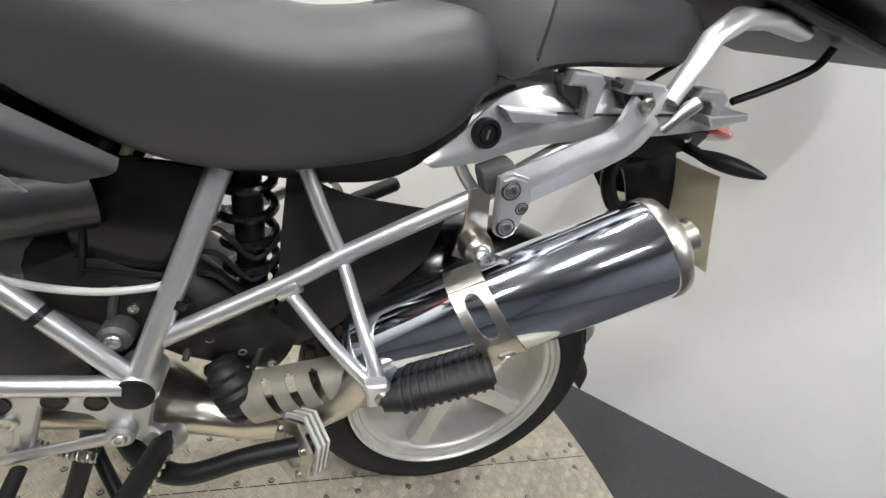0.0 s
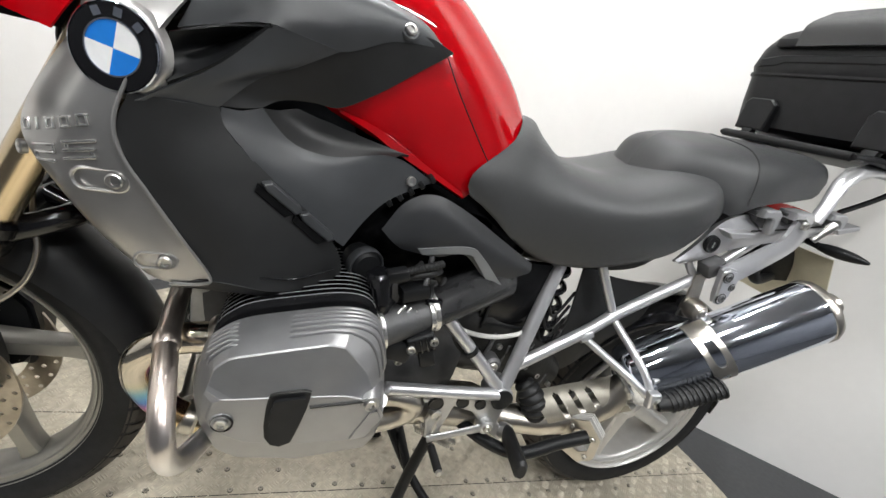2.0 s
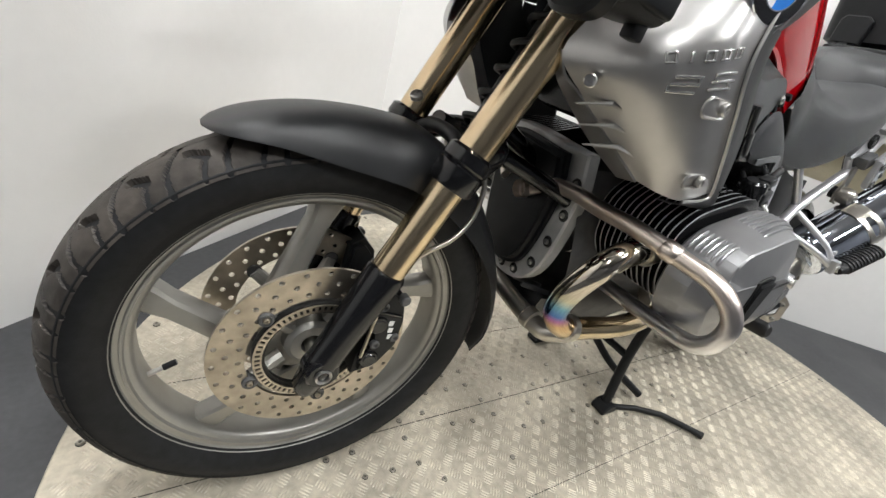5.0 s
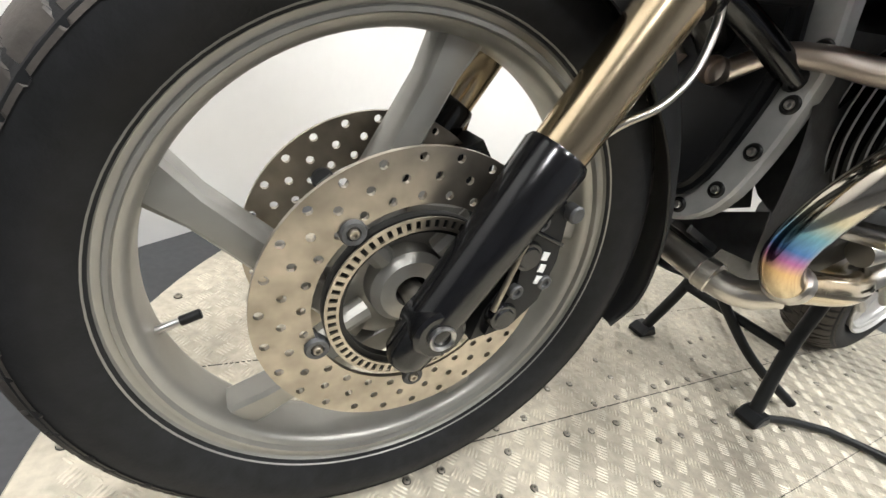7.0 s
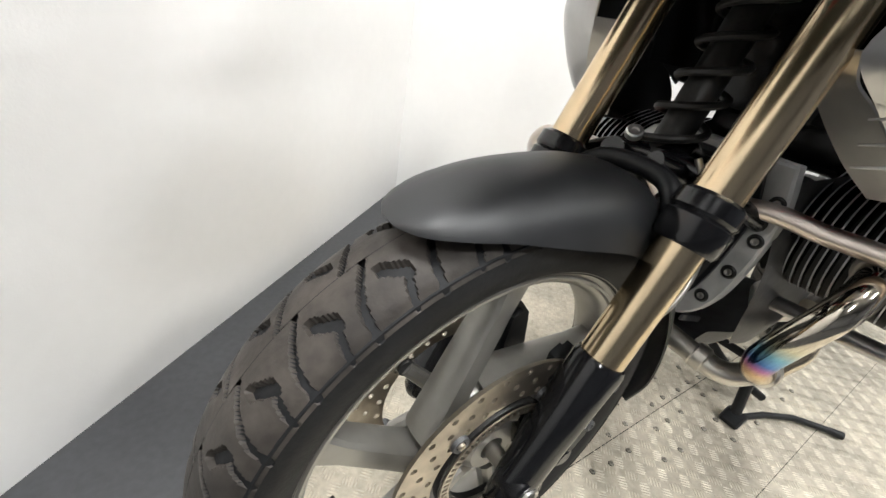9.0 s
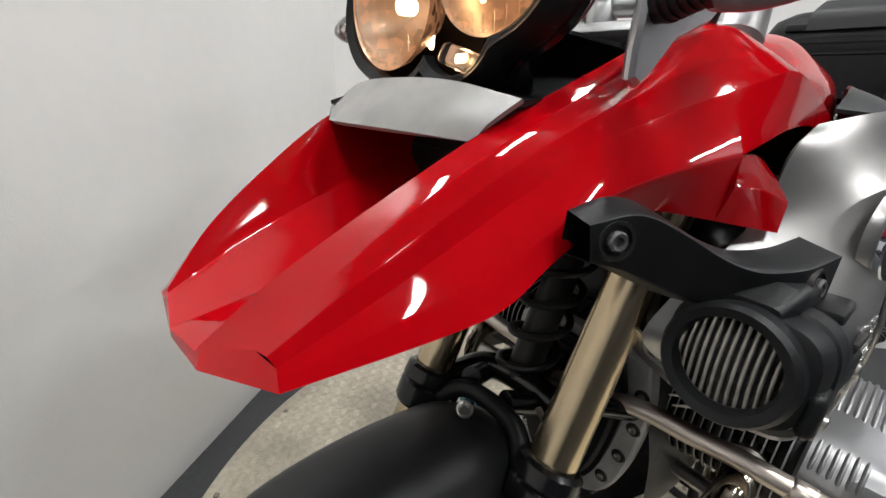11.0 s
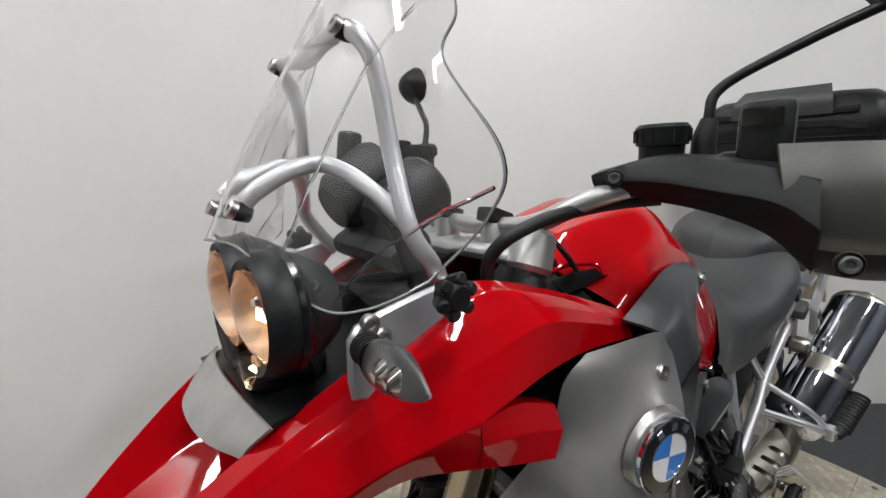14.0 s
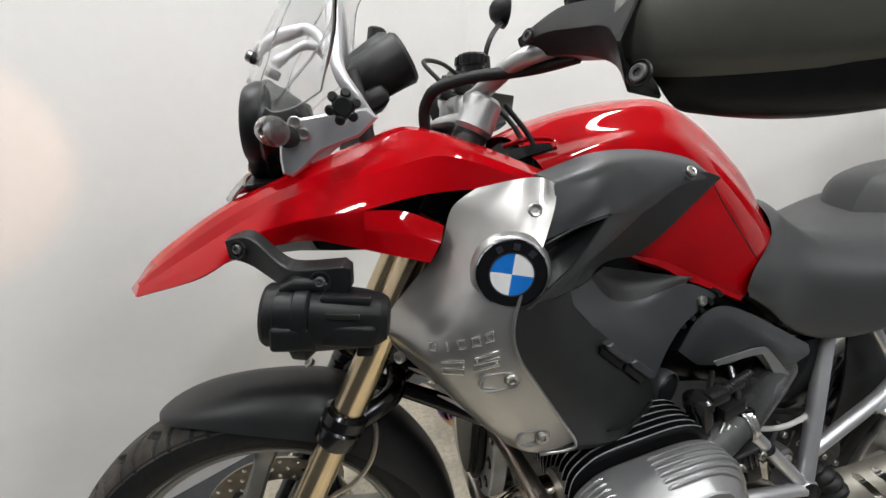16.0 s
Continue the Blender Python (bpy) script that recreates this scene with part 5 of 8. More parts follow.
part("oil_pan", loft([[(0.44, -0.10, 0.40), (0.60, -0.12, 0.37), (0.80, -0.11, 0.38), (0.95, -0.08, 0.40)], [(0.46, -0.06, 0.33), (0.60, -0.07, 0.30), (0.80, -0.06, 0.31), (0.94, -0.05, 0.34)], [(0.46, 0.06, 0.33), (0.60, 0.07, 0.30), (0.80, 0.06, 0.31), (0.94, 0.05, 0.34)], [(0.44, 0.10, 0.40), (0.60, 0.12, 0.37), (0.80, 0.11, 0.38), (0.95, 0.08, 0.40)]], 20, 14), M_GEAR, engine)
part("gearbox", rings([(0.85, 0, 0.52), (0.95, 0, 0.52), (1.02, 0.01, 0.48), (1.06, 0.03, 0.44)], [(0.12, 0.11), (0.12, 0.10), (0.09, 0.08), (0.06, 0.06)], 22), M_GEAR, bike, "grey cast gearbox")

OUT = [(0.446, 0.590), (0.452, 0.630), (0.472, 0.655), (0.500, 0.672), (0.560, 0.689), (0.612, 0.701), (0.648, 0.700), (0.668, 0.686), (0.682, 0.645), (0.694, 0.590), (0.700, 0.560), (0.700, 0.528), (0.688, 0.508), (0.655, 0.496), (0.583, 0.484), (0.520, 0.490), (0.490, 0.502), (0.462, 0.535), (0.450, 0.560)]
CX, CZ = 0.570, 0.590


def outline(y, k, dz=0.0, n=72):
    pts = [(CX + (x - CX) * k, y, CZ + (z - CZ) * k + dz) for x, z in OUT]
    c = spline(pts + [pts[0]], n + 1)
    return c[:-1]


head = part("cylinder_head", skin([outline(-0.10, 0.74), outline(-0.283, 0.78), outline(-0.288, 0.94), outline(-0.296, 0.94)], True, True), M_DIRT_SHADE, bike, "cylinder with black cooling fins")
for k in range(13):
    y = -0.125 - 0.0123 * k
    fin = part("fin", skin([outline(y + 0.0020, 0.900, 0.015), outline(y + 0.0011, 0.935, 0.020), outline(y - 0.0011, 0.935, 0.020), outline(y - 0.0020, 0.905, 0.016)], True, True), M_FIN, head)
    # thin edge faces painted pale to show the glint along each fin
    fin.data.materials.append(M_FIN_GLINT)
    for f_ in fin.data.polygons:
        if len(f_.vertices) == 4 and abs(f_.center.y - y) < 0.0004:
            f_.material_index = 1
SLIDE = [(0.541, 0.620), (0.550, 0.624), (0.578, 0.629), (0.586, 0.627), (0.585, 0.606), (0.579, 0.574), (0.572, 0.548), (0.560, 0.541), (0.549, 0.544), (0.541, 0.556), (0.538, 0.575), (0.538, 0.602)]
FACE = [(0.474, 0.648), (0.490, 0.664), (0.600, 0.692), (0.620, 0.689), (0.654, 0.652), (0.684, 0.592), (0.684, 0.540), (0.674, 0.522), (0.586, 0.502), (0.510, 0.506), (0.484, 0.520), (0.462, 0.566), (0.464, 0.606)]


def polar(pts, y, k=1.0, n=96):
    """An outline cut by rays from its middle, so that rows of different outlines match."""
    out = []
    for i in range(n):
        a = 2 * math.pi * i / n
        dx, dz = math.cos(a), math.sin(a)
        best = 0.0
        for (x0, z0), (x1, z1) in zip(pts, pts[1:] + pts[:1]):
            ex, ez = x1 - x0, z1 - z0
            det = ex * dz - ez * dx
            if abs(det) < 1e-12:
                continue
            t = (ex * (z0 - CZ) - ez * (x0 - CX)) / det
            u = (dx * (z0 - CZ) - dz * (x0 - CX)) / det
            if t > 0 and -1e-6 <= u <= 1 + 1e-6:
                best = max(best, t)
        out.append(V(CX + dx * best * k, y, CZ + dz * best * k))
    return out


RND = [(p.x, p.z) for p in outline(0, 1.0)]
BELT = [(0.478, 0.612), (0.545, 0.618), (0.630, 0.624), (0.668, 0.616), (0.676, 0.575), (0.664, 0.552), (0.640, 0.547), (0.577, 0.542), (0.516, 0.546), (0.488, 0.560), (0.472, 0.585)]
vc = skin([polar(RND, -0.284, 0.97), polar(RND, -0.288), polar(RND, -0.318, 1.0), polar(RND, -0.330, 0.985), polar(FACE, -0.3625), polar(FACE, -0.3650, 0.985), polar(BELT, -0.3755, 1.01), polar(BELT, -0.3765, 0.985), polar(BELT, -0.3775, 0.5)], True, True)
bmesh.ops.recalc_face_normals(vc, faces=vc.faces)
valve = part("valve_cover", vc, M_COVER, head, "satin silver valve cover with small fins and a black slider", angle=12)
PR, PF = polar(RND, 0, 0.995), polar(FACE, 0)
for k in range(6):
    y = -0.296 - 0.0092 * k
    u = max(0.0, (-0.328 - y) / 0.0335)
    for a0, a1 in ((5, 28), (36, 43)):
        pts = []
        for i in range(a0, a1):
            p = PR[i].lerp(PF[i], u)
            sink = 0.003 if i in (a0, a1 - 1) else -0.0008
            d = V(p.x - CX, 0, p.z - CZ).normalized()
            pts.append(V(p.x, y + 0.0006 * (a0 > 30), p.z) - d * sink)
        part("cover_fin", rings(pts, 0.0027, 8), M_COVER, valve)
slider = part("slider", prism(SLIDE, -0.3835, -0.360, 0.005, seg=2), M_BLACK, valve, "black plastic slider", angle=30)
part("slider_seam", prism([(CX - 0.005 + (x - CX + 0.005) * 1.06, 0.588 + (z - 0.588) * 1.06) for x, z in SLIDE], -0.3778, -0.362, 0.001), M_DIRT_SHADE, valve)
part("panel_joint", tube([(0.588, -0.3785, 0.606), (0.625, -0.3785, 0.612), (0.664, -0.3765, 0.617)], 0.0014, 8), M_DIRT_SHADE, valve)
part("foot_pad", prism([(0.640, 0.548), (0.668, 0.552), (0.686, 0.590), (0.676, 0.606), (0.662, 0.600)], -0.3785, -0.340, 0.004, seg=2), M_COVER, valve)
part("bolt_boss", rings([(0.490, -0.345, 0.578), (0.490, -0.374, 0.579), (0.490, -0.3785, 0.579)], [0.020, 0.0155, 0.0130], 24), M_COVER, valve)
part("bolt_boss", rings([(0.668, -0.335, 0.606), (0.663, -0.374, 0.613), (0.663, -0.378, 0.613)], [0.020, 0.0140, 0.0120], 24), M_COVER, valve)
# hollow coloured black for the shade round the bolt
part("bolt_hollow", lathe([(0.0, 0.002), (0.0105, 0.002), (0.0115, -0.001), (0.0125, -0.0015), (0.0135, 0.001)], 24, pose(0.490, -0.3785, 0.579, 0, 0, -6), closed=False), M_DIRT_SHADE, valve)
screw((0.490, -0.380, 0.579), valve, 0.0085, (-0.1, -1, 0), M_BOLT, "bolt")
screw((0.663, -0.3800, 0.6135), valve, 0.0085, (0.2, -1, 0.1), M_BOLT, "bolt")
for o in [head] + list(head.children):
    q = mirrored(o)
    if o is head:
        head_r = q
    else:
        q.parent = head_r

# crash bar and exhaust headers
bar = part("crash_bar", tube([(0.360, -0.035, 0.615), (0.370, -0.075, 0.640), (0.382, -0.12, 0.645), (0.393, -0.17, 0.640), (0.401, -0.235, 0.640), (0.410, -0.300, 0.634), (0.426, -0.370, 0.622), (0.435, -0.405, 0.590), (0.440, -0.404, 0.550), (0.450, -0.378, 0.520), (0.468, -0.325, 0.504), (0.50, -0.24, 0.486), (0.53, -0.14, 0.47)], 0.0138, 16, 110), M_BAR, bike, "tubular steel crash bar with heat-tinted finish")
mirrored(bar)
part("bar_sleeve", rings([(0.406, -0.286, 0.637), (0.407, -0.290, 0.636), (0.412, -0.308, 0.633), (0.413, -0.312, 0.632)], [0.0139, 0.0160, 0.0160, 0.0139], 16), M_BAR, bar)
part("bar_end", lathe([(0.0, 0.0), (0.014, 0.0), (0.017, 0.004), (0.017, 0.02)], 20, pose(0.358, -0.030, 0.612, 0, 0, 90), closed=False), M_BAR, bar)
header = part("exhaust_header", tube([(0.46, -0.235, 0.600), (0.40, -0.240, 0.592), (0.362, -0.232, 0.556), (0.352, -0.212, 0.500), (0.368, -0.196, 0.445), (0.410, -0.196, 0.408), (0.48, -0.20, 0.398), (0.575, -0.205, 0.392), (0.68, -0.19, 0.388), (0.80, -0.15, 0.38)], 0.0225, 18, 80), M_HEADER, bike, "chromed exhaust header with blue and gold heat tint")
mirrored(header)
part("header_flange", rings([(0.475, -0.233, 0.602), (0.470, -0.234, 0.602), (0.455, -0.236, 0.600), (0.450, -0.236, 0.599)], [0.026, 0.030, 0.030, 0.026], 20), M_STEEL, header)
part("header_clamp", rings([(0.408, -0.196, 0.410), (0.412, -0.196, 0.408), (0.428, -0.197, 0.404), (0.432, -0.197, 0.403)], [0.023, 0.0265, 0.0265, 0.023], 18), M_STEEL, header)
part("cross_pipe", tube([(0.60, -0.20, 0.39), (0.70, -0.18, 0.375), (0.78, -0.18, 0.40), (0.80, -0.19, 0.44), (0.76, -0.19, 0.46), (0.68, -0.17, 0.43)], 0.022, 16, 40), M_STEEL, header)
under = part("cross_header", tube([(0.395, 0.19, 0.45), (0.392, 0.11, 0.412), (0.396, 0.02, 0.392), (0.402, -0.08, 0.374), (0.412, -0.155, 0.366), (0.440, -0.190, 0.384)], 0.0195, 18, 50), M_STEEL, header, "bare steel cross pipe")
part("pipe_clamp", rings([(0.4045, -0.105, 0.3705), (0.405, -0.108, 0.370), (0.408, -0.126, 0.368), (0.4085, -0.130, 0.3675)], [0.020, 0.0235, 0.0235, 0.020], 18), M_STEEL, header)
part("collector", rings([(0.72, -0.10, 0.37), (0.80, -0.10, 0.37), (0.98, -0.10, 0.36), (1.06, -0.14, 0.36), (1.13, -0.17, 0.375)], [(0.03, 0.03), (0.06, 0.04), (0.06, 0.04), (0.034, 0.034), (0.03, 0.03)], 20), M_STEEL, bike, "steel exhaust collector under the engine")
pipe = part("exhaust_pipe", tube([(1.12, -0.165, 0.372), (1.18, -0.19, 0.41), (1.24, -0.205, 0.47), (1.28, -0.21, 0.56)], 0.031, 18, 30), M_STEEL, bike, "steel exhaust pipe")
# slotted heat shield
def shield_bm():
    a, b = V(1.105, -0.150, 0.398), V(1.285, -0.200, 0.500)
    d = (b - a).normalized()
    s = d.cross(V(0, 0, 1)).normalized()
    u = s.cross(d)
    nl, na = 40, 24
    bm = bmesh.new()
    g = []
    for i in range(nl + 1):
        row = []
        for j in range(na + 1):
            q = radians(-50 + 150 * j / na)
            along = 0.08 + 0.84 * i / nl - 0.16 * (j / na - 0.5)
            row.append(bm.verts.new(a.lerp(b, along) + s * (0.043 * math.cos(q)) + u * (0.043 * math.sin(q))))
        g.append(row)
    for i in range(nl):
        for j in range(na):
            k = (i - 9) % 8
            if 9 <= i < 28 and k < 3 and (5 if k == 1 else 6) <= j <= (19 if k == 1 else 18):
                continue
            bm.faces.new((g[i][j], g[i][j + 1], g[i + 1][j + 1], g[i + 1][j]))
    bmesh.ops.recalc_face_normals(bm, faces=bm.faces)
    bmesh.ops.solidify(bm, geom=bm.faces[:], thickness=0.002)
    return bm


hs = part("heat_shield", shield_bm(), M_MATT, pipe, "steel heat shield with slanted slots", angle=40)
for p in ((1.127, -0.192, 0.408), (1.262, -0.236, 0.50)):
    screw(p, hs, 0.0075, (0.1, -1, 0.2))

A, B = V(1.250, -0.207, 0.541), V(1.578, -0.265, 0.785)
D = (B - A).normalized()
muf = part("silencer", rings([A - D * 0.01, A, A + D * 0.012, B - D * 0.012, B], [0.045, 0.060, 0.066, 0.067, 0.066], 40), M_CHROME, bike, "polished chrome exhaust silencer", angle=40)
part("end_cap", rings([B - D * 0.004, B + D * 0.004, B + D * 0.014, B + D * 0.026, B + D * 0.030], [0.068, 0.0685, 0.064, 0.045, 0.030], 40), M_STEEL, muf, "brushed steel end cap")
part("tail_pipe", rings([B + D * 0.025, B + D * 0.05, B + D * 0.052, B + D * 0.03], [0.024, 0.022, 0.019, 0.019], 28), M_STEEL, muf)
S1 = D.cross(V(0, 0, 1)).normalized()
U1 = S1.cross(D)


def strap(c0, half, a0, a1, holes):
    """A band round the silencer with long oval openings: (middle, half length, half width) in turns and metres."""
    def at(q, w):
        q = radians(q)
        return A.lerp(B, c0) + D * (w - 0.012 * math.sin(q)) + (S1 * math.cos(q) + U1 * math.sin(q)) * 0.0688

    bm = bmesh.new()
    cuts = [a0] + [m + k * h for m, h, w in holes for k in (1.25, -1.25)] + [a1]
    for k in range(0, len(cuts), 2):
        n = max(3, int(abs(cuts[k] - cuts[k + 1]) / 6))
        g = [[bm.verts.new(at(cuts[k] + (cuts[k + 1] - cuts[k]) * i / n, w)) for w in (-half, 0.0, half)] for i in range(n + 1)]
        for p, r in zip(g, g[1:]):
            for j in range(2):
                bm.faces.new((p[j], p[j + 1], r[j + 1], r[j]))
    for mid, h, w in holes:
        inner, outer = [], []
        for k in range(32):
            t = 2 * math.pi * k / 32
            cx, cy = math.cos(t), math.sin(t)
            sx, sy = math.copysign(abs(cx) ** 0.5, cx), math.copysign(abs(cy) ** 0.8, cy)
            inner.append(bm.verts.new(at(mid + h * sx, w * sy)))
            f = 1.0 / max(abs(cx), abs(cy))
            outer.append(bm.verts.new(at(mid + 1.25 * h * cx * f, half * cy * f)))
        for k in range(32):
            bm.faces.new((inner[k], inner[(k + 1) % 32], outer[(k + 1) % 32], outer[k]))
    bmesh.ops.recalc_face_normals(bm, faces=bm.faces)
    bmesh.ops.solidify(bm, geom=bm.faces[:], thickness=0.002)
    return bm


part("strap", strap(0.435, 0.024, 100, -100, ((32, 27, 0.011), (-32, 15, 0.011))), M_STEEL, muf, "brushed steel mounting strap with oval openings", angle=50)
part("strap_bolt", rings([(1.374, -0.165, 0.716), (1.372, -0.185, 0.716), (1.372, -0.200, 0.717), (1.372, -0.206, 0.717)], [0.022, 0.0235, 0.020, 0.014], 24), M_STEEL, muf)
screw((1.3725, -0.2065, 0.7172), muf, 0.010, (0, -1, 0.05), M_BOLT, "bolt")
part("hanger", prism([(1.345, 0.79), (1.372, 0.80), (1.392, 0.72), (1.385, 0.685), (1.35, 0.69), (1.352, 0.74)], -0.172, -0.166, 0.001), M_STEEL, muf)
part("rubber_mount", rod((1.372, -0.15, 0.716), (1.372, -0.168, 0.716), 0.017, 20), M_RUBBER, muf)

# ---------------------------------------------------------------- silver tube frame
frame_ob = part("rear_frame", tube([(1.003, -0.172, 0.530), (1.141, -0.163, 0.620), (1.204, -0.155, 0.664), (1.30, -0.155, 0.732), (1.378, -0.158, 0.788)], 0.0125, 16, 40), M_SILVER, bike, "silver painted tubular rear frame")


def ftube(pts, r, seg=14, n=None):
    return part("frame_tube", tube(pts, r, seg, n), M_SILVER, frame_ob)


ftube([(0.982, -0.190, 0.478), (1.052, -0.118, 0.746)], 0.0145)
ftube([(0.978, -0.190, 0.478), (0.90, -0.180, 0.556), (0.838, -0.170, 0.614), (0.79, -0.155, 0.66)], 0.0125)
ftube([(1.145, -0.122, 0.766), (1.172, -0.138, 0.715), (1.204, -0.152, 0.661)], 0.0100)
ftube([(1.208, -0.158, 0.652), (1.236, -0.242, 0.603), (1.258, -0.284, 0.556)], 0.0085)
ftube([(1.146, -0.168, 0.607), (1.205, -0.242, 0.580), (1.255, -0.284, 0.552)], 0.0085)
ftube([(1.050, -0.116, 0.748), (1.075, -0.11, 0.756), (1.11, -0.11, 0.760), (1.140, -0.116, 0.764)], 0.010)
ftube([(1.322, -0.150, 0.822), (1.340, -0.152, 0.80), (1.362, -0.154, 0.780)], 0.0085)
ftube([(0.735, -0.198, 0.482), (0.85, -0.200, 0.480), (0.970, -0.198, 0.476)], 0.0125)
ftube([(0.690, -0.33, 0.575), (0.70, -0.27, 0.52), (0.735, -0.200, 0.483)], 0.011)
ftube([(1.378, -0.158, 0.788), (1.44, -0.15, 0.84), (1.52, -0.14, 0.90)], 0.0115)
for o in list(frame_ob.children):
    mirrored(o)
mirrored(frame_ob)
part("pivot_boss", rings([(0.980, -0.150, 0.467), (0.980, -0.198, 0.467), (0.980, -0.203, 0.467)], [0.027, 0.027, 0.024], 28), M_SILVER, frame_ob)
part("pivot_cap", rings([(0.980, -0.200, 0.467), (0.980, -0.206, 0.467), (0.980, -0.209, 0.467)], [0.0235, 0.0235, 0.016], 28), M_BLACK, frame_ob, "black pivot cap")
for a, b in (((1.015, -0.160, 0.574), (1.020, -0.157, 0.584)), ((0.893, -0.1795, 0.561), (0.886, -0.1785, 0.567))):
    part("cable_tie", rod(a, b, 0.0155, 16), M_BLACK, frame_ob)
for p in ((1.204, -0.152, 0.661), (1.143, -0.165, 0.614)):
    part("weld", rings([Vector(p) + V(-0.012, 0, -0.009), Vector(p), Vector(p) + V(0.012, 0, 0.009)], [0.0128, 0.0145, 0.0128], 14), M_SILVER, frame_ob)
part("foot_rest_plate", prism([(1.236, 0.572), (1.262, 0.574), (1.276, 0.556), (1.270, 0.536), (1.246, 0.536)], -0.296, -0.278, 0.003), M_SILVER, frame_ob)
screw((1.261, -0.297, 0.553), frame_ob, 0.010, (0, -1, 0.1), M_BOLT, "bolt")

# pillion foot rest
peg = part("pillion_foot_rest", rings([(1.262, -0.295, 0.548), (1.285, -0.297, 0.560), (1.375, -0.312, 0.612), (1.382, -0.313, 0.616)], [(0.014, 0.012), (0.022, 0.017), (0.022, 0.017), (0.016, 0.012)], 18), M_RUBBER, bike, "ribbed black rubber pillion foot rest")
for k in range(11):
    c = V(1.285, -0.297, 0.560).lerp(V(1.376, -0.312, 0.613), k / 10)
    e = (V(1.376, -0.312, 0.613) - V(1.285, -0.297, 0.560)).normalized()
    part("rib", rings([c - e * 0.002, c + e * 0.002], [(0.0245, 0.0195)] * 2, 18), M_RUBBER, peg)
part("rest_arm", tube([(1.255, -0.27, 0.585), (1.30, -0.262, 0.600), (1.345, -0.268, 0.625), (1.35, -0.285, 0.618)], 0.006, 10), M_SILVER, peg)
for o in (peg,):
    far_peg = mirrored(o)

# rider's foot rest, gear lever and hanger plate
hang = part("foot_rest_hanger", prism([(0.80, 0.478), (0.97, 0.470), (1.0, 0.44), (0.995, 0.40), (1.03, 0.362), (1.015, 0.345), (0.965, 0.385), (0.93, 0.425), (0.885, 0.44), (0.87, 0.37), (0.845, 0.355), (0.835, 0.40), (0.85, 0.45), (0.80, 0.466)], -0.197, -0.183, 0.003), M_CAST, bike, "cast aluminium foot rest hanger")
# closed dark discs whose colour stands for the shade inside cut-outs
for x, z, r in ((0.845, 0.447, 0.012), (0.90, 0.452, 0.010), (0.94, 0.448, 0.009)):
    part("opening", lathe([(0.0, 0), (r, 0), (r + 0.003, -0.002), (r + 0.004, 0.003)], 18, pose(x, -0.198, z), closed=False), M_DIRT_SHADE, hang)
lever = part("gear_lever", rings([(0.845, -0.205, 0.362), (0.90, -0.207, 0.380), (0.965, -0.207, 0.398)], [(0.005, 0.009), (0.005, 0.008), (0.006, 0.011)], 12), M_CAST, hang, "aluminium gear lever")
part("lever_pivot", rings([(0.965, -0.185, 0.398), (0.965, -0.210, 0.398), (0.965, -0.213, 0.398)], [0.017, 0.017, 0.013], 24), M_CAST, hang)
screw((0.9655, -0.2135, 0.398), hang, 0.009, (0, -1, 0.1), M_BOLT, "bolt")
part("lever_toe", rod((0.858, -0.205, 0.345), (0.862, -0.262, 0.340), 0.0085, 14, bev=0.002), M_RUBBER, lever)
part("lever_toe_end", rod((0.862, -0.262, 0.340), (0.8625, -0.268, 0.3395), 0.0065, 12), M_BOLT, lever)
part("shift_rod", rod((0.855, -0.198, 0.368), (0.862, -0.19, 0.43), 0.0045, 10), M_BOLT, hang)
screw((0.852, -0.199, 0.418), hang, 0.012, (0, -1, 0.1), M_BOLT, "bolt")
rp = part("rider_foot_rest", rings([(1.018, -0.205, 0.388), (1.012, -0.225, 0.392), (0.995, -0.315, 0.404), (0.993, -0.322, 0.405)], [(0.008, 0.012), (0.013, 0.020), (0.013, 0.020), (0.009, 0.014)], 16), M_RUBBER, bike, "black rubber rider's foot rest with a pale edge")
for k in range(9):
    c = V(1.024, -0.222, 0.384).lerp(V(1.008, -0.312, 0.396), k / 8)
    part("tooth", block((0.006, 0.006, 0.010), Matrix.Translation(c), 0.001), M_STEEL, rp)
part("rest_knuckle", rings([(1.02, -0.19, 0.372), (1.02, -0.205, 0.384), (1.018, -0.216, 0.39)], [0.018, 0.016, 0.012], 16), M_CAST, rp)

# centre stand with its pedal
stand = part("centre_stand", tube([(0.905, -0.115, 0.33), (0.87, -0.125, 0.17), (0.838, -0.150, 0.022)], 0.0135, 14), M_BLACK, bike, "black steel centre stand resting on the turntable")
part("stand_leg", tube([(0.905, 0.115, 0.33), (0.87, 0.125, 0.17), (0.838, 0.150, 0.022)], 0.0135, 14), M_BLACK, stand)
part("stand_brace", tube([(0.80, 0.06, 0.26), (0.84, 0.0, 0.18), (0.905, -0.075, 0.09), (0.985, -0.16, 0.022)], 0.011, 12), M_BLACK, stand)
part("stand_cross", rod((0.868, -0.125, 0.17), (0.868, 0.125, 0.17), 0.011, 12), M_BLACK, stand)
for s in (-1, 1):
    part("stand_foot", prism([(0.808, 0.003), (0.862, 0.003), (0.868, 0.012), (0.850, 0.032), (0.825, 0.030), (0.806, 0.014)], s * 0.152 - 0.024, s * 0.152 + 0.024, 0.004), M_BLACK, stand)
part("stand_tail", rings([(0.850, -0.160, 0.014), (0.93, -0.19, 0.014), (1.00, -0.235, 0.014), (1.05, -0.30, 0.013), (1.068, -0.332, 0.013)], [0.0085, 0.0085, 0.0085, 0.0085, 0.011], 12), M_BLACK, stand)
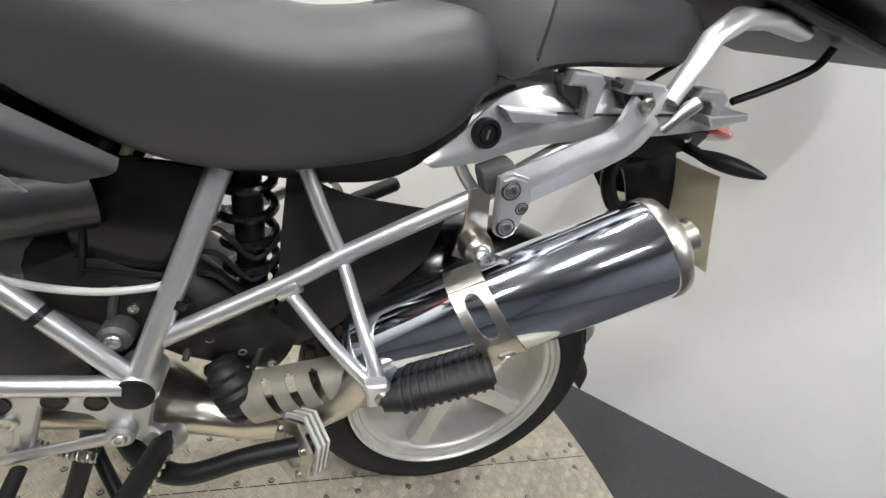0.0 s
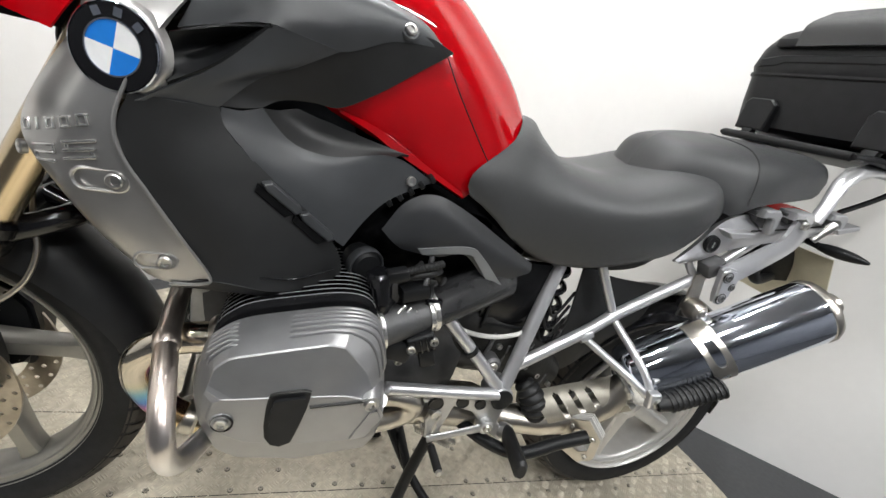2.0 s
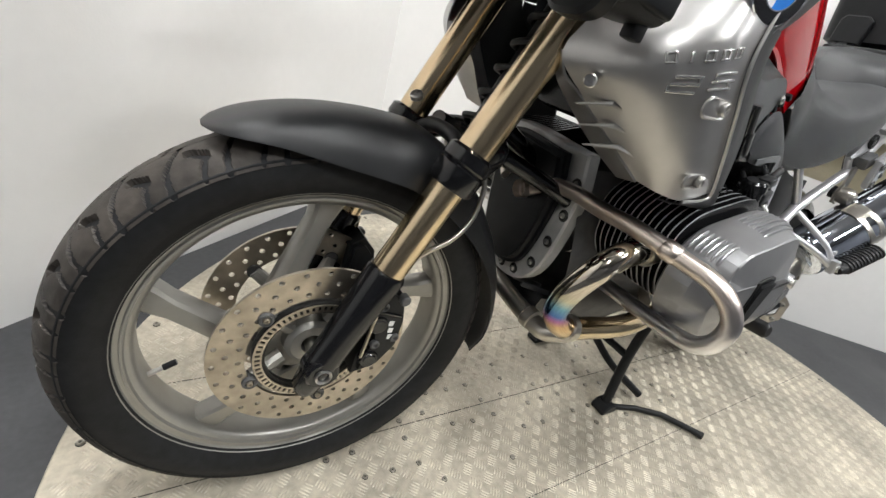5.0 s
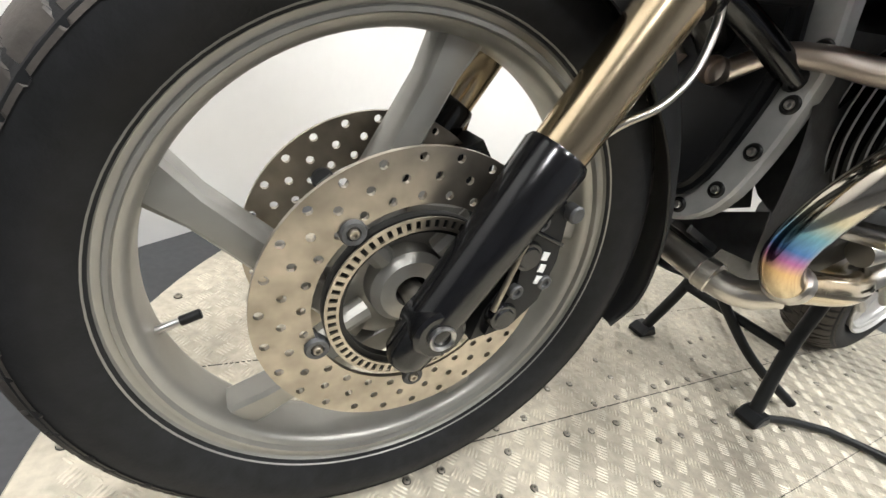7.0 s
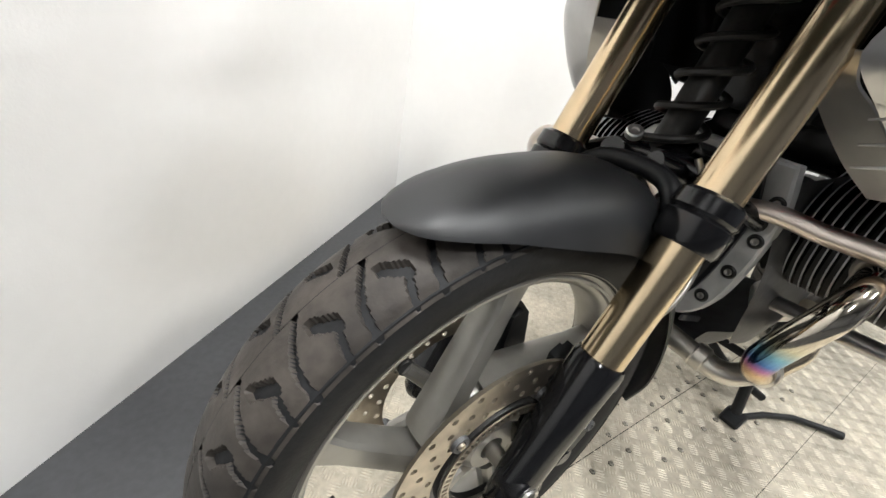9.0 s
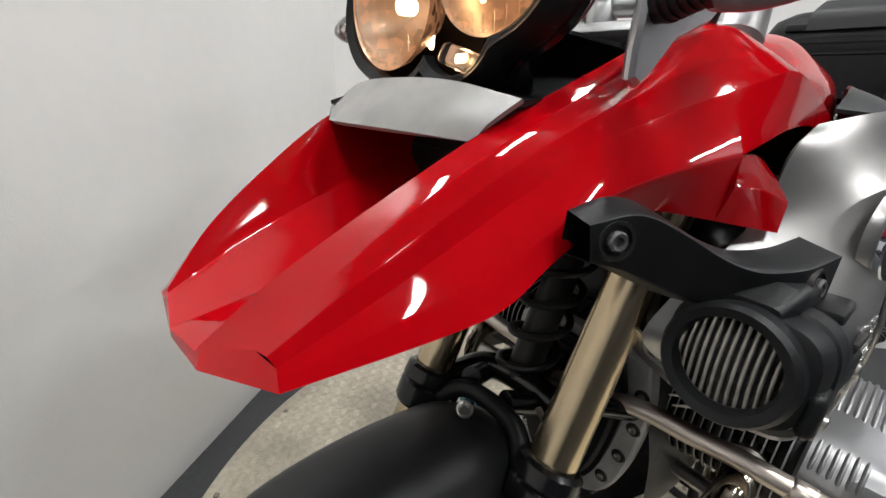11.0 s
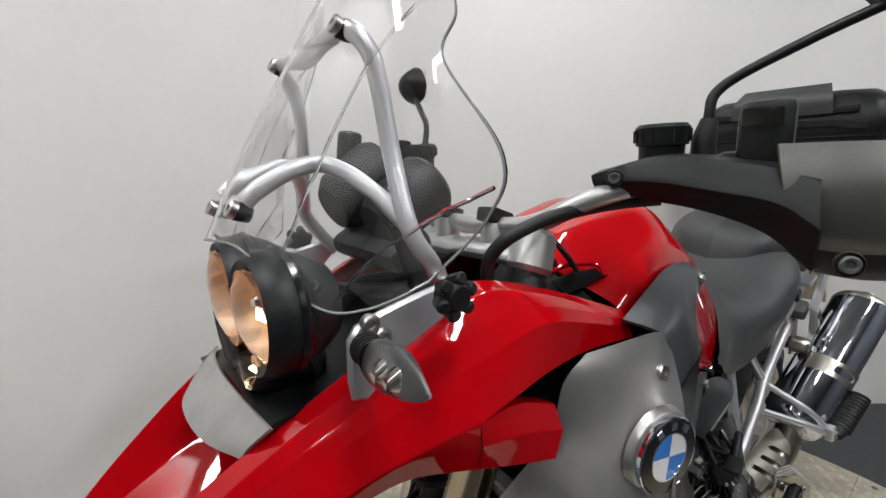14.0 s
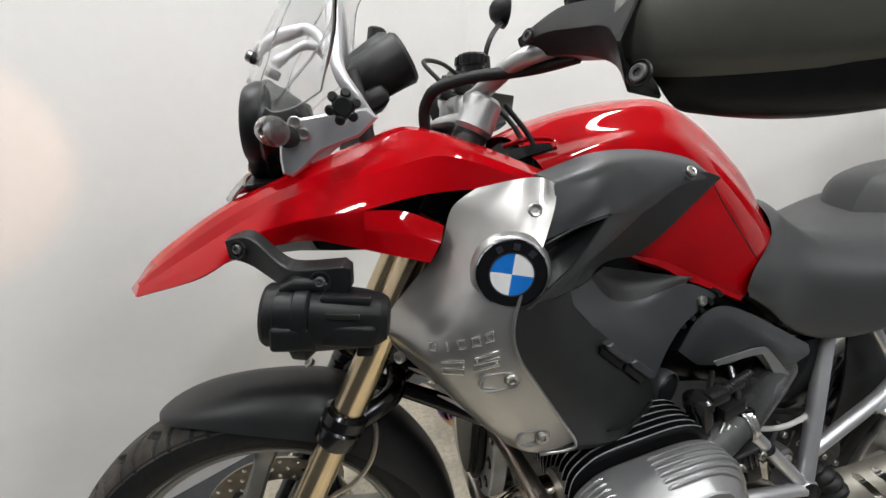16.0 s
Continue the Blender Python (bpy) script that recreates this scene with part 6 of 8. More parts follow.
ped = part("stand_pedal", tube([(0.93, -0.13, 0.35), (0.98, -0.20, 0.352), (1.04, -0.245, 0.365), (1.12, -0.25, 0.398), (1.20, -0.25, 0.418)], 0.0135, 14), M_BLACK, stand, "black pedal arm of the stand")
HEX = [(1.146, 0.398), (1.150, 0.452), (1.185, 0.474), (1.220, 0.446), (1.222, 0.394), (1.196, 0.366), (1.160, 0.370)]


TURN = pose(1.185, -0.24, 0.405, 0, 0, -52) @ Matrix.Translation((-1.185, 0.24, -0.42))


def plate_ring(k0, k1, y0, y1):
    """A flat ring between two sizes of the plate's outline."""
    def at(k, y):
        return [(1.185 + (x - 1.185) * k, y, 0.42 + (z - 0.42) * k) for x, z in HEX]

    bm = skin([at(k0, y0), at(k1, y0), at(k1, y1), at(k0, y1), at(k0, y0)], True)
    bm.transform(TURN)
    bmesh.ops.remove_doubles(bm, verts=bm.verts, dist=1e-6)
    bmesh.ops.recalc_face_normals(bm, faces=bm.faces)
    return bm


part("pedal_plate", plate_ring(0.55, 0.98, -0.256, -0.252), M_STEEL, ped, "bare steel ring plate")
for k in range(3):
    part("pedal_rib", plate_ring(0.88, 1.02, -0.228 - 0.008 * k, -0.224 - 0.008 * k), M_SHIELD, ped, "pale stacked edge plate")
for x, z in ((1.158, 0.440), (1.205, 0.438), (1.162, 0.384), (1.205, 0.390)):
    screw(TURN @ V(x, -0.2565, z), ped, 0.006, (-0.79, -0.61, 0))
for k in range(2):
    sp = [V(0.83 + 0.09 * u, -0.165 - 0.02 * k + 0.006 * math.cos(u * 110), 0.30 + 0.03 * k + 0.05 * (1 - u) + 0.006 * math.sin(u * 110)) for u in [i / 150 for i in range(151)]]
    part("return_spring", rings(sp, 0.0018, 6), M_BOLT, stand)

# throttle body, rubber intake, injector and cables
tb = part("throttle_body", rings([(0.640, -0.255, 0.632), (0.690, -0.250, 0.648), (0.765, -0.223, 0.668)], [0.026, 0.030, 0.029], 24), M_GEAR, bike, "grey metal throttle body with fuel fittings")
for c, r in (((0.679, -0.252, 0.645), 0.034), ((0.766, -0.222, 0.668), 0.035)):
    c = Vector(c)
    e = V(0.97, 0.16, 0.25).normalized()
    part("hose_clamp", rings([c - e * 0.009, c - e * 0.008, c - e * 0.002, c, c + e * 0.002, c + e * 0.008, c + e * 0.009], [r - 0.003, r, r, r - 0.001, r, r, r - 0.003], 28), M_RAISED, tb, "bright steel hose clamp")
part("rubber_intake", rings([(0.765, -0.222, 0.668), (0.82, -0.190, 0.682), (0.87, -0.160, 0.692), (0.92, -0.125, 0.700)], [0.032, 0.036, 0.040, 0.046], 24), M_INTAKE, bike, "smooth black rubber intake pipe")
part("intake_stub", rings([(0.60, -0.21, 0.605), (0.645, -0.224, 0.620)], [0.03, 0.028], 20), M_CAST, tb)
rng = random.Random(5)
part("valve_housing", rings([(0.682, -0.246, 0.664), (0.676, -0.247, 0.690), (0.675, -0.247, 0.694), (0.669, -0.247, 0.722), (0.668, -0.247, 0.724), (0.665, -0.247, 0.738), (0.664, -0.247, 0.742)], [0.013, 0.014, 0.018, 0.018, 0.021, 0.021, 0.016], 22), M_BLACKG, tb, "gloss black injector housing")
part("injector_plug", block((0.034, 0.022, 0.018), pose(0.690, -0.252, 0.742, 0, -14, 6), 0.004), M_BLACK, tb)
part("ribbed_sleeve", rings([V(0.700, -0.250, 0.746).lerp(V(0.762, -0.235, 0.762), k / 24) for k in range(25)], [0.0068 if k % 2 else 0.0055 for k in range(25)], 12), M_RUBBER, tb)
sensor = part("throttle_sensor", block((0.046, 0.026, 0.030), pose(0.752, -0.258, 0.634, 0, -24, 0), 0.006, 3), M_BLACK, tb, "black throttle sensor with two screws")
part("sensor_plug", block((0.026, 0.022, 0.034), pose(0.768, -0.258, 0.606, 0, -20, 0), 0.004), M_BLACK, tb)
for k in range(4):
    part("sensor_rib", block((0.003, 0.006, 0.026), pose(0.742 + 0.009 * k, -0.271, 0.628 + 0.004 * k, 0, -24, 0), 0.001), M_BLACKG, tb)
screw((0.736, -0.2715, 0.624), tb, 0.0075, (0, -1, 0.1), M_BOLT, "bolt")
screw((0.770, -0.2715, 0.642), tb, 0.0075, (0, -1, 0.1), M_BOLT, "bolt")
for k in range(3):
    part("guide_rod", rod((0.690 + 0.010 * k, -0.262, 0.660 - 0.003 * k), (0.716 + 0.010 * k, -0.250, 0.690 - 0.004 * k), 0.0028, 8), M_BOLT, tb)
for k in range(4):
    c = V(0.655 + 0.006 * k, -0.262, 0.676 - 0.020 * k)
    part("port_nut", lathe([(0.0, -0.006), (0.0045, -0.006), (0.006, -0.004), (0.0062, 0.004)], 6, Matrix.Translation(c) @ pose(0, 0, 0, 0, 0, 40), closed=False), M_CAST, tb)
part("side_hose", tube([(0.700, -0.232, 0.720), (0.720, -0.240, 0.738), (0.752, -0.232, 0.742), (0.772, -0.205, 0.735)], 0.0055, 10), M_RUBBER, tb)
part("side_hose", tube([(0.716, -0.236, 0.690), (0.735, -0.246, 0.712), (0.742, -0.236, 0.735), (0.750, -0.210, 0.760)], 0.0050, 10), M_INTAKE, tb)
part("connector", block((0.045, 0.03, 0.022), pose(0.725, -0.24, 0.712, 0, -12, 10), 0.004), M_BLACK, tb)
part("connector", block((0.03, 0.026, 0.03), pose(0.745, -0.245, 0.625, 0, 20, 0), 0.004), M_BLACK, tb)
for p, q in (((0.660, -0.262, 0.690), 0.011), ((0.676, -0.258, 0.668), 0.010), ((0.684, -0.262, 0.600), 0.011), ((0.690, -0.27, 0.575), 0.009)):
    p = Vector(p)
    part("port_boss", rod(p + V(-0.012, 0.03, 0), p, q, 14, bev=0.002), M_CAST, tb)
    screw(p, tb, q * 0.6, (0.3, -1, 0), M_BOLT, "bolt")
part("intake_port", rings([(0.600, -0.250, 0.622), (0.640, -0.252, 0.632), (0.655, -0.252, 0.637), (0.657, -0.252, 0.638), (0.668, -0.252, 0.642)], [0.046, 0.040, 0.037, 0.041, 0.041], 24), M_CAST, tb, "cast aluminium intake port")
part("linkage", block((0.05, 0.012, 0.035), pose(0.715, -0.262, 0.615, 0, 15, 0), 0.004), M_BLACK, tb)
part("bell_mouth", lathe([(0.0, -0.006), (0.020, -0.006), (0.026, 0.0), (0.028, 0.02), (0.024, 0.04)], 28, pose(0.652, -0.195, 0.722, 0, 0, 20), closed=False), M_BLACK, tb)
part("bell_rim", lathe([(0.0265, -0.004), (0.0285, -0.0055), (0.030, -0.002), (0.030, 0.012), (0.0265, 0.012)], 28, pose(0.652, -0.195, 0.722, 0, 0, 20)), M_GREY, tb)
for k in range(5):
    x0, z0 = rng.uniform(0.68, 0.76), rng.uniform(0.63, 0.67)
    part("hose", tube([(x0, -0.22, z0), (x0 + rng.uniform(-0.01, 0.03), -0.238, z0 + rng.uniform(0.01, 0.03)), (x0 + rng.uniform(0.0, 0.04), -0.22, z0 + rng.uniform(0.03, 0.05)), (x0 + rng.uniform(0.02, 0.05), -0.185, z0 + rng.uniform(0.04, 0.07))], 0.0042, 8), M_RUBBER, tb)
for p in ((0.712, -0.238, 0.610), (0.751, -0.236, 0.628), (0.700, -0.262, 0.640), (0.725, -0.258, 0.590)):
    screw(p, tb, 0.007, (0, -1, 0), M_BOLT, "bolt")
grng = random.Random(21)
for k in range(11):
    c = V(grng.uniform(0.665, 0.785), grng.uniform(-0.240, -0.215), grng.uniform(0.585, 0.70))
    if k % 3 == 0:
        part("fitting", rod(c, c + V(grng.uniform(-0.02, 0.02), -0.012, grng.uniform(-0.02, 0.02)), grng.uniform(0.005, 0.010), 12, bev=0.002), M_BLACKG, tb)
    else:
        part("bracket", block((grng.uniform(0.012, 0.03), 0.016, grng.uniform(0.01, 0.026)), Matrix.Translation(c) @ pose(0, 0, 0, grng.uniform(-20, 20), grng.uniform(-40, 40), grng.uniform(-20, 20)), 0.003), M_BLACKG, tb)
part("drain_hose", tube([(0.800, -0.170, 0.640), (0.86, -0.172, 0.605), (0.93, -0.165, 0.590), (0.99, -0.155, 0.594), (1.012, -0.15, 0.605)], 0.0048, 10), M_STEEL, bike, "thin clear drain hose").data.materials[0] = M_SHIELD
mirrored(tb)

# dark boxes, damper and gear under the seat
bx = part("battery_box", loft([[(0.90, -0.125, 0.735), (0.97, -0.128, 0.742), (1.04, -0.122, 0.742)], [(0.905, -0.135, 0.66), (0.97, -0.138, 0.66), (1.03, -0.132, 0.66)], [(0.91, -0.125, 0.572), (0.97, -0.128, 0.568), (1.02, -0.122, 0.572)]], 12, 10, 0.02), M_INNER, bike, "black plastic electrics box behind the frame")
part("box_rib", block((0.11, 0.006, 0.006), pose(0.968, -0.137, 0.60, 0, 2, 0), 0.002), M_BLACK, bx)
part("box_rib", block((0.006, 0.006, 0.12), pose(0.92, -0.137, 0.65, 0, 4, 0), 0.002), M_BLACK, bx)
part("airbox", block((0.30, 0.22, 0.20), pose(0.82, 0, 0.80, 0, 18, 0), 0.03), M_INNER, bike, "black air box under the tank")
part("airbox_base", block((0.26, 0.26, 0.17), pose(0.745, 0, 0.745, 0, 10, 0), 0.02), M_INNER, bike, "black air box base")
part("inner_fairing", block((0.30, 0.20, 0.18), pose(0.55, 0, 0.84, 0, 0, 0), 0.03), M_INNER, bike)
part("frame_core", rings([(0.34, 0, 0.98), (0.50, 0, 0.90), (0.75, 0, 0.80), (0.95, 0, 0.70)], [(0.06, 0.06), (0.09, 0.06), (0.09, 0.06), (0.08, 0.05)], 16), M_INNER, bike)
sp = [V(1.108 - 0.036 * u + 0.034 * math.cos(u * 42), -0.066 + 0.034 * math.sin(u * 42), 0.48 + 0.27 * u) for u in [i / 140 for i in range(141)]]
rs = part("rear_spring", rings(sp, 0.0072, 8), M_BLACKG, bike, "gloss black coil spring of the rear damper")
part("rear_damper", rod((1.112, -0.066, 0.45), (1.070, -0.066, 0.76), 0.020, 18), M_BLACK, rs)
BOOT = spline([(1.062, -0.135, 0.462), (1.078, -0.150, 0.445), (1.092, -0.160, 0.424), (1.103, -0.162, 0.400), (1.116, -0.158, 0.376)], 22)
uj = part("universal_joint_boot", rings(BOOT, [(0.021 + 0.010 * math.sin(math.pi * k / 21)) * (1.0 if k % 3 else 0.88) for k in range(22)], 20), M_RUBBER, bike, "ribbed black rubber boot")
screw((1.118, -0.182, 0.378), uj, 0.008)
part("inner_guard", loft([[(1.125, -0.10, 0.76), (1.20, -0.10, 0.73), (1.36, -0.09, 0.72)], [(1.130, -0.115, 0.60), (1.21, -0.115, 0.60), (1.34, -0.10, 0.64)], [(1.145, -0.09, 0.44), (1.21, -0.09, 0.48), (1.30, -0.08, 0.56)]], 14, 10, 0.004), M_RUBBER, bike, "black inner mudguard")
# dark mass added behind the frame to close a pale gap
housing = part("gearbox_housing", rings([(0.86, -0.075, 0.575), (0.93, -0.085, 0.570), (0.99, -0.090, 0.540), (1.04, -0.092, 0.505), (1.10, -0.090, 0.475), (1.15, -0.085, 0.450)], [(0.055, 0.075), (0.058, 0.080), (0.056, 0.078), (0.052, 0.070), (0.046, 0.060), (0.036, 0.045)], 24), M_DIRT_SHADE, bike, "dark mass shaped as the rear part of the gearbox")
for k in range(5):
    c = V(0.95 + 0.042 * k, -0.146 + 0.004 * k, 0.585 - 0.026 * k)
    part("casting_rib", rod(c, c + V(-0.012, 0.004, -0.090 + 0.008 * k), 0.005, 8, bev=0.001), M_GEAR, housing)
    screw(c + V(0.018, -0.001, -0.030), housing, 0.0065, (0.1, -1, 0.1), M_BOLT, "bolt")
lug = part("frame_lug", rings([(0.953, -0.140, 0.522), (0.953, -0.168, 0.523), (0.953, -0.172, 0.523)], [0.019, 0.019, 0.014], 20), M_GEAR, bike)
screw((0.953, -0.173, 0.523), lug, 0.010, (0, -1, 0.1), M_BOLT, "bolt")
for k in range(6):
    z0 = 0.47 + 0.035 * k
    part("wiring", tube([(1.00, -0.10 - 0.008 * (k % 3), z0), (1.05, -0.12, z0 + 0.02), (1.10, -0.10, z0 - 0.03), (1.14, -0.09, z0 + 0.03)], 0.0038, 8), M_RUBBER, bike)
part("white_lever_plate", prism([(1.20, 0.36), (1.30, 0.39), (1.315, 0.42), (1.27, 0.41), (1.205, 0.385)], -0.135, -0.128, 0.002), M_CAST, bike)

# ---------------------------------------------------------------- head lamp
MID = (-0.006, 1.134)
LENS = [(-0.067, 1.143, 0.049), (0.050, 1.131, 0.061)]


def union_outline(extra, n=84, low=0.0):
    """Outline round both round lenses, seen along x, as (y, z)."""
    out = []
    circ = [(y, z, r + extra) for y, z, r in LENS] + [(-0.040, 1.100 - low * 0.2, 0.034 + extra), (0.03, 1.105, 0.045 + extra)]
    for k in range(n):
        a = 2 * math.pi * k / n
        dy, dz = math.cos(a), math.sin(a)
        best = 0.02
        for cy, cz, r in circ:
            oy, oz = cy - MID[0], cz - MID[1]
            b = oy * dy + oz * dz
            disc = b * b - (oy * oy + oz * oz - r * r)
            if disc > 0:
                best = max(best, b + math.sqrt(disc))
        out.append((MID[0] + best * dy, MID[1] + best * dz))
    return out


def lamp_ring(extra, x, low=0.0):
    return [V(x + 0.10 * (z - 1.134) * 0.6, y, z) for y, z in union_outline(extra, low=low)]


bm = skin([lamp_ring(0.003, 0.034), lamp_ring(0.004, 0.021), lamp_ring(0.009, 0.018), lamp_ring(0.015, 0.026), lamp_ring(0.017, 0.040), lamp_ring(0.013, 0.055), lamp_ring(0.010, 0.060), lamp_ring(0.004, 0.072, 0.2), lamp_ring(-0.008, 0.088, 0.2)], True)
bmesh.ops.recalc_face_normals(bm, faces=bm.faces)
lamp = part("headlamp", bm, M_BLACK, bike, "twin round headlamp, lit, in a black housing", angle=38)
part("lamp_back", skin([lamp_ring(-0.007, 0.088, 0.2), lamp_ring(-0.04, 0.10, 0.2)], True, True), M_BLACK, lamp)
part("lamp_groove", skin([lamp_ring(0.0172, 0.043), lamp_ring(0.0195, 0.047), lamp_ring(0.0172, 0.051)], True), M_BLACKG, lamp)
bezel = skin([lamp_ring(0.004, 0.0205), lamp_ring(0.001, 0.022), lamp_ring(0.0005, 0.032)], True)
part("bezel", bezel, M_BLACK, lamp)
for i, (y, z, r) in enumerate(LENS):
    base = pose(0.0215 + 0.06 * (z - 1.134), y, z, 0, 0, -90) @ pose(0, 0, 0, 3, 0, 0)
    bowl = [(r * k, 0.055 * (1 - k**2)) for k in (0.08, 0.2, 0.35, 0.5, 0.65, 0.8, 0.92, 1.0)]
    part("reflector", lathe(bowl, 40, base, closed=False), M_LIT if y < 0 else M_LIT2, lamp, "bright lamp reflector, lit")
    ln = part("lens", lathe([(0.0, -0.012), (r * 0.4, -0.0105), (r * 0.7, -0.007), (r * 0.92, -0.001), (r, 0.004)], 44, base, closed=False), M_LENS, lamp, "clear lamp lens")
    ln.visible_shadow = False
    if y < 0:
        part("bulb_shade", rings([base @ V(0.0, 0.022, 0.012), base @ V(0, 0.014, 0.012), base @ V(0, 0.010, 0.012)], [0.006, 0.007, 0.004], 18), M_REFLECT, lamp)
    fwd = -0.012 if y > 0 else 0.0
    part("bulb", rings([base @ V(0.0, 0.046 + fwd, 0.0), base @ V(0, 0.036 + fwd, 0.0), base @ V(0, 0.033 + fwd, 0)], [0.007, 0.008, 0.003], 14), M_BULB if y > 0 else M_REFLECT, lamp)
    gx, gz = (-0.42 * r, -0.15 * r) if y < 0 else (0.50 * r, -0.50 * r)
    part("lit_filament", rings([base @ V(gx, 0.026, gz - 0.010), base @ V(gx, 0.024, gz - 0.004), base @ V(gx, 0.024, gz + 0.004), base @ V(gx, 0.026, gz + 0.012)], [0.0015, 0.004, 0.004, 0.0015], 14), M_BULB, lamp)
    for k in range(7):
        o = -0.6 * r + 0.2 * r * k
        h = math.sqrt(max(0.0, (0.95 * r) ** 2 - o * o))
        part("lens_rib", rod(base @ V(o, -0.002, -h), base @ V(o, -0.002, -h + 0.014), 0.0008, 6), M_LENS, lamp)
part("position_light", block((0.012, 0.036, 0.017), pose(0.017, -0.052, 1.078, 18, 8, 0), 0.004), M_LENS, lamp)
part("position_reflector", block((0.006, 0.034, 0.015), pose(0.025, -0.052, 1.078, 18, 8, 0), 0.003), M_LIT, lamp)
part("position_bulb", rings([(0.022, -0.056, 1.078), (0.021, -0.048, 1.078)], [0.003, 0.003], 8), M_BULB, lamp)
beam = bpy.data.lights.new("low_beam", "SPOT")
beam.energy, beam.spot_size, beam.spot_blend, beam.color, beam.shadow_soft_size = 6.5, radians(46), 0.45, (1.0, 0.52, 0.25), 0.015
new("low_beam", beam).matrix_world = look((0.020, 0.050, 1.124), (-0.80, 0.33, 1.06))
screw((0.062, -0.113, 1.176), lamp, 0.007, (-0.4, -0.7, 0.6), M_BLACK)
for o in [lamp] + list(lamp.children):
    for v in o.data.vertices:
        v.co.x += 0.014 + 0.04 * max(0.0, -v.co.y - 0.015) + 0.03 * max(0.0, v.co.y - 0.02)
        v.co.z = 1.122 + (v.co.z - 1.131) * 0.87

# pale visor below the lamp
visor = part("lamp_visor", loft([
    [(0.030, -0.116, 1.052), (0.020, -0.06, 1.061), (0.016, 0.0, 1.062), (0.018, 0.06, 1.058), (0.030, 0.115, 1.046)],
    [(0.014, -0.105, 1.036), (0.000, -0.06, 1.041), (-0.006, 0.0, 1.042), (-0.003, 0.055, 1.039), (0.014, 0.112, 1.034)],
    [(0.008, -0.098, 1.024), (-0.012, -0.055, 1.026), (-0.020, 0.0, 1.026), (-0.016, 0.05, 1.025), (0.006, 0.100, 1.024)],
], 24, 10, 0.004), M_VISOR, bike, "pale grey translucent visor under the headlamp", angle=30)
part("lamp_floor", loft([[(0.03, -0.11, 1.05), (0.02, 0.0, 1.06), (0.01, 0.105, 1.04)], [(0.12, -0.10, 1.06), (0.12, 0.0, 1.06), (0.12, 0.10, 1.06)], [(0.20, -0.09, 1.08), (0.20, 0.0, 1.08), (0.20, 0.09, 1.08)]], 10, 8, 0.004), M_BLACK, bike)

# windscreen
half = [
    [(0.022, 0.0, 1.196), (0.038, -0.05, 1.194), (0.062, -0.105, 1.162), (0.080, -0.138, 1.146), (0.102, -0.157, 1.146), (0.126, -0.172, 1.154), (0.148, -0.186, 1.166)],
    [(0.048, 0.0, 1.245), (0.060, -0.06, 1.242), (0.095, -0.125, 1.215), (0.120, -0.150, 1.204), (0.142, -0.178, 1.204), (0.158, -0.206, 1.209), (0.168, -0.233, 1.218)],
    [(0.090, 0.0, 1.315), (0.102, -0.07, 1.310), (0.132, -0.135, 1.285), (0.152, -0.168, 1.270), (0.166, -0.196, 1.264), (0.174, -0.222, 1.262), (0.174, -0.242, 1.263)],
    [(0.135, 0.0, 1.385), (0.142, -0.06, 1.380), (0.158, -0.112, 1.362), (0.170, -0.140, 1.350), (0.178, -0.150, 1.343), (0.184, -0.160, 1.341), (0.187, -0.166, 1.340)],
    [(0.165, 0.0, 1.430), (0.170, -0.05, 1.428), (0.180, -0.10, 1.412), (0.190, -0.130, 1.398), (0.197, -0.150, 1.388), (0.201, -0.160, 1.382), (0.203, -0.166, 1.378)],
    [(0.195, 0.0, 1.475), (0.197, -0.04, 1.472), (0.202, -0.080, 1.462), (0.207, -0.105, 1.450), (0.210, -0.120, 1.440), (0.212, -0.128, 1.432), (0.213, -0.132, 1.426)],
]
full_rows = []
for c in half:
    s = spline(c, 24)
    full_rows.append([Vector((p.x, -p.y, p.z)) for p in s[:0:-1]] + s)
cols = [spline([r[i] for r in full_rows], 36) for i in range(len(full_rows[0]))]
bm = skin(cols)
bmesh.ops.recalc_face_normals(bm, faces=bm.faces)
bmesh.ops.solidify(bm, geom=bm.faces[:], thickness=0.003)
tree = BVHTree.FromBMesh(bm)
screen = part("windscreen", bm, M_SCREEN, bike, "clear curved acrylic windscreen", angle=60)
screen.visible_shadow = False
edge = spline(half[0], 40)
sidee = spline([h[-1] for h in half], 40)
fold = spline([V(0.065, -0.085, 1.175), V(0.085, -0.103, 1.235), V(0.118, -0.101, 1.278), V(0.158, -0.108, 1.341), V(0.18, -0.138, 1.39)], 30)
fold = [tree.find_nearest(p)[0] for p in fold]
mirrored(part("screen_fold", rings(fold, 0.0016, 6), M_SCREEN, screen))
wing_fold = [tree.find_nearest(p)[0] for p in spline([V(0.168, -0.238, 1.240), V(0.150, -0.206, 1.226), V(0.135, -0.186, 1.212), V(0.115, -0.166, 1.194), V(0.096, -0.151, 1.172), V(0.085, -0.142, 1.152)], 24)]
mirrored(part("screen_fold", rings(wing_fold, 0.0018, 6), M_SCREEN, screen))
edge_l = part("screen_edge", rings(edge + sidee[1:], 0.0011, 6), M_EDGE, screen)
mirrored(edge_l)

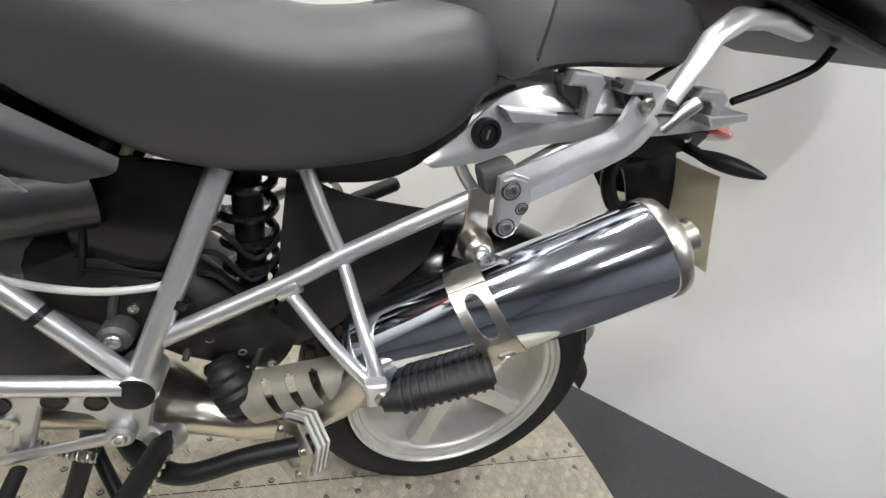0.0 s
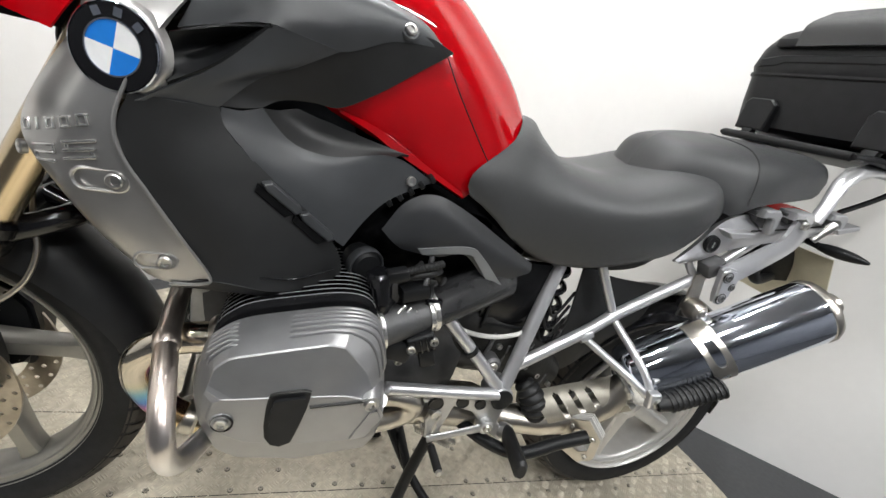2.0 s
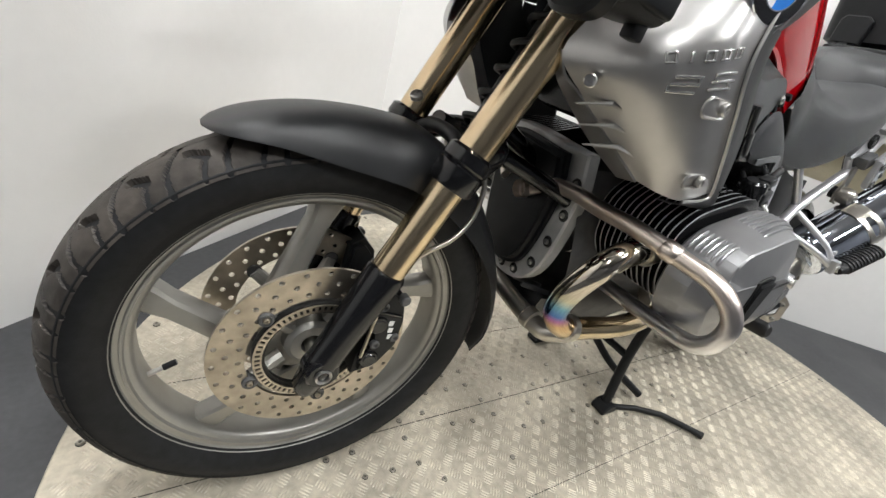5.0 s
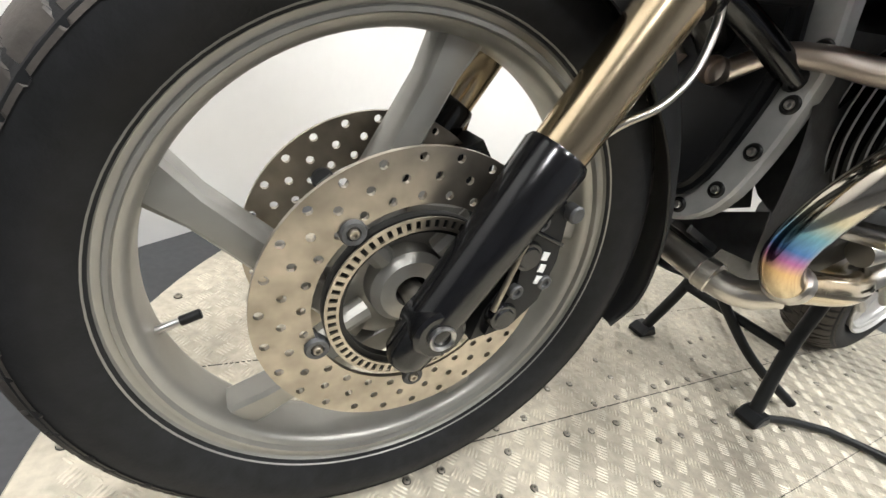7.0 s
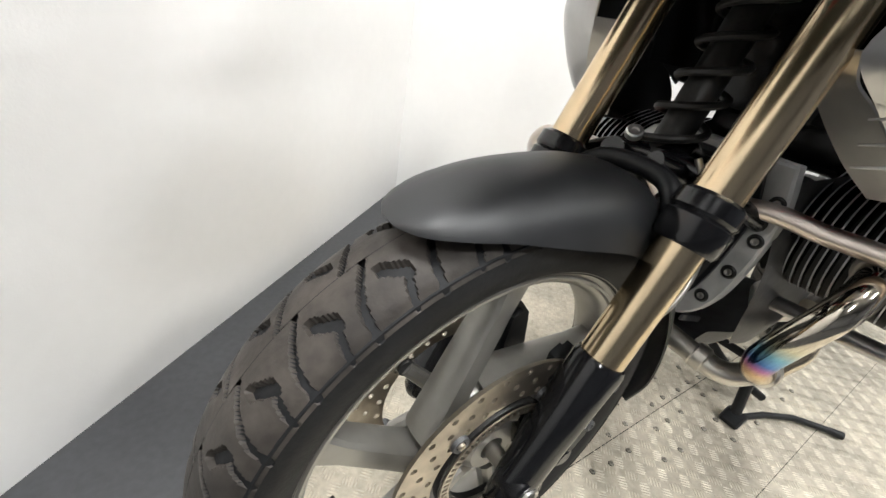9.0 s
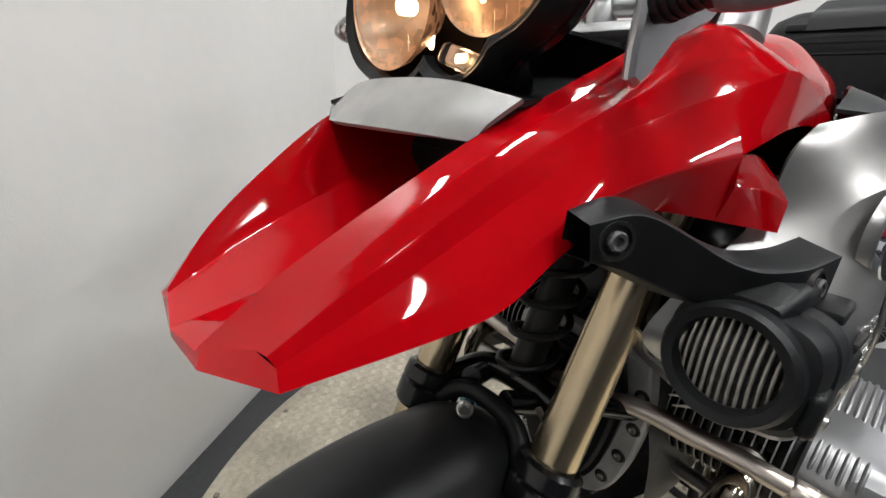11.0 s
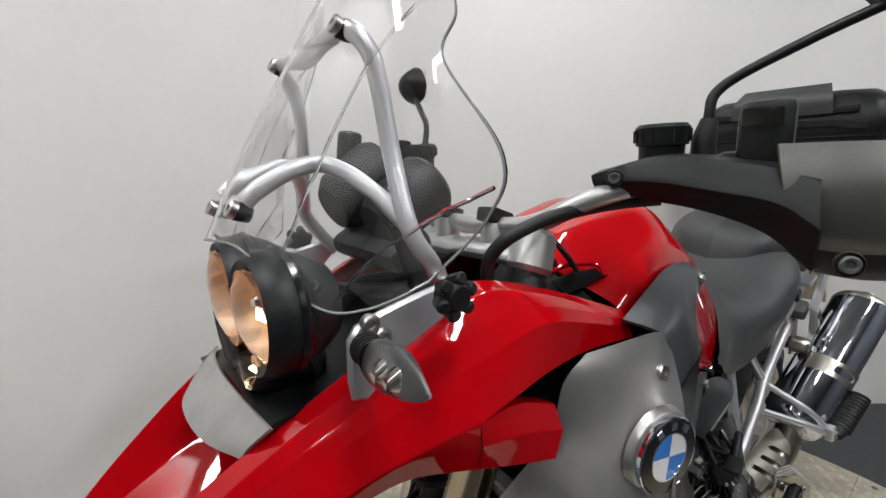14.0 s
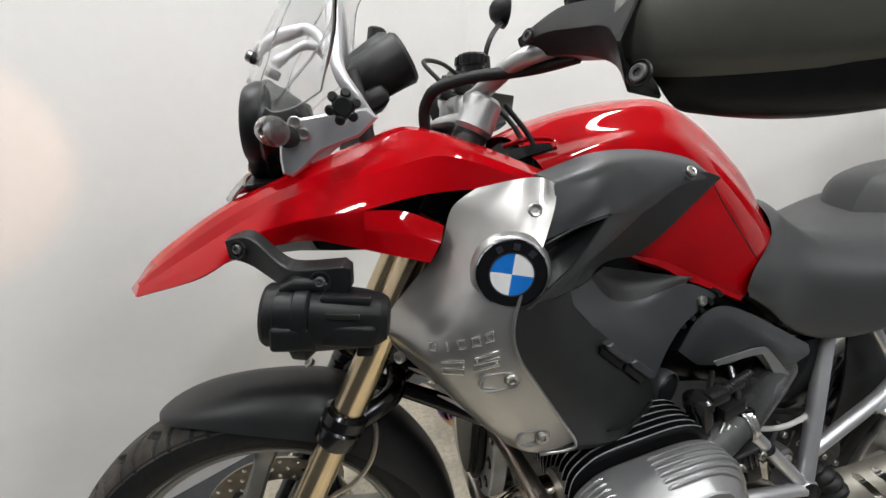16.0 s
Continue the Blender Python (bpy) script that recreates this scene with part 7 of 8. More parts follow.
# tubular screen carrier
mount = part("screen_carrier", tube([(0.205, -0.128, 1.135), (0.185, -0.140, 1.165), (0.166, -0.135, 1.200), (0.165, -0.115, 1.262), (0.163, -0.106, 1.320), (0.156, -0.104, 1.354), (0.145, -0.088, 1.374), (0.140, -0.05, 1.372), (0.140, 0.0, 1.366), (0.140, 0.05, 1.372), (0.145, 0.088, 1.374), (0.156, 0.104, 1.354), (0.163, 0.106, 1.320), (0.165, 0.115, 1.262), (0.166, 0.135, 1.200), (0.185, 0.140, 1.165), (0.205, 0.128, 1.135)], 0.0088, 14, 120), M_SILVER, bike, "silver tubular windscreen carrier")
part("carrier_hoop", tube([(0.167, -0.132, 1.203), (0.155, -0.100, 1.230), (0.141, -0.070, 1.251), (0.120, -0.051, 1.261), (0.090, -0.047, 1.254), (0.062, -0.045, 1.239), (0.052, -0.043, 1.230)], 0.0085, 12, 40), M_SILVER, mount)
part("carrier_hoop", tube([(0.167, 0.132, 1.203), (0.155, 0.102, 1.230), (0.141, 0.076, 1.251), (0.120, 0.060, 1.261), (0.090, 0.057, 1.254), (0.062, 0.056, 1.240), (0.052, 0.056, 1.232)], 0.0085, 12, 40), M_SILVER, mount)
for s, p in ((-1, (0.040, -0.044, 1.226)), (1, (0.041, 0.060, 1.221)), (-1, (0.134, -0.086, 1.377)), (1, (0.134, 0.09, 1.377))):
    screw(p, mount, 0.0085, (-0.85, 0, 0.5))
    part("rubber_washer", rings([Vector(p) + V(0.004, 0, -0.002), Vector(p) + V(0.016, 0, -0.008)], [0.009, 0.007], 16), M_RUBBER, mount)


def side_mount(s):
    M = Matrix.Diagonal((1, s, 1, 1))
    br = part("screen_bracket", prism([(0.090, 1.120), (0.098, 1.131), (0.118, 1.137), (0.150, 1.143), (0.200, 1.150), (0.214, 1.138), (0.190, 1.115), (0.140, 1.096), (0.116, 1.074), (0.102, 1.064), (0.090, 1.068), (0.088, 1.085)], -0.152, -0.143, 0.003, m=M), M_SILVER, bike, "silver cast windscreen bracket")
    screw((0.120, -s * 0.1525, 1.117), br, 0.008, (0, -s, 0), M_BOLT)
    screw((0.110, -s * 0.1525, 1.131), br, 0.0085, (0, -s, 0), M_BOLT)
    kb = part("knob", rings([M @ V(0.172, -0.176, 1.148), M @ V(0.172, -0.192, 1.148), M @ V(0.172, -0.196, 1.148)], [0.014, 0.013, 0.010], 20), M_BLACK, br, "black star-shaped screen knob")
    for k in range(6):
        a = radians(60 * k + 15)
        part("lobe", rod(M @ V(0.172 + 0.011 * math.cos(a), -0.178, 1.148 + 0.011 * math.sin(a)), M @ V(0.172 + 0.017 * math.cos(a), -0.194, 1.148 + 0.017 * math.sin(a)), 0.0062, 10, bev=0.002), M_BLACK, kb)
    # indicator
    ind = part("front_indicator", rings([M @ V(0.104, -0.150, 1.113), M @ V(0.102, -0.158, 1.114), M @ V(0.096, -0.186, 1.118)], [(0.012, 0.012), (0.013, 0.013), (0.010, 0.010)], 18), M_BLACK, bike, "front indicator with a smoked lens")
    for k in range(6):
        u = k / 5
        part("bellows", rings([M @ V(0.102 - 0.006 * u, -0.158 - 0.026 * u, 1.114 + 0.004 * u), M @ V(0.101 - 0.006 * u, -0.161 - 0.026 * u, 1.1145 + 0.004 * u)], [0.0138 - 0.003 * u] * 2, 16), M_RUBBER, ind)
    cs, rs = [], []
    for k in range(13):
        u = k / 12
        cs.append(M @ V(0.096 - 0.005 * u, -0.184 - 0.072 * u, 1.118 + 0.002 * math.sin(u * 3)))
        w = math.sin(math.pi * min(1, 0.22 + 0.78 * u) ** 0.9) ** 0.75 if u < 1 else 0.05
        rs.append((0.016 * w + 0.001, 0.0165 * w + 0.001))
    part("lens", rings(cs, rs, 22), M_SMOKE, ind, "smoked clear indicator lens")
    part("lens_body", rings([c + V(0.004, 0, 0) for c in cs], [(a * 0.5, b * 0.9) for a, b in rs], 18), M_BAND, ind)
    for u in (0.38, 0.58):
        part("led", lathe([(0.0, -0.002), (0.004, -0.003), (0.0075, 0.003), (0.008, 0.006)], 18, Matrix.Translation(M @ V(0.086, -0.184 - 0.072 * u, 1.119)) @ pose(0, 0, 0, 0, 0, -90), closed=False), M_REFLECT, ind)


side_mount(1)
side_mount(-1)

# instruments
dash = part("instrument_housing", rings([(0.175, 0.055, 1.205), (0.19, 0.056, 1.212), (0.228, 0.058, 1.236), (0.246, 0.058, 1.247), (0.252, 0.058, 1.250)], [0.028, 0.040, 0.043, 0.044, 0.040], 32), M_RUBBER, bike, "black round instrument housing")
part("instrument", rings([(0.185, -0.035, 1.190), (0.20, -0.035, 1.197), (0.240, -0.035, 1.220), (0.257, -0.035, 1.230), (0.262, -0.035, 1.233)], [0.026, 0.036, 0.038, 0.040, 0.036], 32), M_RUBBER, dash)
part("dash_base", block((0.06, 0.16, 0.03), pose(0.205, 0, 1.165, 0, -28, 0), 0.012), M_RUBBER, dash)
part("socket", rod((0.21, 0.09, 1.21), (0.225, 0.09, 1.30), 0.016, 18, bev=0.003), M_RUBBER, dash)
part("carrier_stem", tube([(0.20, -0.11, 1.10), (0.19, -0.10, 1.16), (0.18, -0.09, 1.20)], 0.012, 12), M_RUBBER, dash)
part("cockpit_floor", loft([[(0.16, -0.10, 1.10), (0.16, 0.0, 1.12), (0.16, 0.10, 1.10)], [(0.28, -0.09, 1.08), (0.28, 0.0, 1.09), (0.28, 0.09, 1.08)], [(0.42, -0.10, 1.05), (0.42, 0.0, 1.06), (0.42, 0.10, 1.05)]], 10, 8, 0.003), M_BLACK, bike)

# top yoke and handlebar (turned with the wheel)
yoke = part("top_yoke", rings([BAR @ V(0.350, -0.085, 1.135), BAR @ V(0.345, -0.05, 1.138), BAR @ V(0.345, 0.05, 1.138), BAR @ V(0.350, 0.085, 1.135)], [(0.030, 0.014), (0.026, 0.014), (0.026, 0.014), (0.030, 0.014)], 18), M_CAST, bike, "cast aluminium top yoke")
for s in (-1, 1):
    part("fork_cap", rings([leg(1.118, s * 0.096), leg(1.125, s * 0.096), leg(1.162, s * 0.093), leg(1.168, s * 0.093)], [0.024, 0.029, 0.026, 0.02], 26), M_CAST, yoke, "bright fork top cap")
    part("fork_boot", rings([leg(1.04, s * 0.1), leg(1.07, s * 0.098), leg(1.122, s * 0.096)], [0.027, 0.027, 0.025], 22), M_BLACK, yoke)
    part("bar_clamp", rings([BAR @ V(0.348, s * 0.045, 1.14), BAR @ V(0.350, s * 0.045, 1.168), BAR @ V(0.352, s * 0.045, 1.184)], [0.018, 0.019, 0.012], 16), M_CAST, yoke)
    part("clamp_cap", block((0.045, 0.028, 0.02), BAR @ pose(0.352, s * 0.045, 1.182, 0, 20, 0), 0.004), M_BLACK, yoke)


def barpt(x, y, z):
    return BAR @ V(x, y, z)


bars = part("handlebar", tube([barpt(0.53, -0.47, 1.205), barpt(0.478, -0.33, 1.220), barpt(0.428, -0.22, 1.222), barpt(0.381, -0.167, 1.208), barpt(0.357, -0.112, 1.180), barpt(0.352, -0.06, 1.170), barpt(0.352, 0.06, 1.170), barpt(0.357, 0.112, 1.180), barpt(0.381, 0.167, 1.208), barpt(0.428, 0.22, 1.222), barpt(0.478, 0.33, 1.220), barpt(0.53, 0.47, 1.205)], 0.0125, 16, 90), M_CAST, bike, "aluminium handlebar with hand guards")
part("cable_loom", tube([(0.285, -0.108, 1.105), (0.278, -0.115, 1.139), (0.281, -0.125, 1.160), (0.295, -0.140, 1.177), (0.341, -0.150, 1.190), (0.388, -0.160, 1.195), (0.425, -0.180, 1.200), (0.45, -0.22, 1.205)], 0.0080, 12, 50), M_RUBBER, bars, "black cable loom")
part("cable", tube([(0.40, -0.10, 1.16), (0.44, -0.12, 1.10), (0.43, -0.14, 1.04)], 0.004, 8), M_RUBBER, bars)
part("cable", tube([(0.39, -0.06, 1.17), (0.43, -0.09, 1.11), (0.42, -0.11, 1.04)], 0.004, 8), M_RUBBER, bars)
part("throttle_cable", tube([(0.33, 0.02, 1.20), (0.30, 0.05, 1.24), (0.35, 0.13, 1.25), (0.42, 0.2, 1.22)], 0.004, 8), M_RUBBER, bars)
for s in (-1, 1):
    part("grip", rings([barpt(0.478, s * 0.338, 1.214), barpt(0.482, s * 0.345, 1.214), barpt(0.528, s * 0.465, 1.205), barpt(0.531, s * 0.472, 1.205)], [0.016, 0.0175, 0.0175, 0.014], 18), M_RUBBER, bars)
    part("switch_cluster", block((0.05, 0.06, 0.055), BAR @ pose(0.463, s * 0.292, 1.225, 0, 8, s * -20), 0.01), M_BLACK, bars)
    part("reservoir", rings([barpt(0.448, s * 0.213, 1.228), barpt(0.448, s * 0.213, 1.263), barpt(0.448, s * 0.213, 1.264), barpt(0.448, s * 0.213, 1.283), barpt(0.448, s * 0.213, 1.287)], [0.023, 0.024, 0.0275, 0.0285, 0.025], 28), M_BLACK, bars, "black round fluid reservoir")
    for k in range(16):
        a = radians(22.5 * k)
        part("cap_rib", rod(barpt(0.448 + 0.0285 * math.cos(a), s * 0.213 + 0.0285 * math.sin(a), 1.267), barpt(0.448 + 0.0285 * math.cos(a), s * 0.213 + 0.0285 * math.sin(a), 1.281), 0.0018, 6), M_BLACK, bars)
    part("switch_pod", block((0.048, 0.045, 0.065), BAR @ pose(0.462, s * 0.306, 1.268, 0, 6, s * -15), 0.008), M_BLACK, bars)
    part("pod_window", block((0.012, 0.035, 0.018), BAR @ pose(0.440, s * 0.306, 1.285, 0, 6, s * -15), 0.003), M_SMOKE, bars)
    part("lever", tube([barpt(0.445, s * 0.27, 1.215), barpt(0.475, s * 0.36, 1.208), barpt(0.515, s * 0.43, 1.20)], 0.006, 10), M_CAST, bars)


def hand_guard(s):
    M = BAR @ Matrix.Diagonal((1, s, 1, 1))

    def G(x, y, z):
        return M @ V(x - 0.015 - 0.15 * (y + 0.148), -0.1845 + (y + 0.148) * 0.814, z)

    back = BAR.inverted()

    def W(*pts):
        return [M @ (back @ V(*p)) for p in pts]

    arm = part("guard_arm", panel([
        W((0.425, -0.158, 1.238), (0.455, -0.220, 1.256), (0.468, -0.280, 1.250), (0.470, -0.326, 1.242), (0.465, -0.36, 1.232)),
        W((0.392, -0.168, 1.234), (0.417, -0.229, 1.256), (0.428, -0.280, 1.248), (0.436, -0.326, 1.240), (0.430, -0.36, 1.228)),
        W((0.393, -0.169, 1.227), (0.404, -0.235, 1.228), (0.411, -0.285, 1.219), (0.416, -0.338, 1.211), (0.410, -0.368, 1.190)),
        W((0.403, -0.167, 1.216), (0.423, -0.215, 1.206), (0.434, -0.270, 1.197), (0.438, -0.325, 1.180), (0.428, -0.362, 1.150)),
        W((0.428, -0.158, 1.212), (0.460, -0.210, 1.202), (0.470, -0.270, 1.194), (0.470, -0.330, 1.174), (0.462, -0.36, 1.145)),
    ], 44, 4, 0.003), M_BLACK, bike, "black plastic hand guard arm with crisp folds", angle=24)
    end = W((0.425, -0.158, 1.238), (0.392, -0.168, 1.234), (0.393, -0.169, 1.227), (0.403, -0.167, 1.216), (0.428, -0.158, 1.212))
    deep = W((0.430, -0.165, 1.236), (0.400, -0.174, 1.232), (0.401, -0.175, 1.227), (0.408, -0.173, 1.218), (0.432, -0.165, 1.214))
    part("arm_end", skin([end, deep], True, True), M_BLACK, arm)
    shell = part("hand_guard", loft([
        [G(*p) for p in ((0.400, -0.322, 1.260), (0.42, -0.40, 1.259), (0.475, -0.475, 1.254), (0.55, -0.53, 1.246), (0.63, -0.55, 1.238))],
        [G(*p) for p in ((0.382, -0.335, 1.220), (0.405, -0.415, 1.222), (0.462, -0.490, 1.222), (0.545, -0.545, 1.218), (0.63, -0.565, 1.212))],
        [G(*p) for p in ((0.390, -0.345, 1.180), (0.412, -0.418, 1.180), (0.468, -0.490, 1.180), (0.548, -0.545, 1.180), (0.625, -0.562, 1.185))],
        [G(*p) for p in ((0.410, -0.350, 1.165), (0.427, -0.412, 1.160), (0.478, -0.482, 1.162), (0.550, -0.533, 1.172), (0.605, -0.552, 1.182))],
    ], 40, 22, 0.004), M_GUARD, arm, "dark olive-grey hand guard shell", angle=40)
    skirt = part("guard_skirt", loft([
        [G(*p) for p in ((0.414, -0.350, 1.172), (0.431, -0.413, 1.164), (0.482, -0.483, 1.165), (0.553, -0.534, 1.175), (0.61, -0.553, 1.188))],
        [G(*p) for p in ((0.438, -0.362, 1.140), (0.452, -0.410, 1.134), (0.494, -0.468, 1.135), (0.552, -0.516, 1.145), (0.605, -0.54, 1.168))],
        [G(*p) for p in ((0.490, -0.350, 1.136), (0.500, -0.395, 1.130), (0.530, -0.435, 1.131), (0.57, -0.48, 1.141), (0.605, -0.52, 1.16))],
    ], 30, 12, 0.003), M_BLACK, arm, angle=40)
    # screws, each on a ring darkened by colour like a shaded recess
    for p, r in (((0.3955, -0.1945, 1.231), 0.0065), ((0.421, -0.387, 1.162), 0.0075)):
        at = W(p)[0]
        nn = (M.to_3x3() @ V(-0.9, -0.4, 0.1)).normalized()
        part("screw_recess", lathe([(0.0, 0.001), (r * 1.25, 0.001), (r * 1.35, -0.001), (r * 1.5, 0.001)], 18, Matrix.Translation(at) @ V(0, -1, 0).rotation_difference(nn).to_matrix().to_4x4(), closed=False), M_DIRT_SHADE, arm)
        screw(at, arm, r, nn, M_GEAR)


hand_guard(1)
hand_guard(-1)


def mirror_on(s):
    M = BAR @ Matrix.Diagonal((1, s, 1, 1))
    st = part("mirror_stem", tube([M @ V(0.485, -0.245, 1.235), M @ V(0.488, -0.247, 1.29), M @ V(0.500, -0.255, 1.325), M @ V(0.540, -0.32, 1.365), M @ V(0.582, -0.385, 1.398)], 0.0058, 12, 40), M_BLACK, bike, "black mirror on a slender stem")
    part("mirror_boot", rings([M @ V(0.485, -0.245, 1.225), M @ V(0.486, -0.245, 1.27), M @ V(0.489, -0.248, 1.29)], [0.014, 0.013, 0.009], 16), M_RUBBER, st)
    c = M @ V(0.588, -0.394, 1.425)
    part("mirror_shell", rings([c + V(-0.036, 0, 0), c + V(-0.030, 0, 0), c + V(-0.012, 0, 0), c + V(0.004, 0, 0), c + V(0.006, 0, 0)], [(0.008, 0.010), (0.022, 0.020), (0.040, 0.034), (0.048, 0.040), (0.046, 0.038)], 26), M_BLACK, st)
    part("mirror_glass", rings([c + V(0.006, 0, 0), c + V(0.0065, 0, 0)], [(0.044, 0.036), (0.044, 0.036)], 26), M_CHROME, st)


mirror_on(1)
mirror_on(-1)

# fog lamps on their brackets
def fog(s):
    M = Matrix.Diagonal((1, s, 1, 1))
    br = part("fog_lamp_bracket", panel([
        [M @ V(*p) for p in ((0.030, -0.160, 0.966), (0.054, -0.166, 0.958), (0.090, -0.198, 0.938), (0.118, -0.228, 0.932), (0.150, -0.242, 0.938), (0.168, -0.246, 0.944))],
        [M @ V(*p) for p in ((0.024, -0.164, 0.994), (0.046, -0.172, 1.003), (0.062, -0.184, 1.001), (0.100, -0.218, 0.974), (0.125, -0.238, 0.976), (0.168, -0.246, 0.980))],
        [M @ V(*p) for p in ((0.020, -0.182, 0.990), (0.044, -0.194, 0.997), (0.060, -0.204, 0.993), (0.098, -0.240, 0.966), (0.122, -0.262, 0.970), (0.166, -0.270, 0.974))],
        [M @ V(*p) for p in ((0.024, -0.184, 0.968), (0.048, -0.192, 0.962), (0.070, -0.206, 0.950), (0.108, -0.244, 0.936), (0.124, -0.261, 0.936), (0.164, -0.270, 0.944))],
        [M @ V(*p) for p in ((0.030, -0.160, 0.966), (0.054, -0.166, 0.958), (0.090, -0.198, 0.938), (0.118, -0.228, 0.932), (0.150, -0.242, 0.938), (0.168, -0.246, 0.944))],
    ], 44, 4, 0), M_BLACK, bike, "black bracket of the fog lamp", angle=35)
    part("bracket_cap", skin([[M @ V(0.168, -0.246, 0.944), M @ V(0.168, -0.246, 0.980), M @ V(0.166, -0.270, 0.974), M @ V(0.164, -0.270, 0.944)], [M @ V(0.176, -0.250, 0.950), M @ V(0.176, -0.250, 0.974), M @ V(0.174, -0.266, 0.970), M @ V(0.173, -0.266, 0.950)]], True, True), M_BLACK, br)
    for px, py, pz, nn in ((0.036, -0.1905, 0.981, (-0.45, -s * 0.88, 0.1)), (0.140, -0.2665, 0.958, (-0.15, -s, 0.1))):
        d0 = Vector(nn).normalized()
        part("bolt_recess", lathe([(0.0, 0.002), (0.0085, 0.002), (0.0095, -0.001), (0.0115, -0.0012), (0.0125, 0.002)], 22, Matrix.Translation(M @ V(px, py, pz)) @ V(0, -1, 0).rotation_difference(d0).to_matrix().to_4x4(), closed=False), M_DIRT_SHADE, br)
    screw(M @ V(0.036, -0.1905, 0.981), br, 0.006, (-0.45, -s * 0.88, 0.1), M_GEAR)
    screw(M @ V(0.140, -0.2665, 0.958), br, 0.006, (-0.15, -s, 0.1), M_GEAR)
    a, b = M @ V(0.082, -0.247, 0.916), M @ V(0.214, -0.258, 0.906)
    d = (b - a).normalized()

    def on(u, dy=0.0, dz=0.0):
        return a + d * u + M.to_3x3() @ V(0, dy, dz)

    fl = part("fog_lamp", boxy([on(u) for u in (0.008, 0.010, 0.020, 0.046, 0.047)], [(0.034, 0.029), (0.039, 0.033), (0.041, 0.0345), (0.041, 0.0345), (0.038, 0.032)], 36, 0.62), M_BLACK, bike, "black round fog lamp with a ribbed lens", angle=24)
    part("rear_shell", boxy([on(u) for u in (0.047, 0.049, 0.075, 0.105, 0.124, 0.132, 0.135)], [(0.040, 0.034), (0.042, 0.0355), (0.040, 0.033), (0.036, 0.030), (0.031, 0.027), (0.024, 0.022), (0.010, 0.010)], 36, 0.66), M_BLACK, fl, angle=24)
    part("bezel", rings([on(0.012), on(-0.002), on(-0.006), on(-0.004), on(0.004), on(0.009)], [0.036, 0.0365, 0.034, 0.0285, 0.0262, 0.026], 36, caps=False), M_BLACK, fl, angle=30)
    ln = part("lens", rings([on(0.006), on(0.001), on(-0.003), on(-0.0045), on(-0.005)], [0.0285, 0.025, 0.017, 0.007, 0.0004], 36, caps=False), M_LENS, fl, "clear ribbed fog lamp lens")
    ln.visible_shadow = False
    for k in range(13):
        o = -0.026 + 0.00433 * k
        h = math.sqrt(max(0, 0.0272**2 - o * o))
        part("lens_rib", tube([on(0.006, o, -h), on(0.003, o, 0.0), on(0.006, o, h)], 0.0011, 6, 9), M_BRIGHT, fl)
    part("reflector", rings([on(0.009), on(0.016), on(0.026), on(0.030)], [0.028, 0.025, 0.014, 0.002], 30, caps=False), M_FOG, fl)
    part("bulb", rings([on(0.026), on(0.014)], [0.004, 0.0035], 10), M_REFLECT, fl)
    part("cage_flange", boxy([on(u, 0, -0.004) for u in (0.026, 0.030, 0.044, 0.046, 0.052)], [(0.038, 0.036), (0.0425, 0.041), (0.0430, 0.042), (0.041, 0.040), (0.036, 0.034)], 36, 0.62), M_BLACK, fl, angle=24)
    part("cage_side", block((0.048, 0.010, 0.028), Matrix.Translation(on(0.028, -0.0385, -0.012)) @ pose(0, 0, 0, 0, 4, 0), 0.005, 3), M_BLACK, fl)
    part("cage_side", block((0.060, 0.012, 0.026), Matrix.Translation(on(0.086, -0.034, -0.008)) @ pose(0, 0, 0, 0, 6, -4 * s), 0.005, 3), M_BLACK, fl)
    part("side_slot", block((0.036, 0.004, 0.006), Matrix.Translation(on(0.082, -0.0385, 0.016)) @ pose(0, 0, 0, 0, 4, -3 * s), 0.001), M_DIRT_SHADE, fl)
    part("clip", block((0.056, 0.020, 0.010), Matrix.Translation(on(0.086, -0.020, 0.030)) @ pose(0, 0, 0, 0, 5, 0), 0.004), M_BLACK, fl)
    part("joint", boxy([on(0.014, 0, 0.032), on(0.030, 0, 0.040), on(0.062, 0, 0.042), on(0.078, 0, 0.034)], [(0.014, 0.006), (0.018, 0.009), (0.018, 0.009), (0.012, 0.005)], 20, 0.6), M_BLACK, fl)
    part("foot", block((0.020, 0.016, 0.018), Matrix.Translation(on(0.104, -0.010, -0.034)) @ pose(0, 0, 0, 0, 6, 0), 0.003), M_BLACK, fl)


fog(1)
fog(-1)

# ---------------------------------------------------------------- tail
tail = part("tail_unit", loft([
    [(1.275, -0.168, 0.814), (1.31, -0.166, 0.850), (1.36, -0.160, 0.912), (1.43, -0.155, 0.938), (1.52, -0.152, 0.950), (1.62, -0.146, 0.962), (1.73, -0.135, 0.975)],
    [(1.280, -0.172, 0.810), (1.33, -0.172, 0.836), (1.39, -0.170, 0.882), (1.45, -0.166, 0.905), (1.53, -0.163, 0.920), (1.63, -0.158, 0.938), (1.74, -0.148, 0.958)],
    [(1.290, -0.166, 0.806), (1.34, -0.166, 0.822), (1.40, -0.164, 0.852), (1.46, -0.160, 0.872), (1.54, -0.156, 0.892), (1.63, -0.150, 0.915), (1.735, -0.140, 0.945)],
], 36, 12, 0.012), M_SILVER, bike, "silver painted tail frame with grab rails", angle=30)
mirrored(tail)
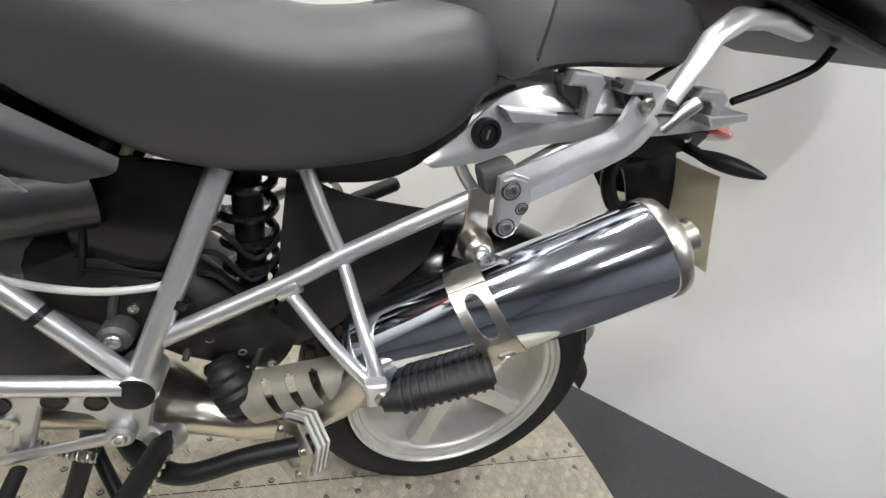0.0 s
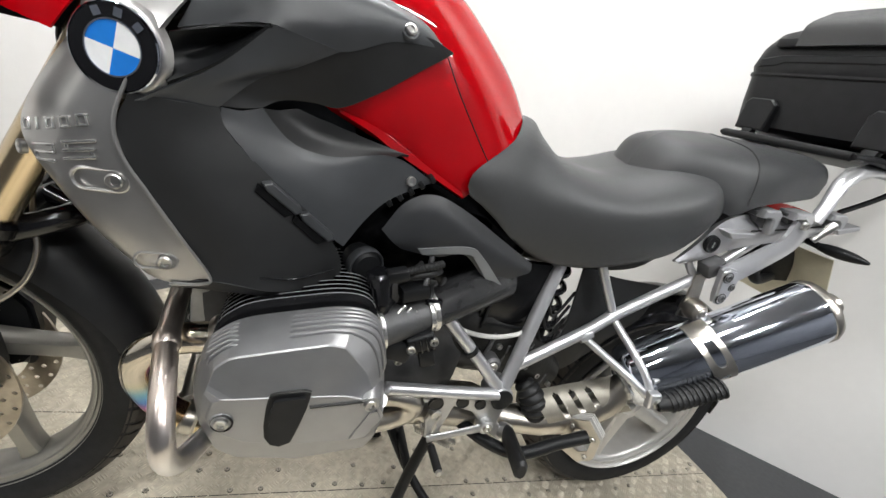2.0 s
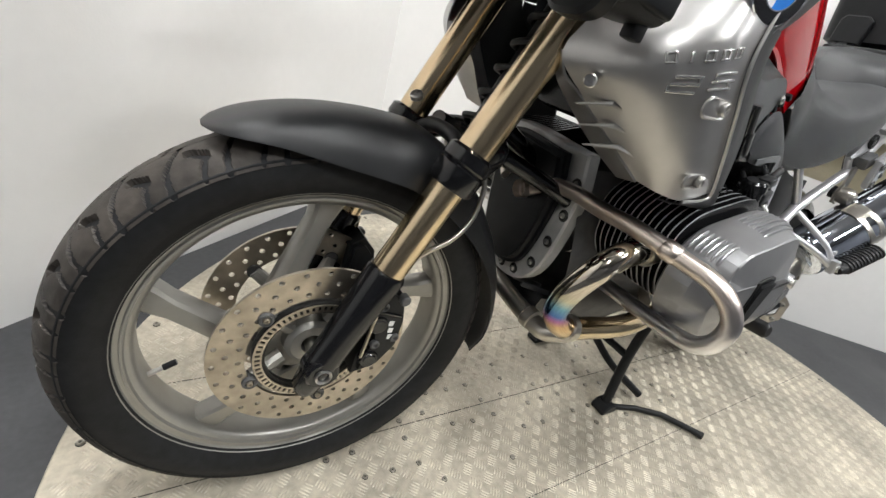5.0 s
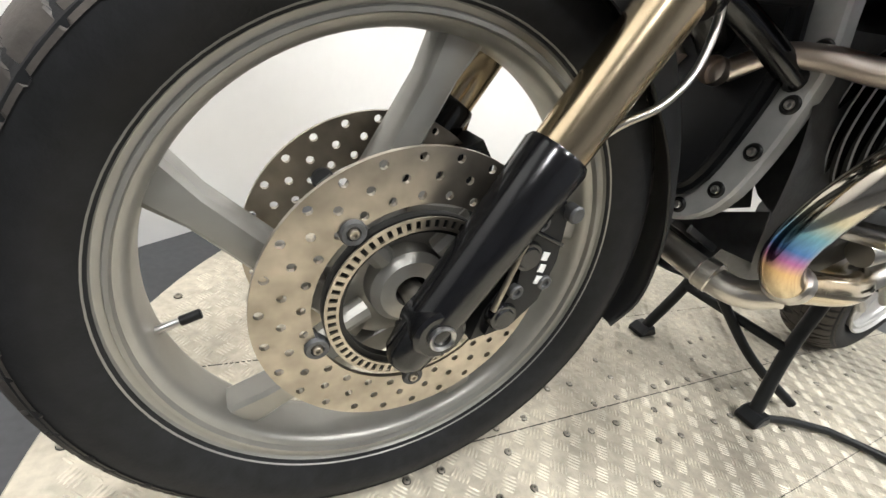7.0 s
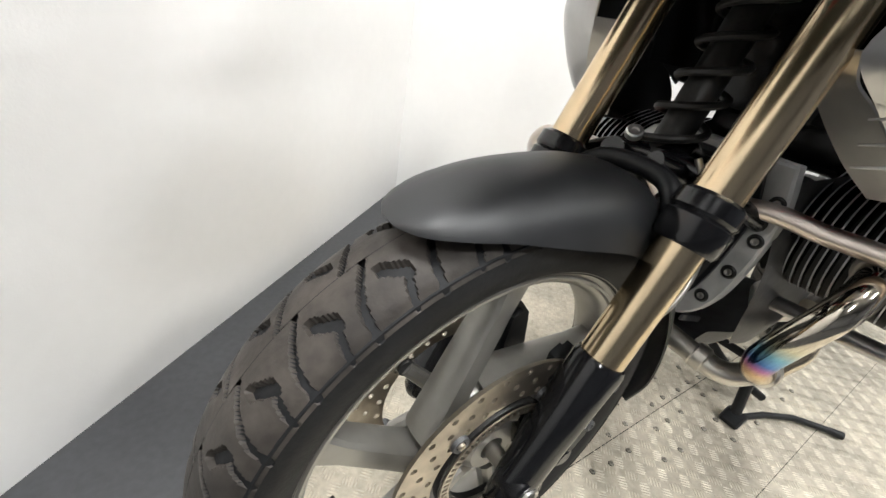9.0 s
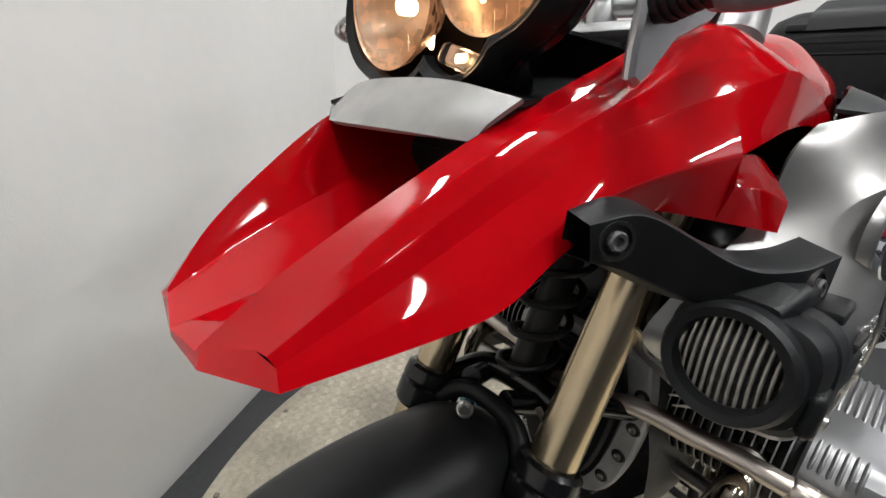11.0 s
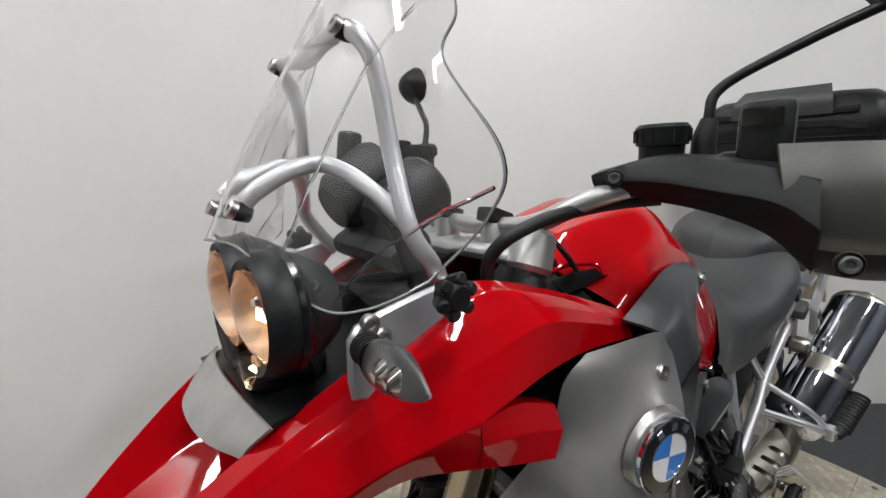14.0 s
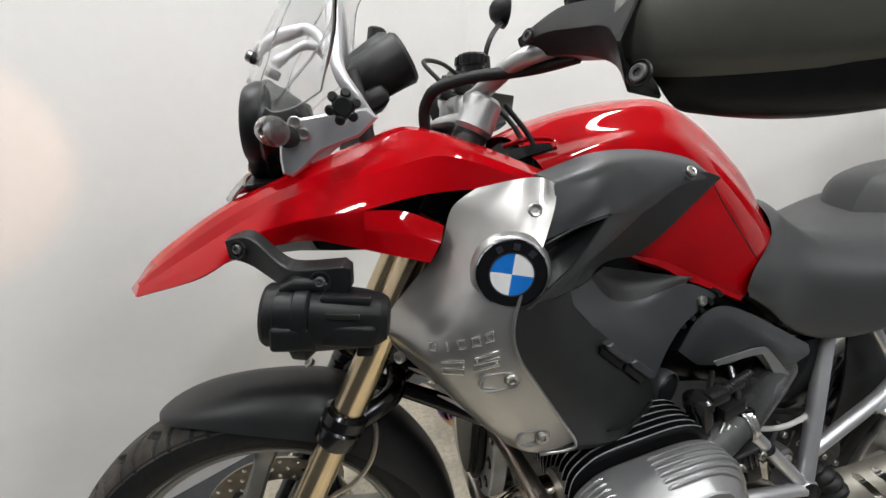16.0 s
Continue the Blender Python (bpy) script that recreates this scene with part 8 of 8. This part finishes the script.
for rib in (
    [(1.417, 0.955), (1.454, 0.961), (1.464, 0.954), (1.466, 0.911), (1.455, 0.908), (1.447, 0.938), (1.440, 0.943), (1.417, 0.939)],
    [(1.502, 0.965), (1.547, 0.972), (1.560, 0.964), (1.560, 0.938), (1.548, 0.926), (1.540, 0.950), (1.532, 0.956), (1.502, 0.949)],
    [(1.608, 0.981), (1.642, 0.987), (1.657, 0.981), (1.657, 0.958), (1.646, 0.948), (1.640, 0.965), (1.632, 0.970), (1.608, 0.968)],
):
    part("tail_rib", prism(rib, -0.190, -0.148, 0.003), M_SILVER, tail, angle=20)
    mid = sum(x for x, z in rib) / 8
    part("rib_web", prism([(x - 0.006, z - 0.006) for x, z in rib[:2]] + [(mid + 0.012, rib[3][1] + 0.004), (mid - 0.02, rib[7][1] - 0.012)], -0.172, -0.150, 0.001), M_GEAR, tail)
for step in ([(1.348, 0.896), (1.415, 0.906), (1.417, 0.896), (1.362, 0.884)], [(1.636, 0.952), (1.703, 0.971), (1.708, 0.962), (1.651, 0.942)]):
    part("tail_step", prism(step, -0.192, -0.158, 0.002), M_SILVER, tail, angle=20)
part("tail_groove", tube([(1.425, -0.1735, 0.906), (1.517, -0.1665, 0.922), (1.60, -0.162, 0.940), (1.70, -0.153, 0.957)], 0.0018, 6), M_DIRT_SHADE, tail)
lock = part("seat_lock", lathe([(0.0, -0.003), (0.010, -0.003), (0.0105, -0.001), (0.013, -0.001), (0.0135, -0.004), (0.0175, -0.004), (0.019, 0.0), (0.019, 0.006)], 30, pose(1.343, -0.172, 0.862, 0, 0, 4), closed=False), M_BLACK, tail, "black seat lock with a key slot")
part("key_slot", block((0.003, 0.002, 0.012), pose(1.343, -0.1755, 0.862), 0), M_BOLT, lock)
# pannier bracket
arm = part("pannier_bracket", loft([
    [(1.368, -0.200, 0.826), (1.41, -0.199, 0.852), (1.46, -0.196, 0.884), (1.500, -0.193, 0.910), (1.512, -0.190, 0.950)],
    [(1.388, -0.207, 0.812), (1.43, -0.206, 0.836), (1.48, -0.202, 0.868), (1.525, -0.198, 0.898), (1.540, -0.194, 0.940)],
    [(1.408, -0.202, 0.790), (1.445, -0.200, 0.815), (1.50, -0.196, 0.852), (1.548, -0.191, 0.888), (1.568, -0.188, 0.925)],
], 26, 10, 0.010), M_SILVER, bike, "silver cast pannier bracket", angle=35)
part("bracket_foot", prism([(1.360, 0.822), (1.376, 0.830), (1.398, 0.828), (1.411, 0.804), (1.408, 0.770), (1.404, 0.752), (1.394, 0.745), (1.380, 0.748), (1.373, 0.764)], -0.214, -0.196, 0.004, seg=2), M_SILVER, arm)
# recesses painted dark in place of their shade
for x, z, r in ((1.378, 0.810, 0.010), (1.388, 0.762, 0.010), (1.400, 0.790, 0.007)):
    part("bolt_recess", lathe([(0.0, 0.001), (r, 0.001), (r * 1.1, -0.001), (r * 1.35, 0.001)], 20, pose(x, -0.2142, z), closed=False), M_DIRT_SHADE, arm)
    screw((x, -0.2140, z), arm, r * 0.8, material=M_GEAR)
part("bracket_clamp", block((0.045, 0.035, 0.035), pose(1.372, -0.172, 0.815, 0, -30, 0), 0.006), M_GEAR, arm)
screw((1.528, -0.1985, 0.944), arm, 0.009)
part("catch", rings([(1.560, -0.205, 0.920), (1.566, -0.210, 0.935), (1.578, -0.212, 0.955), (1.584, -0.213, 0.963)], [0.007, 0.006, 0.010, 0.009], 14), M_BOLT, arm)
mirrored(arm)
# grab rail and rack
rail = part("grab_rail", rings([(1.570, -0.182, 0.955), (1.585, -0.178, 0.995), (1.604, -0.168, 1.040), (1.64, -0.160, 1.072), (1.70, -0.150, 1.088), (1.78, -0.140, 1.090)], [(0.014, 0.010), (0.014, 0.011), (0.016, 0.012), (0.020, 0.014), (0.022, 0.014), (0.016, 0.010)], 18), M_SILVER, bike, "silver painted grab rail")
mirrored(rail)
rack = part("luggage_rack", block((0.36, 0.34, 0.016), pose(1.84, 0, 1.108), 0.006), M_BLACK, bike, "black luggage rack plate")
for s in (-1, 1):
    part("rack_rail", rings([(1.60, s * 0.16, 1.100), (1.66, s * 0.17, 1.106), (1.80, s * 0.17, 1.106), (1.93, s * 0.165, 1.106)], [(0.012, 0.007), (0.016, 0.009), (0.016, 0.009), (0.012, 0.007)], 14), M_BLACK, rack)
    part("rack_stay", tube([(1.87, s * 0.13, 1.095), (1.865, s * 0.125, 1.065), (1.83, s * 0.115, 1.03), (1.77, s * 0.10, 0.985)], 0.0065, 10), M_BLACK, rack)
part("rack_front", rings([(1.60, -0.16, 1.100), (1.595, 0.0, 1.100), (1.60, 0.16, 1.100)], [(0.007, 0.010)] * 3, 12), M_BLACK, rack)
# rear light, indicators, plate
part("tail_underside", loft([[(1.55, -0.10, 0.90), (1.65, -0.10, 0.91), (1.77, -0.09, 0.935)], [(1.58, -0.09, 0.86), (1.68, -0.08, 0.87), (1.77, -0.06, 0.895)], [(1.58, 0.09, 0.86), (1.68, 0.08, 0.87), (1.77, 0.06, 0.895)], [(1.55, 0.10, 0.90), (1.65, 0.10, 0.91), (1.77, 0.09, 0.935)]], 14, 12, 0.004), M_BLACK, bike, "black tail underside")
part("rear_light", rings([(1.765, 0, 0.940), (1.795, 0, 0.938), (1.820, 0, 0.936), (1.828, 0, 0.934)], [(0.105, 0.026), (0.105, 0.027), (0.095, 0.022), (0.07, 0.014)], 26), M_REDLENS, bike, "red rear light")
hold = part("plate_holder", loft([[(1.64, -0.035, 0.885), (1.70, -0.045, 0.890), (1.77, -0.045, 0.890)], [(1.67, -0.06, 0.83), (1.71, -0.065, 0.83), (1.79, -0.06, 0.83)], [(1.72, -0.045, 0.775), (1.76, -0.05, 0.770), (1.83, -0.045, 0.772)]], 14, 10, 0.012), M_BLACK, bike, "black plastic number plate holder")
mirrored(hold)
part("plate_arm", tube([(1.66, -0.05, 0.87), (1.64, -0.06, 0.82), (1.68, -0.065, 0.77), (1.75, -0.05, 0.78)], 0.013, 12), M_BLACK, hold)
plate = part("number_plate", block((0.003, 0.285, 0.203), pose(1.832, 0, 0.787, 0, -30, 0), 0.001), M_PLATEW, bike, "pale blank number plate on a black holder")
for s in (-1, 1):
    ri = part("rear_indicator", rings([(1.735, s * 0.07, 0.905), (1.74, s * 0.10, 0.900), (1.745, s * 0.118, 0.897)], [0.010, 0.009, 0.008], 14), M_BLACK, bike, "black rear indicator")
    cs = [V(1.745 + 0.05 * u, s * (0.116 + 0.085 * u), 0.897) for u in [k / 10 for k in range(11)]]
    part("indicator_body", rings(cs, [(0.004 + 0.012 * math.sin(math.pi * min(1, 0.15 + 0.85 * u)) ** 0.8, 0.003 + 0.011 * math.sin(math.pi * min(1, 0.15 + 0.85 * u)) ** 0.8) for u in [k / 10 for k in range(11)]], 18), M_BLACK, ri)
    screw((1.728, s * 0.092, 0.915), ri, 0.008, (0, s, 0.1))

# ---------------------------------------------------------------- top case
case = tagged(new("top_case"), "black plastic top case standing on the luggage rack", "luggage case")


def case_row(z, x0, x1, hw, r):
    out = []
    for cx, cy, a0 in ((x0 + r, -hw + r, 180), (x1 - r, -hw + r, 270), (x1 - r, hw - r, 0), (x0 + r, hw - r, 90)):
        for k in range(6):
            a = radians(a0 + 18 * k)
            out.append(V(cx + r * math.cos(a), cy + r * math.sin(a), z))
    return out


body = part("case_body", skin([case_row(1.128, 1.70, 2.06, 0.215, 0.04), case_row(1.138, 1.68, 2.09, 0.235, 0.05), (case_row(1.20, 1.672, 2.11, 0.242, 0.05)), case_row(1.262, 1.668, 2.12, 0.248, 0.05), case_row(1.266, 1.664, 2.125, 0.252, 0.05), case_row(1.272, 1.664, 2.125, 0.252, 0.05)], True, True), M_BLACK, case, angle=35)
part("case_lid", skin([case_row(1.272, 1.668, 2.12, 0.248, 0.05), case_row(1.29, 1.662, 2.125, 0.252, 0.05), case_row(1.335, 1.668, 2.12, 0.25, 0.055), case_row(1.375, 1.685, 2.10, 0.235, 0.06), case_row(1.40, 1.72, 2.06, 0.20, 0.06), case_row(1.408, 1.78, 2.0, 0.15, 0.06)], True, True), M_BLACK, case, angle=35)
part("lid_band", prism([(-0.21, -0.016), (-0.16, -0.012), (-0.14, -0.004), (0.14, -0.004), (0.16, -0.012), (0.21, -0.016), (0.21, 0.006), (0.15, 0.016), (-0.15, 0.016), (-0.21, 0.006)], -0.004, 0.02, 0.003, m=pose(1.664, 0, 1.300, 0, 0, -90)), M_BLACK, case)
part("back_pad", loft([[(1.655, -0.13, 1.335), (1.650, 0.0, 1.335), (1.655, 0.13, 1.335)], [(1.655, -0.125, 1.385), (1.650, 0.0, 1.385), (1.655, 0.125, 1.385)], [(1.70, -0.11, 1.425), (1.695, 0.0, 1.425), (1.70, 0.11, 1.425)]], 14, 12, 0.02), M_SEAT2, case, "black padded back rest")
for y in (-0.15, 0.15):
    h = part("hinge_cover", prism([(-0.042, -0.048), (0.042, -0.048), (0.048, 0.02), (0.03, 0.034), (-0.03, 0.034), (-0.042, 0.02)], -0.010, 0.02, 0.004, m=pose(1.668, y, 1.172, 0, 0, -90)), M_BLACK, case)
    part("hinge_tongue", block((0.02, 0.03, 0.03), pose(1.668, y, 1.120, 0, 20, 0), 0.004), M_BLACK, h)
    part("lid_clip", block((0.03, 0.07, 0.022), pose(1.672, y, 1.345), 0.004), M_BLACK, case)
